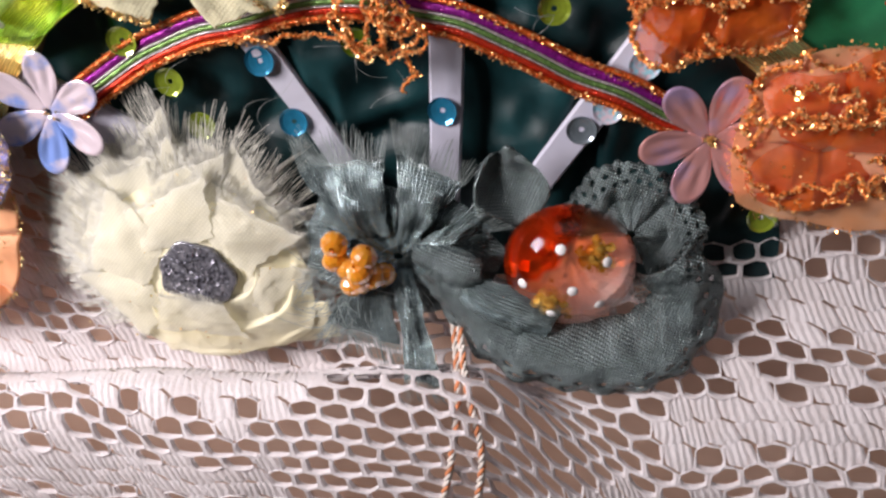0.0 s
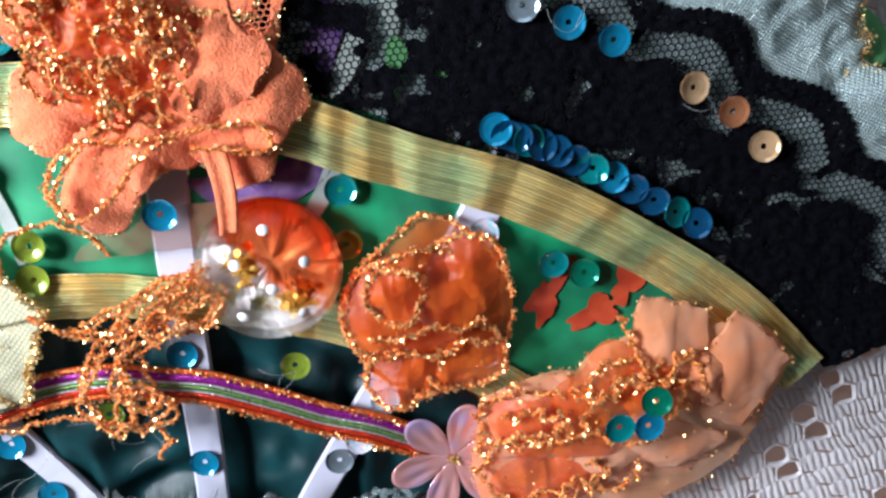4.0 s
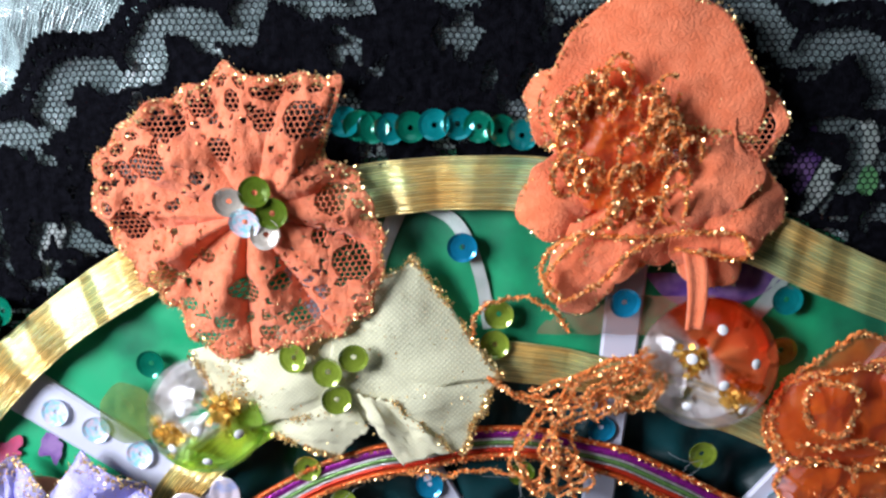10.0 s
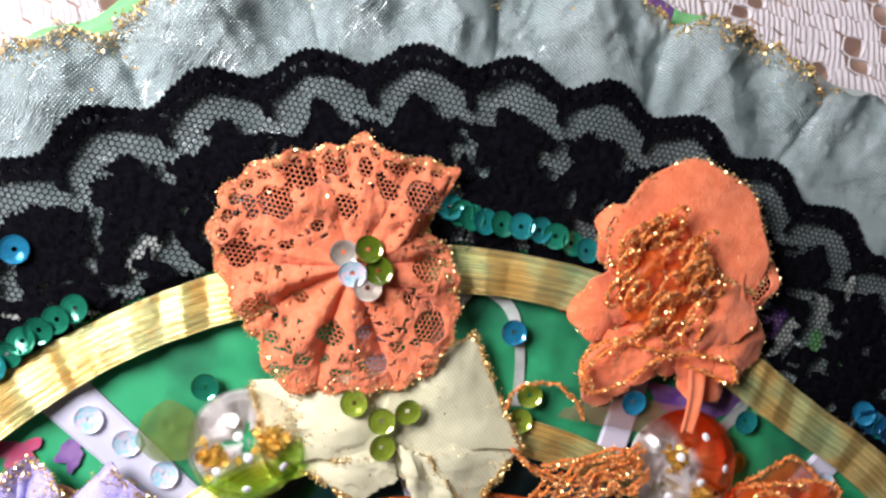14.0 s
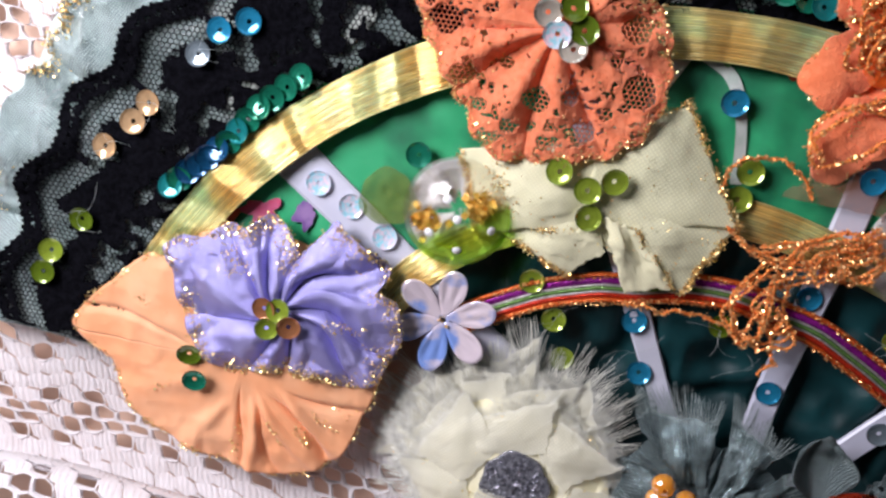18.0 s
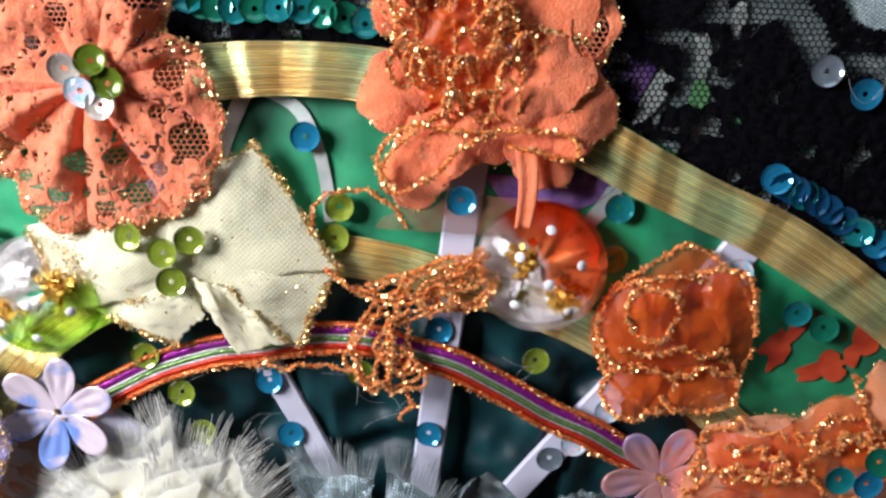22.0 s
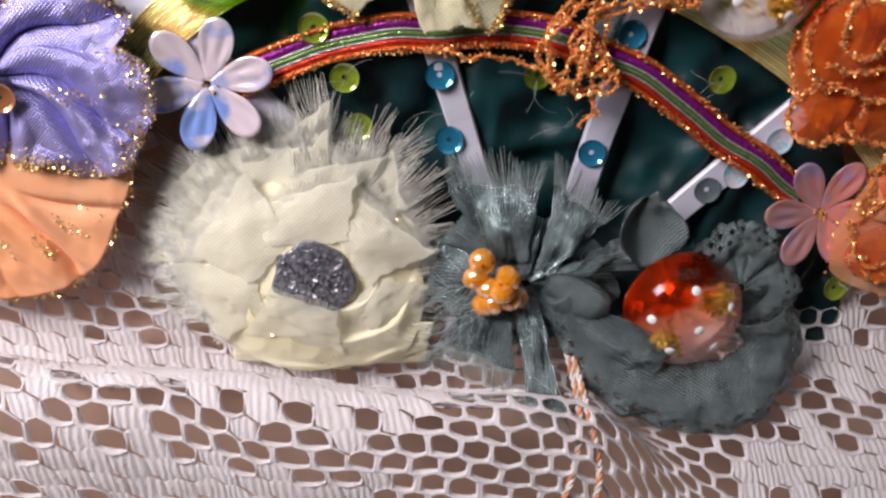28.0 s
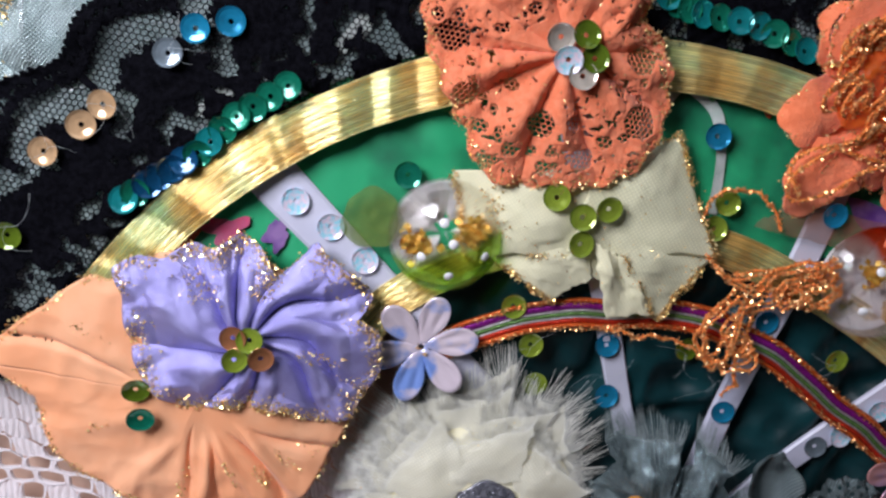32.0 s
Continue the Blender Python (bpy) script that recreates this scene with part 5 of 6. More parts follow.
for k, (pts, z, bl, nm) in enumerate((([(-44, 77), (-9, 83), (-25, 107.5), (-43, 101)], (15, 13, 13, 14), 1.5, "wing"), ([(-44, 76), (-17, 65.5), (-9, 83.5), (-40, 86)], (14.6, 11.6, 12.6, 14.6), 1.0, "wing"),
                                       ([(-39, 98), (-73, 89), (-66, 71), (-42, 77)], (14.2, 12.4, 12.4, 14.8), 1.6, "wing"), ([(-40, 84), (-69, 75), (-43, 64.5), (-36, 72)], (14.4, 11.4, 11.4, 13.8), 1.2, "wing"),
                                       ([(-39, 81), (-31, 79), (-19, 66.5), (-30, 63.5)], (15.4, 15.2, 12.4, 12.6), 1.0, "tail"))):
    P, F, _ = patch(*pts, z, bl * 1.3, 1.3, seed=k + 1, sag=0.04, crumple=0.3)
    w = put(nm, P, F, BOWCREAM if k not in (0, 1) else BOWSHEER, bow, solid=0.15)
    g_ = np.random.default_rng(70 + k)
    q = P.reshape(40, 40, 3)
    e = np.concatenate([q[-1], q[-1], q[:, -1] if k in (0, 2) else q[-1]])
    e = e[g_.integers(0, len(e), 220 if nm == "tail" else 900)]
    e = e[vnoise(e[:, 0] / 3, e[:, 1] / 3, 9) > 0.35]
    gv, gf = flakes(e + [0, 0, 0.2], 0.26, 70 + k, 0.5)
    put("glitter_edge", gv, gf, GLITTER, w, flat=True)
g_ = np.random.default_rng(78)
e = np.concatenate([np.stack([g_.normal(-63, 2.6, 260), g_.normal(81.5, 4.0, 260), g_.uniform(14.2, 15.4, 260)], -1), np.stack([g_.uniform(-60, -12, 110), g_.uniform(70, 98, 110), g_.uniform(15.4, 17.2, 110)], -1)])
gv, gf = flakes(e, 0.27, 79, 0.3)
put("glitter_specks", gv, gf, GLITTER, bow, flat=True)
for key, x, y, z in (("olive", -50, 89, 17), ("olive", -43.3, 86, 17.2), ("olive", -38, 89, 17), ("olive", -42, 80, 16.8)):
    sequin(key, x, y, z - 0.3, bow, tilt=16)

# ---- peach petal and purple rosette ----

peach = thing("peach_petal", (-125, 22, 5), "flat peach cloth petal with gold glitter rim", "fabric flower")


PEX, PEY = -116.0, 27.0
peach_r = outline([(-163, 28), (-152, 42), (-140, 53), (-125, 60), (-105, 60), (-88, 45), (-83, 27), (-86, 18), (-89, 8), (-96, 1.5), (-106, -2.5), (-119, -1), (-134, 2.5), (-145, 8), (-151, 21)], PEX, PEY, 0.09)
# creases: angle, depth, width, where along the radius they begin
PEACH_FOLDS = [(-2.62, 1.2, 0.14, 0.4), (-1.95, 1.4, 0.10, 0.5), (-1.62, -1.6, 0.05, 0.35), (-1.42, 2.2, 0.07, 0.4), (-1.18, -1.4, 0.04, 0.45), (-0.98, 2.0, 0.08, 0.35), (-0.80, -2.6, 0.05, 0.4), (-0.55, 2.2, 0.07, 0.4), (-0.32, -2.2, 0.05, 0.5), (3.02, -1.8, 0.03, 0.45), (2.75, 1.3, 0.12, 0.4)]


def peach_z(th, v):
    x, y = PEX + peach_r(th) * v * np.cos(th), PEY + peach_r(th) * v * np.sin(th)
    z = 13.8 - 1.6 * v**2 + 1.6 * crease(x, y, 15, 36) + 0.7 * crease(x, y, 6, 37) * v
    for a, depth, w, v0 in PEACH_FOLDS:
        z = z + depth * np.exp(-(((th - a - 0.10 * np.sin(4 * v + 9 * a)) / w) ** 2)) * smooth((v - v0 + 0.15) / 0.3) * (1.1 - 0.5 * v)
    return x, y, z


def peach_fn(u, v):
    return peach_z(-np.pi + 2 * np.pi * u, v)


P, F, _ = sheet(peach_fn, 460, 46)
put("petal", P, F, PEACHCLOTH, peach, solid=0.4)
q = P.reshape(460, 46, 3)
g = np.random.default_rng(90)
e = np.concatenate([q[g.integers(0, 460, 1700), -1], q[g.integers(0, 90, 500), -2], q[g.integers(400, 460, 400), -2]])
e = e[vnoise(e[:, 0] / 2.6, e[:, 1] / 2.6, 34) > 0.38]
lines = []
for a, v0, v1, count in ((-1.62, 0.55, 0.92, 130), (-1.05, 0.5, 0.72, 90), (-0.80, 0.62, 0.8, 170), (-0.5, 0.62, 0.9, 110), (-0.3, 0.75, 0.95, 60), (2.75, 0.55, 0.85, 50), (-2.7, 0.6, 0.75, 40)):
    vv_ = g.uniform(v0, v1, count)
    lines.append(np.stack(peach_z(a + g.normal(0, 0.018, count), vv_), -1))
e = np.concatenate([e] + lines)
gv, gf = flakes(e + [0, 0, 0.3], 0.27, 9, 0.4)
put("glitter_edge", gv, gf, GLITTER, peach, flat=True)
sequin("green", -128, 21.5, 16.4, peach, tilt=12)
sequin("moss", -130, 28, 16.2, peach, tilt=25)

purple = thing("satin_rosette", (-110, 43, 9), "gathered purple satin rosette with gold glitter rim", "fabric flower")
PUX, PUY = -108.0, 44.0
pur_r = outline([(-139, 54), (-136, 49), (-133, 38), (-129, 30), (-124, 26.5), (-117, 25), (-111, 28), (-106, 27), (-98, 29), (-91, 26.5), (-83, 30), (-81, 36), (-78.5, 42), (-81, 51), (-86, 53), (-83.5, 58), (-88, 62), (-95, 65), (-98, 68), (-102, 62), (-105, 58), (-110, 65), (-115, 66), (-119, 62), (-123, 63), (-129, 58), (-134, 58)], PUX, PUY, 0.06)
# gathers of the satin: angle of each valley
VALLEYS = np.array([-2.75, -2.05, -1.40, -0.72, -0.20, 0.55, 1.22, 1.75, 2.40])


def pur_fn(u, v):
    """Gathered satin: full rounded puffs between sharp valleys that twist towards the middle."""
    th = -np.pi + u * 2 * np.pi
    tw = th + 0.75 * (1 - v) ** 2 + 0.45 * (1 - v) * (vnoise(np.cos(th) * 2 + 5, v * 2.5, 55) - 0.5)
    r = pur_r(th) * (0.03 + 0.97 * v)
    x, y = PUX + r * np.cos(tw), PUY + r * np.sin(tw)
    gap = VALLEYS + 0.12 * np.sin(5 * VALLEYS)
    k = np.searchsorted(gap, th) % len(gap)
    lo, hi = gap[k - 1], gap[k]
    lo, hi = np.where(lo > th, lo - 2 * np.pi, lo), np.where(hi < th, hi + 2 * np.pi, hi)
    f_ = np.clip((th - lo) / (hi - lo), 0, 1)
    puff = np.sin(np.pi * f_**(0.8 + 0.5 * vnoise(k * 1.7, 0.5, 61))) ** 0.6
    second = np.abs(np.sin(np.pi * f_ * 2 + 1.5 * np.sin(4 * v + k)))
    z = 14.2 + 4.2 * puff * np.sin(np.clip(0.25 + v, 0, 1) * 2.5) ** 0.8 + 0.55 * second * smooth((v - 0.45) / 0.3) - 1.8 * v**2.5 + 1.8 * crease(x + 0.5 * y, y - 0.3 * x, 9.0, 60) * smooth(v * 1.5)
    return x, y, z + 0.6 * np.sin(th * 14 + 3 * np.sin(2 * th)) * smooth((v - 0.75) / 0.25)


P, F, _ = sheet(pur_fn, 420, 64, wrap=True)
put("satin_disc", P, F, PURPLESATIN, purple, solid=0.3)
e = rim_points(P, 420, 64, 6200, 10, inset=1.2)
gv, gf = flakes(e[vnoise(e[:, 0] / 3, e[:, 1] / 3, 62) > 0.30], 0.29, 10, 0.45)
put("glitter_edge", gv, gf, GLITTER, purple, flat=True)
g = np.random.default_rng(63)
th_ = np.repeat(np.array([-0.05, 1.45, 1.6, 2.4]), 70)
e = np.stack([PUX + g.uniform(10, 21, 280) * np.cos(th_ + g.normal(0, 0.05, 280)), PUY + g.uniform(10, 19, 280) * np.sin(th_ + g.normal(0, 0.05, 280)), 18.6 + g.normal(0, 0.3, 280)], -1)
gv, gf = flakes(e, 0.28, 64, 0.3)
put("glitter_specks", gv, gf, GLITTER, purple, flat=True)
for key, x, y, z in (("copper", -111.5, 45, 18.6), ("olive", -108, 45.3, 19.0), ("olive", -110.4, 40.3, 18.8), ("copper", -105, 41.8, 19.4)):
    sequin(key, x, y, z + 0.9, purple, tilt=14, size=0.95)

# ---- sequin flowers ----


def flower_sequin(cx, cy, z, turn, label, bead):
    def fn(u, v):
        th = u * 2 * np.pi
        lobe = np.abs(np.cos(3 * th)) ** 0.58
        R = 3.0 + 10.2 * lobe
        r = 0.7 + (R - 0.7) * v
        rib = 0.13 * np.cos(18 * th) * smooth((v - 0.35) / 0.2) * smooth((1.0 - v) / 0.3)
        z_ = z + 1.6 * v**2 * (0.5 + 0.5 * lobe) - 0.9 * (1 - lobe) * v + rib
        return cx + r * np.cos(th + radians(turn)), cy + r * np.sin(th + radians(turn)), z_
    P_, F_, _ = sheet(fn, 288, 14, wrap=True)
    ob = thing("flower_sequin", (cx, cy, z), label, "sequin", "flower sequins at the ends of the braid")
    put("petals", P_, F_, IRISROSE if bead else IRIS, ob, solid=0.2)
    gv_, gf_ = flakes(np.array([[cx, cy, z + 0.6]] * (26 if bead else 5)), 0.45, 3, 0.5)
    put("centre_bead", gv_, gf_, GLITTER, ob, flat=True)


flower_sequin(-70, 47.5, 10.5, 22, "pink and blue iridescent flower sequin at the braid's end", False)
flower_sequin(61.5, 38.5, 11.5, 8, "rosy iridescent flower sequin with gold bead at the braid's end", True)

# ---- cream frayed rose ----

rose = thing("frayed_rose", (-46, 10, 2), "cream chiffon rose with frayed edges and grey druzy button", "fabric flower")
rng = np.random.default_rng(21)


def torn_strip(base, ang, near, far, w0, w1, z0, z1, material, parent, seed, fringe, skew=0.0, bulge=0.8, thread=FRAY, name="petal", folds=0.7, crumple=0.2):
    """A torn strip of cloth that fans out from its base, with a fringe of its own threads at the outer end."""
    a = radians(ang)
    d, n = np.array([math.cos(a), math.sin(a)]), np.array([-math.sin(a), math.cos(a)])
    b = np.array(base, float)
    pts = [b + d * near - n * w0 / 2, b + d * near + n * w0 / 2, b + d * (far + skew) + n * w1 / 2, b + d * (far - skew) - n * w1 / 2]
    P_, F_, _ = patch(*pts, (z0, z0, z1, z1), bulge, folds, seed=seed, nu=26, nv=30, sag=0.02, crumple=crumple)
    ob = put(name, P_, F_, material, parent)
    q_ = P_.reshape(26, 30, 3)
    combs = [comb(q_[:, -1], q_[:, -7], fringe, 0.30, seed + 500, 0.09)]
    for side_, inner_ in ((0, 4), (-1, -5)):
        combs.append(comb(q_[side_, 19:], q_[inner_, 17:28], fringe * 0.4, 0.42, seed + 520 + side_, 0.06))
    v_, f_ = join(combs)
    put("frayed_edge", v_, f_, thread, ob)
    return ob


for k, (a_, far, w1) in enumerate(((196, 27, 17), (180, 31, 17), (163, 32, 17), (147, 35, 18), (131, 32, 17), (116, 31, 17), (101, 31, 18), (85, 29, 17), (68, 27, 16), (52, 28, 15), (35, 27, 16), (18, 24, 16), (2, 22, 15))):
    torn_strip((-46, 10), a_ + rng.uniform(-4, 4), 5, far + rng.uniform(-2.0, 2.5), 10, w1 - rng.uniform(3, 8), 7.6 + 0.3 * (k % 3), 6.8 + rng.uniform(-0.6, 3.2), CREAMSHEER, rose, 600 + k, 8.0, rng.uniform(-4.5, 4.5))
    torn_strip((-46, 10), a_ + 8 + rng.uniform(-3, 3), 8, far + rng.uniform(-5.0, 0.5), 9, rng.uniform(5, 9), 7.9 + 0.3 * (k % 2), 7.6 + rng.uniform(-0.4, 2.6), CREAMSHEER, rose, 620 + k, 6.0, rng.uniform(-3, 3))
for k, (a_, far, w1) in enumerate(((188, 24, 17), (168, 27, 17), (150, 28, 18), (128, 26, 18), (108, 27, 18), (88, 25, 17), (66, 23, 16), (44, 23, 16), (22, 20, 16))):
    torn_strip((-46, 10), a_ + rng.uniform(-4, 4), 4, far + rng.uniform(-1.5, 1.5), 9, w1, 9.2 + 0.3 * (k % 2), 9.0 + rng.uniform(-0.4, 1.6), CREAMSHEER, rose, 640 + k, 4.0, rng.uniform(-4, 4))
# the smooth petals that wrap round the button
rose_r = outline([(-71, 3), (-69, 14), (-63, 24), (-52, 31), (-40, 30), (-29, 25), (-23, 14), (-21, 4), (-23, -7), (-36, -12), (-55, -13), (-66, -7)], -46, 9, 0.14)


def wrap_fn(u, v):
    """Layers of chiffon wound round the middle: each turn laps over the next with a soft edge."""
    th = u * 2 * np.pi
    r = rose_r(th) * v
    x, y = -46 + r * np.cos(th), 9 + r * np.sin(th)
    turn = th / (2 * np.pi) * 2 - r / 9.5 + 0.5 * (vnoise(x / 9, y / 9, 131) - 0.5) + 0.25 * np.sin(2 * th + 1)
    lap = turn - np.floor(turn)
    lap = np.where(lap < 0.86, lap / 0.86, (1 - lap) / 0.14)
    z = 9.2 + 3.6 * (1 - v**1.8) + 1.2 * lap**1.3 * smooth(v * 2.2) * smooth((1.02 - v) * 5)
    return x, y, z + 0.9 * crease(x, y, 12, 132) * v + 0.2 * crease(x, y, 4, 133) * v


P, F, _ = sheet(wrap_fn, 300, 90, wrap=True)
put("wrapped_heart", P, F, CREAM, rose)
for k, (a_, near, far, w0, w1, z0, z1) in enumerate(((150, 9, 24, 14, 22, 13.2, 11.6), (100, 9, 20, 16, 22, 13.4, 12.2), (40, 10, 22, 14, 18, 13.0, 11.4), (200, 11, 25, 12, 20, 12.6, 10.8), (345, 11, 22, 12, 16, 12.6, 10.6))):
    torn_strip((-46, 9), a_, near, far, w0, w1, z0, z1, CREAMSHEER, rose, 660 + k, 2.6, rng.uniform(-3, 3), bulge=1.0, folds=0.5)
# a torn scrap that laps over the lower rim of the button
torn_strip((-48, -6), 84, 0, 11.5, 22, 14, 12.2, 15.8, CREAMSHEER, rose, 690, 1.6, 0.8, bulge=0.4, folds=0.3)
g_ = np.random.default_rng(66)
sp = np.stack([-46 + 24 * g_.normal(0, 0.6, 60), 8 + 20 * g_.normal(0, 0.6, 60), 13.0 + 0 * g_.random(60)], -1)
gv, gf = flakes(sp, 0.30, 67, 0.3)
put("glitter_specks", gv, gf, GLITTER, rose, flat=True)
for k, (pts, z) in enumerate((([(-66, 0), (-34, -2), (-37, -14), (-61, -16)], (10, 10.4, 6, 5)), ([(-40, -2), (-18, 1), (-17, -11), (-39, -15)], (10.2, 9, 5.4, 6.6)))):
    P, F, _ = patch(*pts, z, 1.8, 0.8, seed=3 + k, sag=0.05)
    put("petal", P, F, CREAM, rose, solid=0.2)
# druzy button: a disc crusted with small crystals, one side nicked
g = np.random.default_rng(5)


def button_fn(u, v):
    th = u * 2 * np.pi
    R = 8.6 * (1 + 0.05 * np.cos(3 * th + 1) + 0.04 * np.cos(7 * th)) * (1 - 0.22 * np.exp(-(((th - 4.0) / 0.28) ** 2)))
    r = R * np.minimum(1, v * 1.25)
    return -45.5 + r * np.cos(th), 10 + r * np.sin(th) * 0.95, 13.0 + np.where(v < 0.8, 1.1 - 0.6 * v**3, 1.0 - (v - 0.8) * 14) + 0 * th


P, F, _ = sheet(button_fn, 60, 24, wrap=True)
btn = put("button", P, F, DRUZY, rose)
cr = []
for k in range(620):
    a_, r_ = g.uniform(0, 2 * np.pi), 8.0 * math.sqrt(g.random())
    if abs((a_ - 4.0)) < 0.3 and r_ > 6.3:
        continue
    c = np.array([-45.5 + r_ * math.cos(a_), 10 + r_ * math.sin(a_) * 0.95, 13.9 - 0.5 * (r_ / 8) ** 3])
    s_ = g.uniform(0.25, 0.75)
    M = Euler(g.uniform(-0.8, 0.8, 3)).to_matrix()
    o = np.array([(1, 0, 0), (0, 1, 0), (-1, 0, 0), (0, -1, 0), (0, 0, 1.3), (0, 0, -1)]) * s_
    cr.append((c + o @ np.array(M).T, np.array([[0, 1, 4], [1, 2, 4], [2, 3, 4], [3, 0, 4]])))
v, f = join(cr)
put("crystal_crust", v, f, DRUZY, btn, flat=True, label="glittering grey crystal crust")

def weft(P_, nu, nv, parent, pitch=0.55, radius=0.10, seed=0):
    """The shiny threads of a woven ribbon, laid along the cloth from its base to its end."""
    q_ = P_.reshape(nu, nv, 3)
    wide = np.linalg.norm(np.diff(q_[:, nv // 2], axis=0), axis=1).sum()
    out = []
    for k_, f_ in enumerate(np.linspace(0.01, 0.99, max(4, int(wide / pitch)))):
        a_ = f_ * (nu - 1)
        lo = min(nu - 2, int(a_))
        line = q_[lo] * (1 + lo - a_) + q_[lo + 1] * (a_ - lo)
        d_ = np.r_[0, np.cumsum(np.linalg.norm(np.diff(line, axis=0), axis=1))]
        s2 = np.linspace(0, d_[-1], max(6, int(d_[-1] / 0.6)))
        line = np.stack([np.interp(s2, d_, line[:, c_]) for c_ in range(3)], -1)
        line[:, 2] += 0.06 + 0.14 * (vnoise(s2 / 1.1, k_ * 0.61, seed) - 0.5)
        out.append(tube(line, radius, 3))
    v_, f_ = join(out)
    return put("shiny_threads", v_, f_, GREYTHREAD, parent)


# ---- grey bow with frayed ends ----

grey = thing("grey_bow", (-3, 18, 4), "slate grey satin bow with frayed ends and orange beads", "fabric bow")
# four corners of each panel, their heights, bulge, and the length of its frayed end
GREY = [([(-9, 19), (-1, 20), (-1, 36), (-17, 35)], (13, 14, 11, 10), 3.4, 5.5), ([(1, 18.5), (4, 18), (15, 30), (2, 38)], (15, 15, 11, 11.5), 2.2, 5.0),
        ([(4, 18), (5, 16.5), (20, 20), (17, 26)], (15, 15, 12, 12), 1.6, 5.0), ([(4, 16), (2, 10), (29, -7), (35, 7)], (14.5, 13, 21, 19), 3.2, 0.0),
        ([(-2, 12), (3, 12), (10, -8), (2, -7)], (13, 13.5, 28, 27), 1.0, 4.5), ([(-10, 14), (-3, 11), (0, -4), (-17, -1)], (12, 12.5, 19, 15), 1.6, 5.5),
        ([(-10, 19), (-9, 13), (-20, 7), (-19, 20)], (11.5, 11.5, 9, 9), 1.2, 5.5), ([(-9, 20), (-7, 21), (-16, 36), (-20, 32)], (11, 11, 8.5, 8.5), 1.0, 5.0)]
for k, (pts, z, bl, ln) in enumerate(GREY):
    P, F, _ = patch(*pts, z, bl, 1.3, seed=k + 5, nu=36, nv=44, sag=0.05)
    pet = put("loop", P, F, GREYSATIN, grey)
    weft(P, 36, 44, pet, seed=k)
    if ln:
        q = P.reshape(36, 44, 3)
        fv, ff = comb(q[:, -1], q[:, -8], ln * 1.15, 0.24, 80 + k, 0.075)
        put("frayed_edge", fv, ff, GREYFRAY, pet)
# loose tangled threads under the beads
s_ = np.stack([rng.uniform(-18, -6, 150), rng.uniform(-2, 14, 150), rng.uniform(14, 17, 150)], -1)
d_ = s_ - [-6, 14, 15] + rng.normal(0, 4.0, (150, 3)) * [1, 1, 0.2]
fv, ff = fray(s_, d_, rng.uniform(3, 8, 150), 97, 0.07, curl=0.6)
put("loose_threads", fv, ff, GREYFRAY, grey)
P, F, _ = gathered(0, 14.5, 17.5, ((2, 0.08, 0.5), (5, 0.06, 1), (11, 0.03, 0)), 8, 1.4, 12.6, 9.5, 150, 24, 81, stretch=(1.12, 0.95))
weft(P, 150, 24, put("gathered_base", P, F, GREYSATIN, grey), 0.7, seed=40)
# knot fold
P, F, _ = sheet(lambda u, v: (4 + 14 * u, 16.2 + (1.7 + 2.6 * np.sin(u * 2.6)) * np.cos(v * 2 * np.pi) - 4.5 * u, 15 + (1.5 + 1.9 * np.sin(u * 2.6)) * np.sin(v * 2 * np.pi) + 0.5 * np.sin(9 * v + 7 * u)), 30, 30)
put("knot", P, F, GREYSATIN, grey, solid=0.3)


def bead_mesh(r, material):
    def fn(u, v):
        th, ph = u * 2 * np.pi, (0.06 + 0.88 * v) * np.pi
        return r * np.sin(ph) * np.cos(th), r * np.sin(ph) * np.sin(th), 0.86 * r * np.cos(ph)
    P_, F_, _ = sheet(fn, 12, 8, wrap=True)
    m_ = bpy.data.meshes.new("bead")
    m_.from_pydata((P_ * MM).tolist(), [], F_.tolist())
    m_.materials.append(material)
    return m_


BEAD = bead_mesh(2.9, BEADORANGE)
for k, (x, y, z) in enumerate(((-11.5, 20.5, 18.5), (-12, 16.3, 17.6), (-9, 14.6, 18.2), (-5.5, 17.8, 19), (-7.5, 11.5, 18), (-4.3, 13.2, 18.6), (-6.5, 15, 20.2), (-9, 10.4, 17.4), (-2.6, 12.6, 17.2))):
    ob = put("bead", None, None, None, grey, mesh=BEAD)
    ob.matrix_basis = pose(x * MM, y * MM, z * MM, 40 * k, 25 * k, 0)

# ---- grey ruffled ribbon round the red cabochon ----

frill = thing("grey_frill", (42, 10, 4), "slate grey eyelet ribbon curled round a red glass cabochon", "fabric trim")


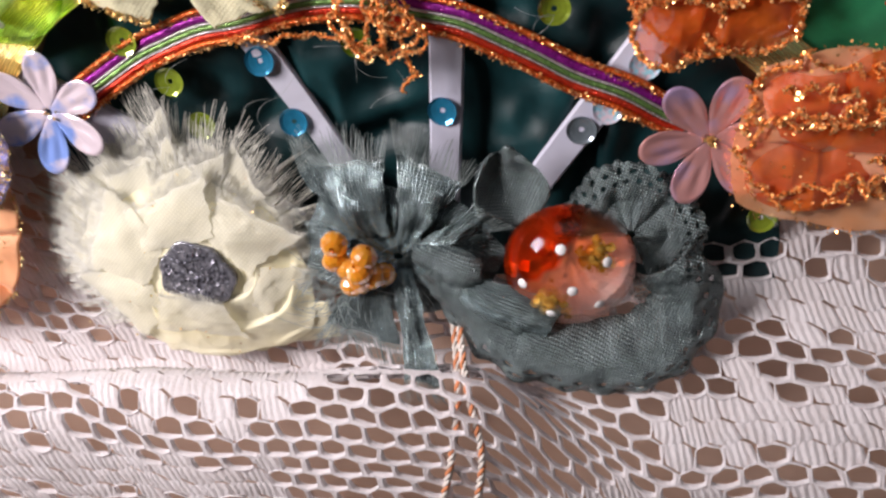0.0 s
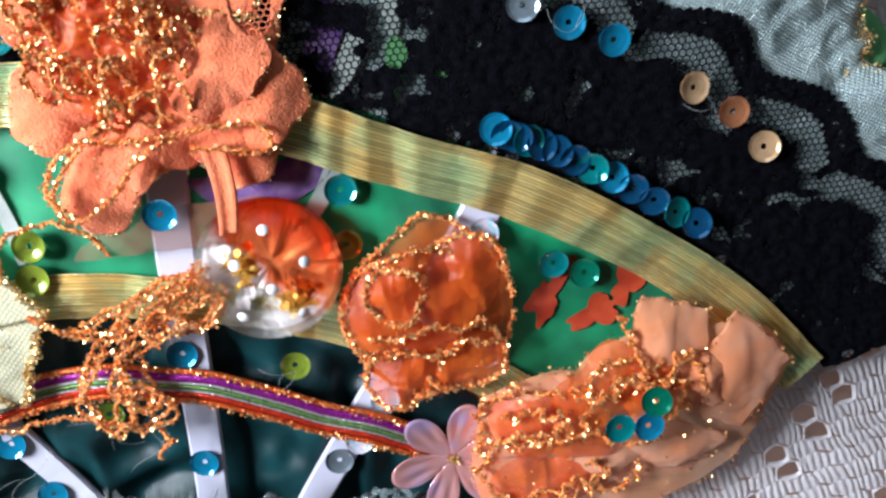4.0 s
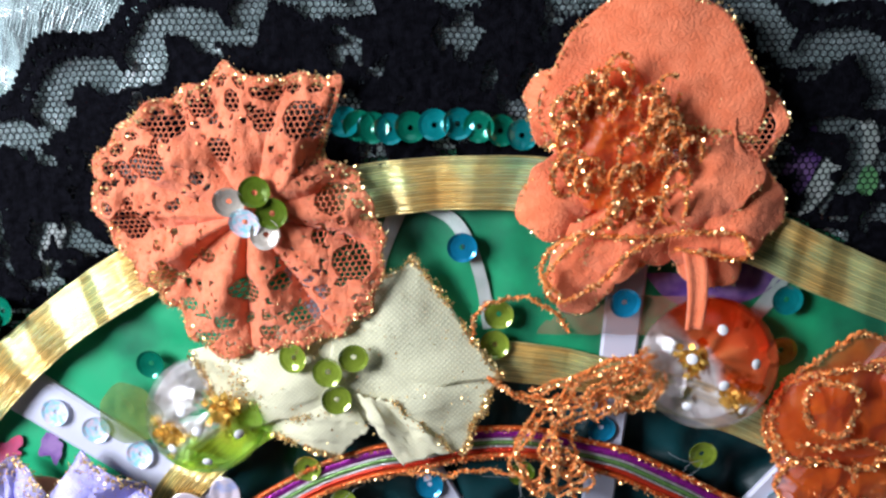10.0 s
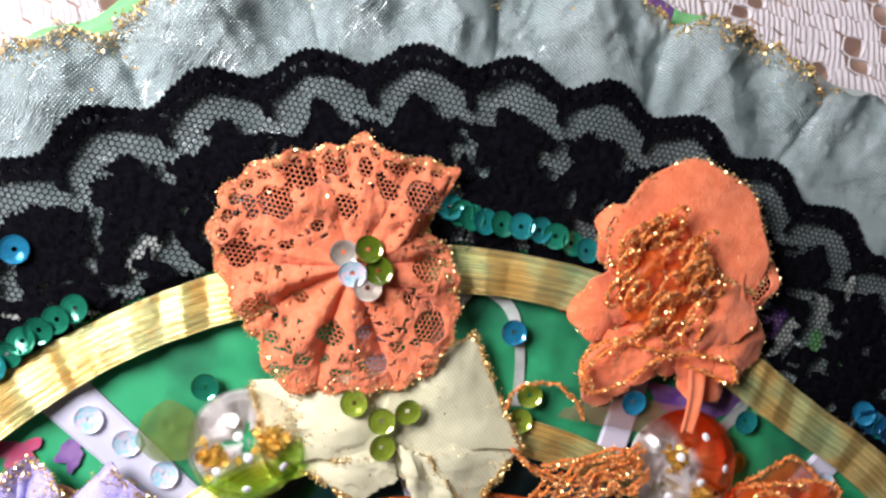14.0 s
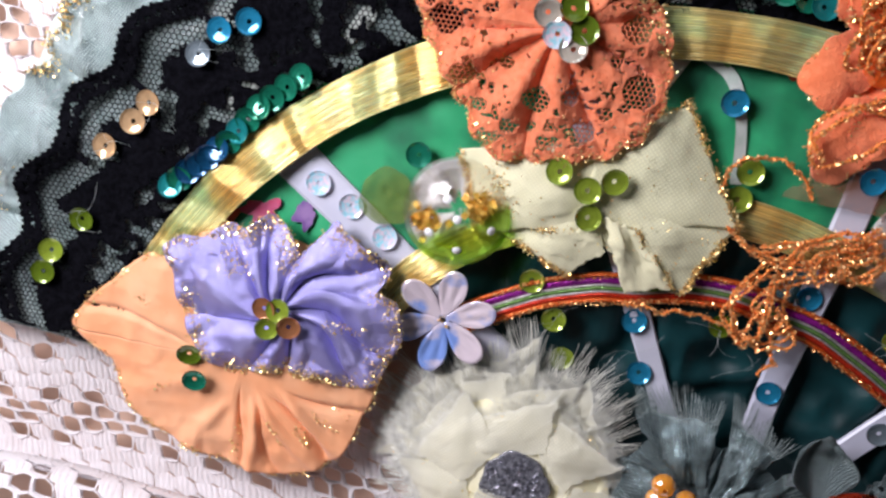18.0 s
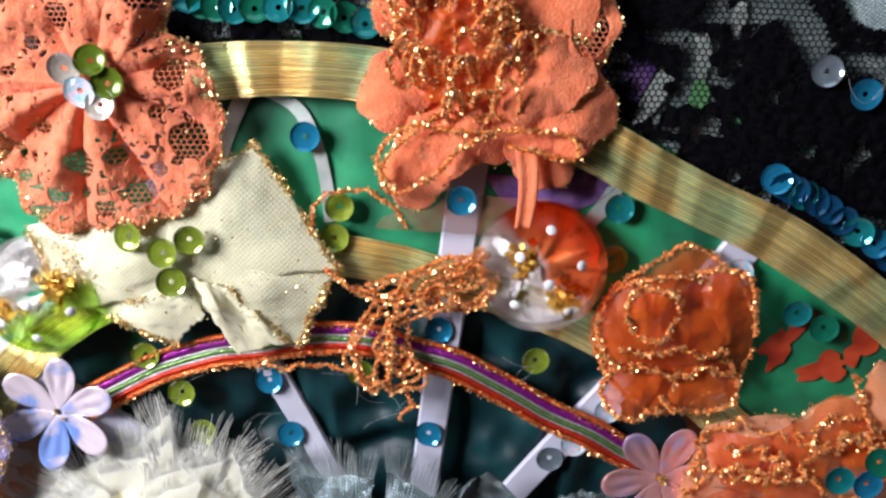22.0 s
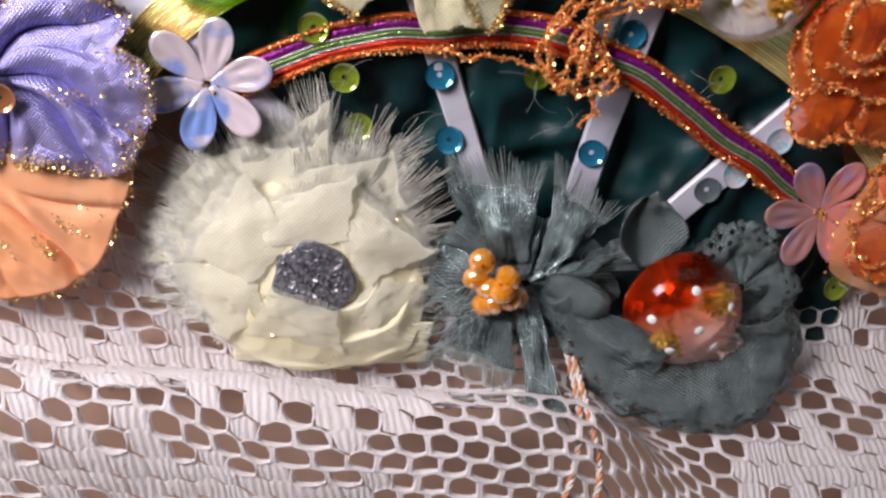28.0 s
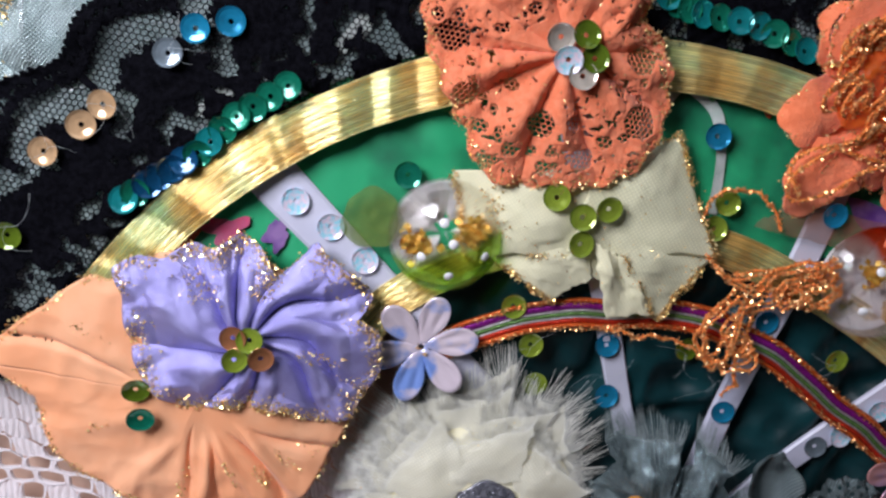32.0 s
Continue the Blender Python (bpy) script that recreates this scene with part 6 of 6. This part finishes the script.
def loop_disc(cx, cy, r, z_in, z_out, a0, a1, terms, depth, pleats, name="loop", seed=0, sx=1.0, sy=1.0):
    def fn(u, v):
        th = radians(a0) + radians(a1 - a0) * u
        rr = r * wobble(th, terms) * (0.06 + 0.94 * v) * (1 + 0.02 * np.sin(th * 40) * (v > 0.9))
        z = z_in + (z_out - z_in) * v + depth * np.sin(pleats * th + seed) * v + 0.8 * (vnoise(th * 4, v * 4, seed) - 0.5) + 1.2 * crease(th * r * 0.6, v * r, 6.0, seed + 2) * v + 1.6 * np.sin(np.pi * np.clip((v - 0.45) / 0.55, 0, 1)) * (0.6 + 0.4 * np.sin(3 * th + seed)) + 0.7 * np.sin(th * 17) * smooth((v - 0.8) / 0.2)
        return cx + rr * np.cos(th) * sx, cy + rr * np.sin(th) * sy, z
    P_, F_, _ = sheet(fn, 220, 60)
    uu, vv = np.meshgrid((np.arange(219) + 0.5) / 219, (np.arange(59) + 0.5) / 59, indexing="ij")
    row = lambda shift, mid_: np.hypot(((uu * 22 + shift) % 1 - 0.5) / 0.22, (vv - mid_) / 0.032) < 1
    holes = (row(0, 0.88) | row(0.5, 0.74)).ravel()
    ob = put(name, P_, F_[~holes], GREYSATIN, frill, solid=0.35)
    return ob


loop_disc(47.5, 20, 14.2, 14, 11.5, -70, 190, ((3, 0.03, 1), (9, 0.02, 0)), 0.8, 5, seed=2)
P, F, _ = petal((26.5, 21), 103, 18, 15, 11, 13, 0.55, 0, 0.5, seed=4, nu=24, nv=24)
put("loop", P, F, GREYSATIN, frill, solid=0.35)
# the ribbon rolls on from the bow, under the gem and round its far side
roll = spline([(7, 14), (13, 6), (23, -1.5), (36, -5.5), (48, -5), (56.5, 0.5), (58.5, 8), (54, 15)], 120)
roll_t = np.gradient(roll, axis=0)
roll_n = np.stack([-roll_t[:, 1], roll_t[:, 0]], -1) / np.linalg.norm(roll_t, axis=1)[:, None]
vv = np.linspace(0, 1, 40)[None]
uu = np.linspace(0, 1, 120)[:, None]
wide = (7.0 + 7.5 * smooth(uu * 3.0) - 2.5 * smooth((uu - 0.8) / 0.2)) * (1 + 0.04 * np.sin(uu * 60))
x, y = (roll[:, k, None] + roll_n[:, k, None] * (0.5 - vv) * wide for k in (0, 1))
z = 14.2 + 7.5 * smooth((6 - y) / 20) + 4.2 * np.sin(np.pi * vv) ** 0.8 + 1.8 * crease(x * 0.8, y * 0.8, 8, 141) + 0.8 * crease(x, y, 3.5, 142) + 0.9 * np.sin(uu * 75 + 2 * vv) * smooth((vv - 0.7) / 0.3)
P, F = np.stack([x, y, z], -1).reshape(-1, 3), grid_faces(120, 40)
au, av = np.meshgrid((np.arange(119) + 0.5) / 119, (np.arange(39) + 0.5) / 39, indexing="ij")
eyelets = ((np.hypot(((au * 20) % 1 - 0.5) / 0.2, (av - 0.88) / 0.035) < 1) | (np.hypot(((au * 20 + 0.5) % 1 - 0.5) / 0.2, (av - 0.76) / 0.035) < 1)).ravel()
band = put("band", P, F[~eyelets], GREYSATIN, frill, solid=0.3)
weft(np.ascontiguousarray(P.reshape(120, 40, 3).transpose(1, 0, 2)).reshape(-1, 3), 40, 120, band, 0.6, 0.09, 41)
s_ = np.array([[48 + 5 * rng.random(), 3 + 5 * rng.random(), 13.5] for _ in range(50)])
fv, ff = fray(s_, np.array([0.9, 0.3, 0.35]) + rng.normal(0, 0.35, (50, 3)), rng.uniform(2, 5, 50), 99, 0.1)
put("frayed_edge", fv, ff, GREYFRAY, frill)

# ---- glass cabochons ----

def gem_glass(name, cx, cy, r, side, tint, start=-0.25, end=0.35):
    """Clear glass that is tinted towards one side."""
    m = mat(name, (0.97, 0.97, 0.97), rough=0.02, vary=200, bump=0.0, clear=1.0)
    nt = m.node_tree
    nodes, link = nt.nodes, nt.links.new
    b = nodes["Principled BSDF"]
    tc = nodes.new("ShaderNodeTexCoord")
    mp = nodes.new("ShaderNodeMapping")
    mp.vector_type = "TEXTURE"
    mp.inputs["Location"].default_value = (cx * MM, cy * MM, 0)
    mp.inputs["Rotation"].default_value = (0, 0, radians(side))
    mp.inputs["Scale"].default_value = (r * MM, r * MM, r * MM)
    link(tc.outputs["Object"], mp.inputs["Vector"])
    sx = nodes.new("ShaderNodeSeparateXYZ")
    link(mp.outputs[0], sx.inputs[0])
    n = nodes.new("ShaderNodeTexNoise")
    n.inputs["Scale"].default_value = 1.4
    link(mp.outputs[0], n.inputs["Vector"])
    ad = nodes.new("ShaderNodeMath")
    ad.operation = "MULTIPLY_ADD"
    ad.inputs[1].default_value = 0.9
    link(n.outputs["Fac"], ad.inputs[0]), link(sx.outputs["X"], ad.inputs[2])
    ramp = nodes.new("ShaderNodeValToRGB")
    e = ramp.color_ramp.elements
    e[0].position, e[0].color = 0.45 + 0.5 * start, (0.97, 0.96, 0.95, 1)
    e[1].position, e[1].color = min(1.0, 0.45 + 0.5 * end), (*tint, 1)
    link(ad.outputs[0], ramp.inputs["Fac"])
    for l_ in list(b.inputs["Base Color"].links):
        nt.links.remove(l_)
    link(ramp.outputs[0], b.inputs["Base Color"])
    # a straight-through share is mixed in so that light reaches the inside of the dome
    tr = nodes.new("ShaderNodeBsdfTransparent")
    link(ramp.outputs[0], tr.inputs["Color"])
    mixed = nodes.new("ShaderNodeMixShader")
    mixed.inputs[0].default_value = 0.6
    link(b.outputs[0], mixed.inputs[1]), link(tr.outputs[0], mixed.inputs[2])
    link(mixed.outputs[0], nodes["Material Output"].inputs["Surface"])
    return m


def cabochon(cx, cy, z, r, h, tint, tint_side, foil_at, dots, label, start=0.0, end=0.45):
    """A glass dome on a faceted back with a tinted part, gold foil and white dots in the glass."""
    ob = thing("glass_cabochon", (cx, cy, z), label, "glass gem", "glass gems with white dots")
    n = 40

    def dome(u, v):
        th, ph = u * 2 * np.pi, v * np.pi / 2
        return cx + r * np.cos(ph) * np.cos(th), cy + r * np.cos(ph) * np.sin(th), z + h * np.sin(ph)
    P_, F_, _ = sheet(dome, n, 14, wrap=True)
    back, bf = [], []
    for ring, (q, d_) in enumerate(((1.0, 0.0), (0.82, -0.30), (0.45, -0.46))):
        back += [(cx + r * q * math.cos((k + 0.5 * ring) * math.pi / 5), cy + r * q * math.sin((k + 0.5 * ring) * math.pi / 5), z + r * d_) for k in range(10)]
    back.append((cx, cy, z - 0.5 * r))
    for ring in range(2):
        for k in range(10):
            a, b, c, d = ring * 10 + k, ring * 10 + (k + 1) % 10, ring * 10 + 10 + k, ring * 10 + 10 + (k + 1) % 10
            bf += [[a, b, c], [b, d, c]]
    bf += [[20 + k, 20 + (k + 1) % 10, 30] for k in range(10)]
    me_v = np.concatenate([P_, np.array(back)])
    faces = F_.tolist() + [[i + len(P_) for i in f_] for f_ in bf]
    body = put("glass", me_v, faces, gem_glass("gem_glass", cx, cy, r, tint_side, tint, start, end), ob)
    flags = np.ones(len(body.data.polygons), bool)
    flags[len(F_):] = False
    body.data.polygons.foreach_set("use_smooth", flags)
    g_ = np.random.default_rng(int(abs(cx * 7)))
    for fx, fy in foil_at:
        c_ = np.array([cx + fx * r, cy + fy * r, z + h * 0.45])
        fv_, ff_ = flakes(c_ + g_.normal(0, 1, (110, 3)) * [1.3, 1.3, 0.4], 0.95, 3, 0.3)
        put("gold_foil", fv_, ff_, FOIL, ob, flat=True)
    # added pale disc that throws light back through the glass; no real backing
    disc, df, _ = sheet(lambda u, v: (cx + 0.93 * r * v * np.cos(u * 2 * np.pi), cy + 0.93 * r * v * np.sin(u * 2 * np.pi), z - 0.10 * r - 0.16 * r * (1 - v) + 1.5 * (vnoise(u * 22, v * 5, int(cx)) - 0.5) + 1.0 * (vnoise(u * 9, v * 3, int(cx) + 1) - 0.5)), 56, 7, wrap=True)
    put("added_reflector", disc, df, GEMREFLECTOR, ob, flat=True)
    fv_, ff_ = flakes(np.array([cx, cy, z - 0.1 * r]) + g_.normal(0, 0.33, (9, 3)) * [r, r, 0.4], 1.3, 7, 0.4)
    put("silver_foil", fv_, ff_, SILVERFOIL, ob, flat=True)
    for dx, dy in dots:
        rr = math.hypot(dx, dy)
        nz = math.sqrt(max(0.05, 1 - rr * rr))
        nn = Vector((dx / r, dy / r, nz / h)).normalized()
        c_ = Vector((cx + dx * r, cy + dy * r, z + h * nz))
        q_ = nn.to_track_quat("Z", "Y").to_matrix()
        an = np.arange(12) * np.pi / 6
        ring = [c_ + q_ @ Vector((1.1 * math.cos(t_), 1.1 * math.sin(t_), -0.1)) for t_ in an]
        top = [c_ + q_ @ Vector((0.85 * math.cos(t_), 0.85 * math.sin(t_), 0.18)) for t_ in an]
        put("white_dot", [tuple(p) for p in ring + top], [[k, (k + 1) % 12, 12 + (k + 1) % 12, 12 + k] for k in range(12)] + [list(range(12, 24))], DOTWHITE, ob)
    return ob


DOTWHITE = mat("white_enamel", (0.85, 0.84, 0.84), (0.8, 0.79, 0.79), rough=0.3, vary=300, bump=0.05)
cabochon(35.5, 13.5, 14, 13.3, 10.0, (0.94, 0.13, 0.02), 135, ((0.35, 0.32), (-0.3, -0.5)), ((-0.12, 0.57), (0.55, 0.34), (-0.69, -0.04), (0.05, -0.05), (0.44, -0.35), (-0.27, -0.53)), "clear and red glass cabochon with white dots and gold foil", 0.86, 1.08)
cabochon(32.3, 85, 12, 13.7, 9.0, (0.93, 0.13, 0.02), 45, ((0.35, -0.35), (-0.25, 0.2)), ((0.07, 0.67), (-0.36, 0.28), (0.53, 0.18), (0.07, -0.09), (-0.39, -0.45), (0.40, -0.53)), "clear and orange glass cabochon with dots on the green leaf", -0.1, 0.3)
cabochon(-71, 74.8, 11.5, 12.8, 8.6, (0.40, 0.72, 0.08), -60, ((0.4, 0.2), (-0.5, -0.2)), ((-0.16, 0.32), (0.07, 0.0), (-0.40, -0.34), (0.68, -0.13), (0.14, -0.58)), "clear and green glass cabochon with white dots and gold foil")

# ---- orange organza rose ----

org = thing("organza_rose", (60, 74, 10), "burnt orange organza rose edged with copper cord", "fabric flower")
ORX, ORY = 60.0, 73.0
org_r = outline([(44, 72), (47, 81), (54, 86), (63, 91), (70, 86), (76, 78), (76.5, 68), (73, 60), (66, 57), (58, 55), (50, 60), (46, 65)], ORX, ORY, 0.1)


lobes = [(ORX, ORY, org_r, 12.0, 70, 3.4), (57, 75, lambda a: 12.0 + 1.6 * np.sin(2 * a + 1), 15.0, 72, 2.4), (54.5, 78, lambda a: 5.6 + 0.5 * np.sin(3 * a), 17.4, 74, 2.0),
         (54, 61, lambda a: 7.6 + 0.9 * np.sin(2 * a), 13.2, 76, 2.0), (66, 62, lambda a: 7.8 + 0.9 * np.cos(2 * a), 13.4, 78, 2.0), (67, 78, lambda a: 9.0 + 1.2 * np.sin(2 * a), 13.8, 80, 2.2)]
for k, (x, y, rad, z, seed, dome) in enumerate(lobes):
    P, F, _ = org_leaf(x, y, rad, z, seed, dome)
    pet = put("petal", P, F, ORGANZA, org)
    ring = P.reshape(90, 24, 3)[:, -2 if k else -1]
    if k == 1:
        ring = ring[10:62]
    if k == 5:
        ring = ring[:40]
    copper_cord(frizz(ring[::3] + [0, 0, 0.45], 300 + k, 0.7), pet, 300 + k, 0.5)
copper_cord(frizz([(49, 70, 17), (54, 69, 18), (60, 71, 18.5), (66, 69, 17.4), (71, 70, 16)], 330), org, 330, 0.48)
copper_cord(frizz([(48, 66, 16), (55, 66, 17), (61, 64, 17), (67, 66, 16.6), (73, 64, 15)], 331), org, 331, 0.48)

# ---- peach organza flower ----

pfl = thing("peach_flower", (95, 48, 8), "peach organza flower with copper tinsel cord and three teal sequins", "fabric flower")
pfl_r = outline([(65, 38), (68, 50), (78, 56), (88, 55), (97, 60), (108, 62), (116, 61), (128, 58), (132, 50), (127, 38), (119, 28), (108, 24.5), (96, 22.5), (80, 22.5), (67, 26)], 95, 44, 0.08)
P, F, _ = org_leaf(95, 44, pfl_r, 14.5, 100, 3.0)
put("petal", P, F, PEACHORGANZA, pfl)
ring = P.reshape(90, 24, 3)[:, -1]
gv, gf = flakes(ring[np.random.default_rng(3).integers(0, 90, 420)], 0.26, 101, 0.5)
put("glitter_edge", gv, gf, TINSEL, pfl, flat=True)
# squared and rounded pieces laid over one another
for k, (pts, z) in enumerate((([(97, 50), (112, 47), (115, 64.5), (101, 69.5)], (18, 18, 16.5, 17)), ([(107, 45), (121, 38), (132, 51), (120, 64)], (18, 17, 16, 17)), ([(70, 40), (86, 42), (86, 56), (69, 53)], (17, 18, 16, 15)),
                              ([(98, 46), (118, 36), (112, 29), (92, 31)], (18.5, 16.6, 15, 16.4)), ([(68, 31), (84, 34), (86, 26), (72, 26.5)], (16, 17, 14.4, 14)), ([(108, 47), (116, 45), (119, 53), (111, 57)], (19.4, 19, 18, 18)), ([(84, 40), (100, 38), (101, 28.5), (86, 27)], (18, 18, 15.4, 15)))):
    P, F, _ = patch(*pts, z, 1.8, 0.7, seed=k + 110, nu=26, nv=26, sag=-0.06, crumple=0.5)
    pet = put("petal", P, F, PEACHORGANZA, pfl, solid=0.12)
    gv, gf = flakes(rim_points(P, 26, 26, 70, 112 + k, wrap=False), 0.3, 113 + k, 0.4)
    put("glitter_edge", gv, gf, TINSEL, pet, flat=True)
for k, (x, y, rad, z, dome) in enumerate(((91, 49, lambda a: 11 + 2 * np.sin(2 * a) + 1.2 * np.cos(5 * a), 18.0, 2.6), (77, 46, lambda a: 7.5 + 1.2 * np.sin(3 * a), 17.0, 2.2), (80, 33, lambda a: 9.5 + 3 * np.cos(2 * a), 16.2, 2.0), (101, 50, lambda a: 6.5 + np.sin(3 * a), 19.0, 2.0))):
    P, F, _ = org_leaf(x, y, rad, z, 120 + 3 * k, dome)
    put("heart", P, F, ORGANZA, pfl, label="crumpled burnt orange organza")
for k, path in enumerate(([(69, 52, 17), (78, 55, 18), (86, 52, 20), (91, 57, 20), (98, 58, 20), (102, 52, 22), (108, 57, 19.6), (112, 51, 20)], [(68, 42, 18), (75, 47, 20), (84, 44, 21.5), (89, 50, 22), (97, 54, 22), (104, 47, 21.6)],
                          [(66, 34, 16.5), (74, 30, 18), (84, 33, 19.6), (92, 30, 18.5), (99, 34, 19)], [(72, 50, 19), (80, 50, 21), (83, 47, 21.5), (78, 44, 21), (72, 45, 19.5)],
                          [(88, 46, 22), (92, 43, 22), (98, 42, 21.6), (104, 44, 21), (108, 49, 20.5), (106, 53, 20.8), (100, 52, 22)], [(97, 66, 17), (98, 60, 18.6), (101, 55, 20.6), (105, 58, 19)], [(66, 36, 16.6), (68, 45, 17), (67, 51, 16.6)],
                          [(72, 28, 16), (78, 27, 16.8), (84, 29, 18), (90, 34, 20), (86, 38, 20.8)], [(85, 54, 20), (90, 52, 22), (95, 56, 21.6), (99, 53, 22.2)])):
    copper_cord(frizz(path, 360 + k, 2.1), pfl, 360 + k, 0.46, "cord")
g = np.random.default_rng(8)
sp = np.stack([70 + 52 * g.random(320), 30 + 40 * g.random(320), 20 + 4 * g.random(320)], -1)
sp = sp[np.hypot((sp[:, 0] - 93) / 26, (sp[:, 1] - 44) / 16) < 1] - [0, 0, 2]
gv, gf = flakes(sp, 0.3, 19, 0.5)
put("glitter_specks", gv, gf, TINSEL, pfl, flat=True)
for key, x, y in (("teal", 93, 47), ("blue", 98.7, 46.3), ("green", 100.5, 51.2)):
    sequin(key, x, y, 24.6, pfl, tilt=8)

# ---- loose copper cord over the braid ----

loose = thing("copper_cord", (0, 75, 9), "tangled copper tinsel cord looped over the braid and ribbon", "cord")
for k, (path, zc) in enumerate((([(-12, 82), (-15, 90), (-13, 97), (-6, 99.5), (1, 97), (5, 92)], 12.5), ([(-12, 83), (-6, 80), (2, 77.5), (9, 79), (16, 81), (20, 84), (15, 87), (8, 84), (3, 79)], 13.5),
                                ([(2, 79), (-3, 74), (-6, 66), (-3, 58), (2, 60), (1, 70), (4, 77)], 12.5), ([(3, 76), (6, 68), (5, 59), (7, 53), (4, 50)], 11), ([(-3, 58), (-12, 61), (-20, 60), (-29, 60.5)], 10.6),
                                ([(12, 80), (8, 75), (2, 72), (-1, 66), (3, 61), (7, 64)], 12), ([(14, 79), (19, 77), (22, 82), (18, 86), (12, 83)], 14), ([(6, 78), (11, 82), (15, 78), (10, 76), (5, 80)], 14.5), ([(-4, 80), (4, 82), (12, 86), (20, 88), (16, 83), (8, 80)], 13), ([(1, 75), (-5, 70), (-7, 62), (-2, 60), (0, 66)], 12.6), ([(-3, 59), (3, 57), (8, 60), (5, 66), (0, 63)], 11.6), ([(10, 78), (16, 75), (22, 78), (24, 83)], 13))):
    c = spline(path, 70)
    u_ = np.arange(70)
    c = c + np.stack([1.5 * (vnoise(u_ / 5, 0.5, k) - 0.5) + 0.4 * np.sin(u_ / 2.2 + k), 1.5 * (vnoise(u_ / 5, 3.5, k) - 0.5) + 0.4 * np.cos(u_ / 2.6 + k)], -1)
    copper_cord(np.c_[c, zc + 1.4 * (vnoise(u_ / 6, 7.5, k) - 0.5)], loose, 400 + k, 0.5, "strand")
    if k in (1, 2, 5, 6, 7, 8, 10):
        c2 = c + np.stack([1.6 * (vnoise(u_ / 7, 0.5, k + 50) - 0.5) + 1.0, 1.6 * (vnoise(u_ / 7, 3.5, k + 60) - 0.5) - 0.9], -1)
        copper_cord(np.c_[c2, zc + 0.4 + 1.6 * (vnoise(u_ / 6, 7.5, k + 9) - 0.5)], loose, 430 + k, 0.45, "strand")

# a scrap of brown organza under the felt flower
P, F, _ = patch((-2, 92), (28, 90), (34, 99), (4, 100), (12, 12, 12, 12), 0.8, 0.5, 4, sag=0.1)
tagged(put("organza_scrap", P, F, BROWNORGANZA, None), "sheer brown organza scrap over the green leaf", "fabric scrap")

# a round scrap of olive organza between the green gem and the stick
def olive_fn(u, v):
    th = u * 2 * np.pi
    R = 6.8 * v * (1 + 0.06 * np.cos(3 * th + 1) + 0.03 * np.cos(7 * th))
    x, y = -87.5 + R * np.cos(th), 75 + R * np.sin(th)
    return x, y, zfan(x, y) + 2.0 + 0.9 * crease(x, y, 5, 97) + 0.5 * v


P, F, _ = sheet(olive_fn, 48, 10, wrap=True)
tagged(put("olive_scrap", P, F, OLIVEORGANZA), "round olive green organza scrap beside the green gem", "fabric scrap")

# ---- twine ----

tw = thing("twine", (14, -10, 24), "white and orange baker's twine hanging over the cloth fold", "twine")
for k, path in enumerate(([(11, 2, 15), (13, -7, 29), (12, -18, 36.5), (9, -32, 38), (7, -46, 38)], [(12, 2, 15), (15, -7, 29.5), (18, -18, 36.5), (16, -32, 38), (13, -46, 38)])):
    c = spline(path, 120)
    s_ = np.arange(120) * 0.5
    for m_, ph in ((TWINEW, 0), (TWINEO, 2.1), (TWINEW, 4.2)):
        off = np.stack([0.42 * np.cos(s_ * 1.3 + ph), 0 * s_, 0.42 * np.sin(s_ * 1.3 + ph)], -1)
        v, f = tube(c + off, 0.42, 6)
        put("strand", v, f, m_, tw)

# ---- loose nylon threads round the sequins ----

nyl = thing("nylon_threads", (-150, 80, 12), "loose clear nylon sewing threads among the sequins", "thread")
NYLON = mat("nylon_thread", (0.4, 0.43, 0.43), (0.3, 0.33, 0.33), rough=0.3, vary=300, bump=0.0)
g = np.random.default_rng(31)
for x, y, up in ((-146, 87, 4.6), (-155, 76, 4.6), (-161, 58, 4.6), (-135, 101, 4.6), (118, 104, 4.6), (93, 121, 4.6), (-5, 57, 2.0), (33, 62, 2.0), (-44, 51, 2.0), (-24, 47, 2.0), (3, 48, 2.2), (73, 22, 1.8)):
    for _ in range(3):
        a_, b_ = g.uniform(0, 2 * np.pi), g.uniform(-1.5, 1.5)
        ln = g.uniform(4, 9)
        t_ = np.linspace(0, 1, 16)
        px, py = x + ln * t_ * np.cos(a_ + b_ * t_), y + ln * t_ * np.sin(a_ + b_ * t_)
        v, f = tube(np.stack([px, py, zfan(px, py) + up + 1.4 * np.sin(np.pi * t_)], -1), 0.035, 4)
        put("strand", v, f, NYLON, nyl)
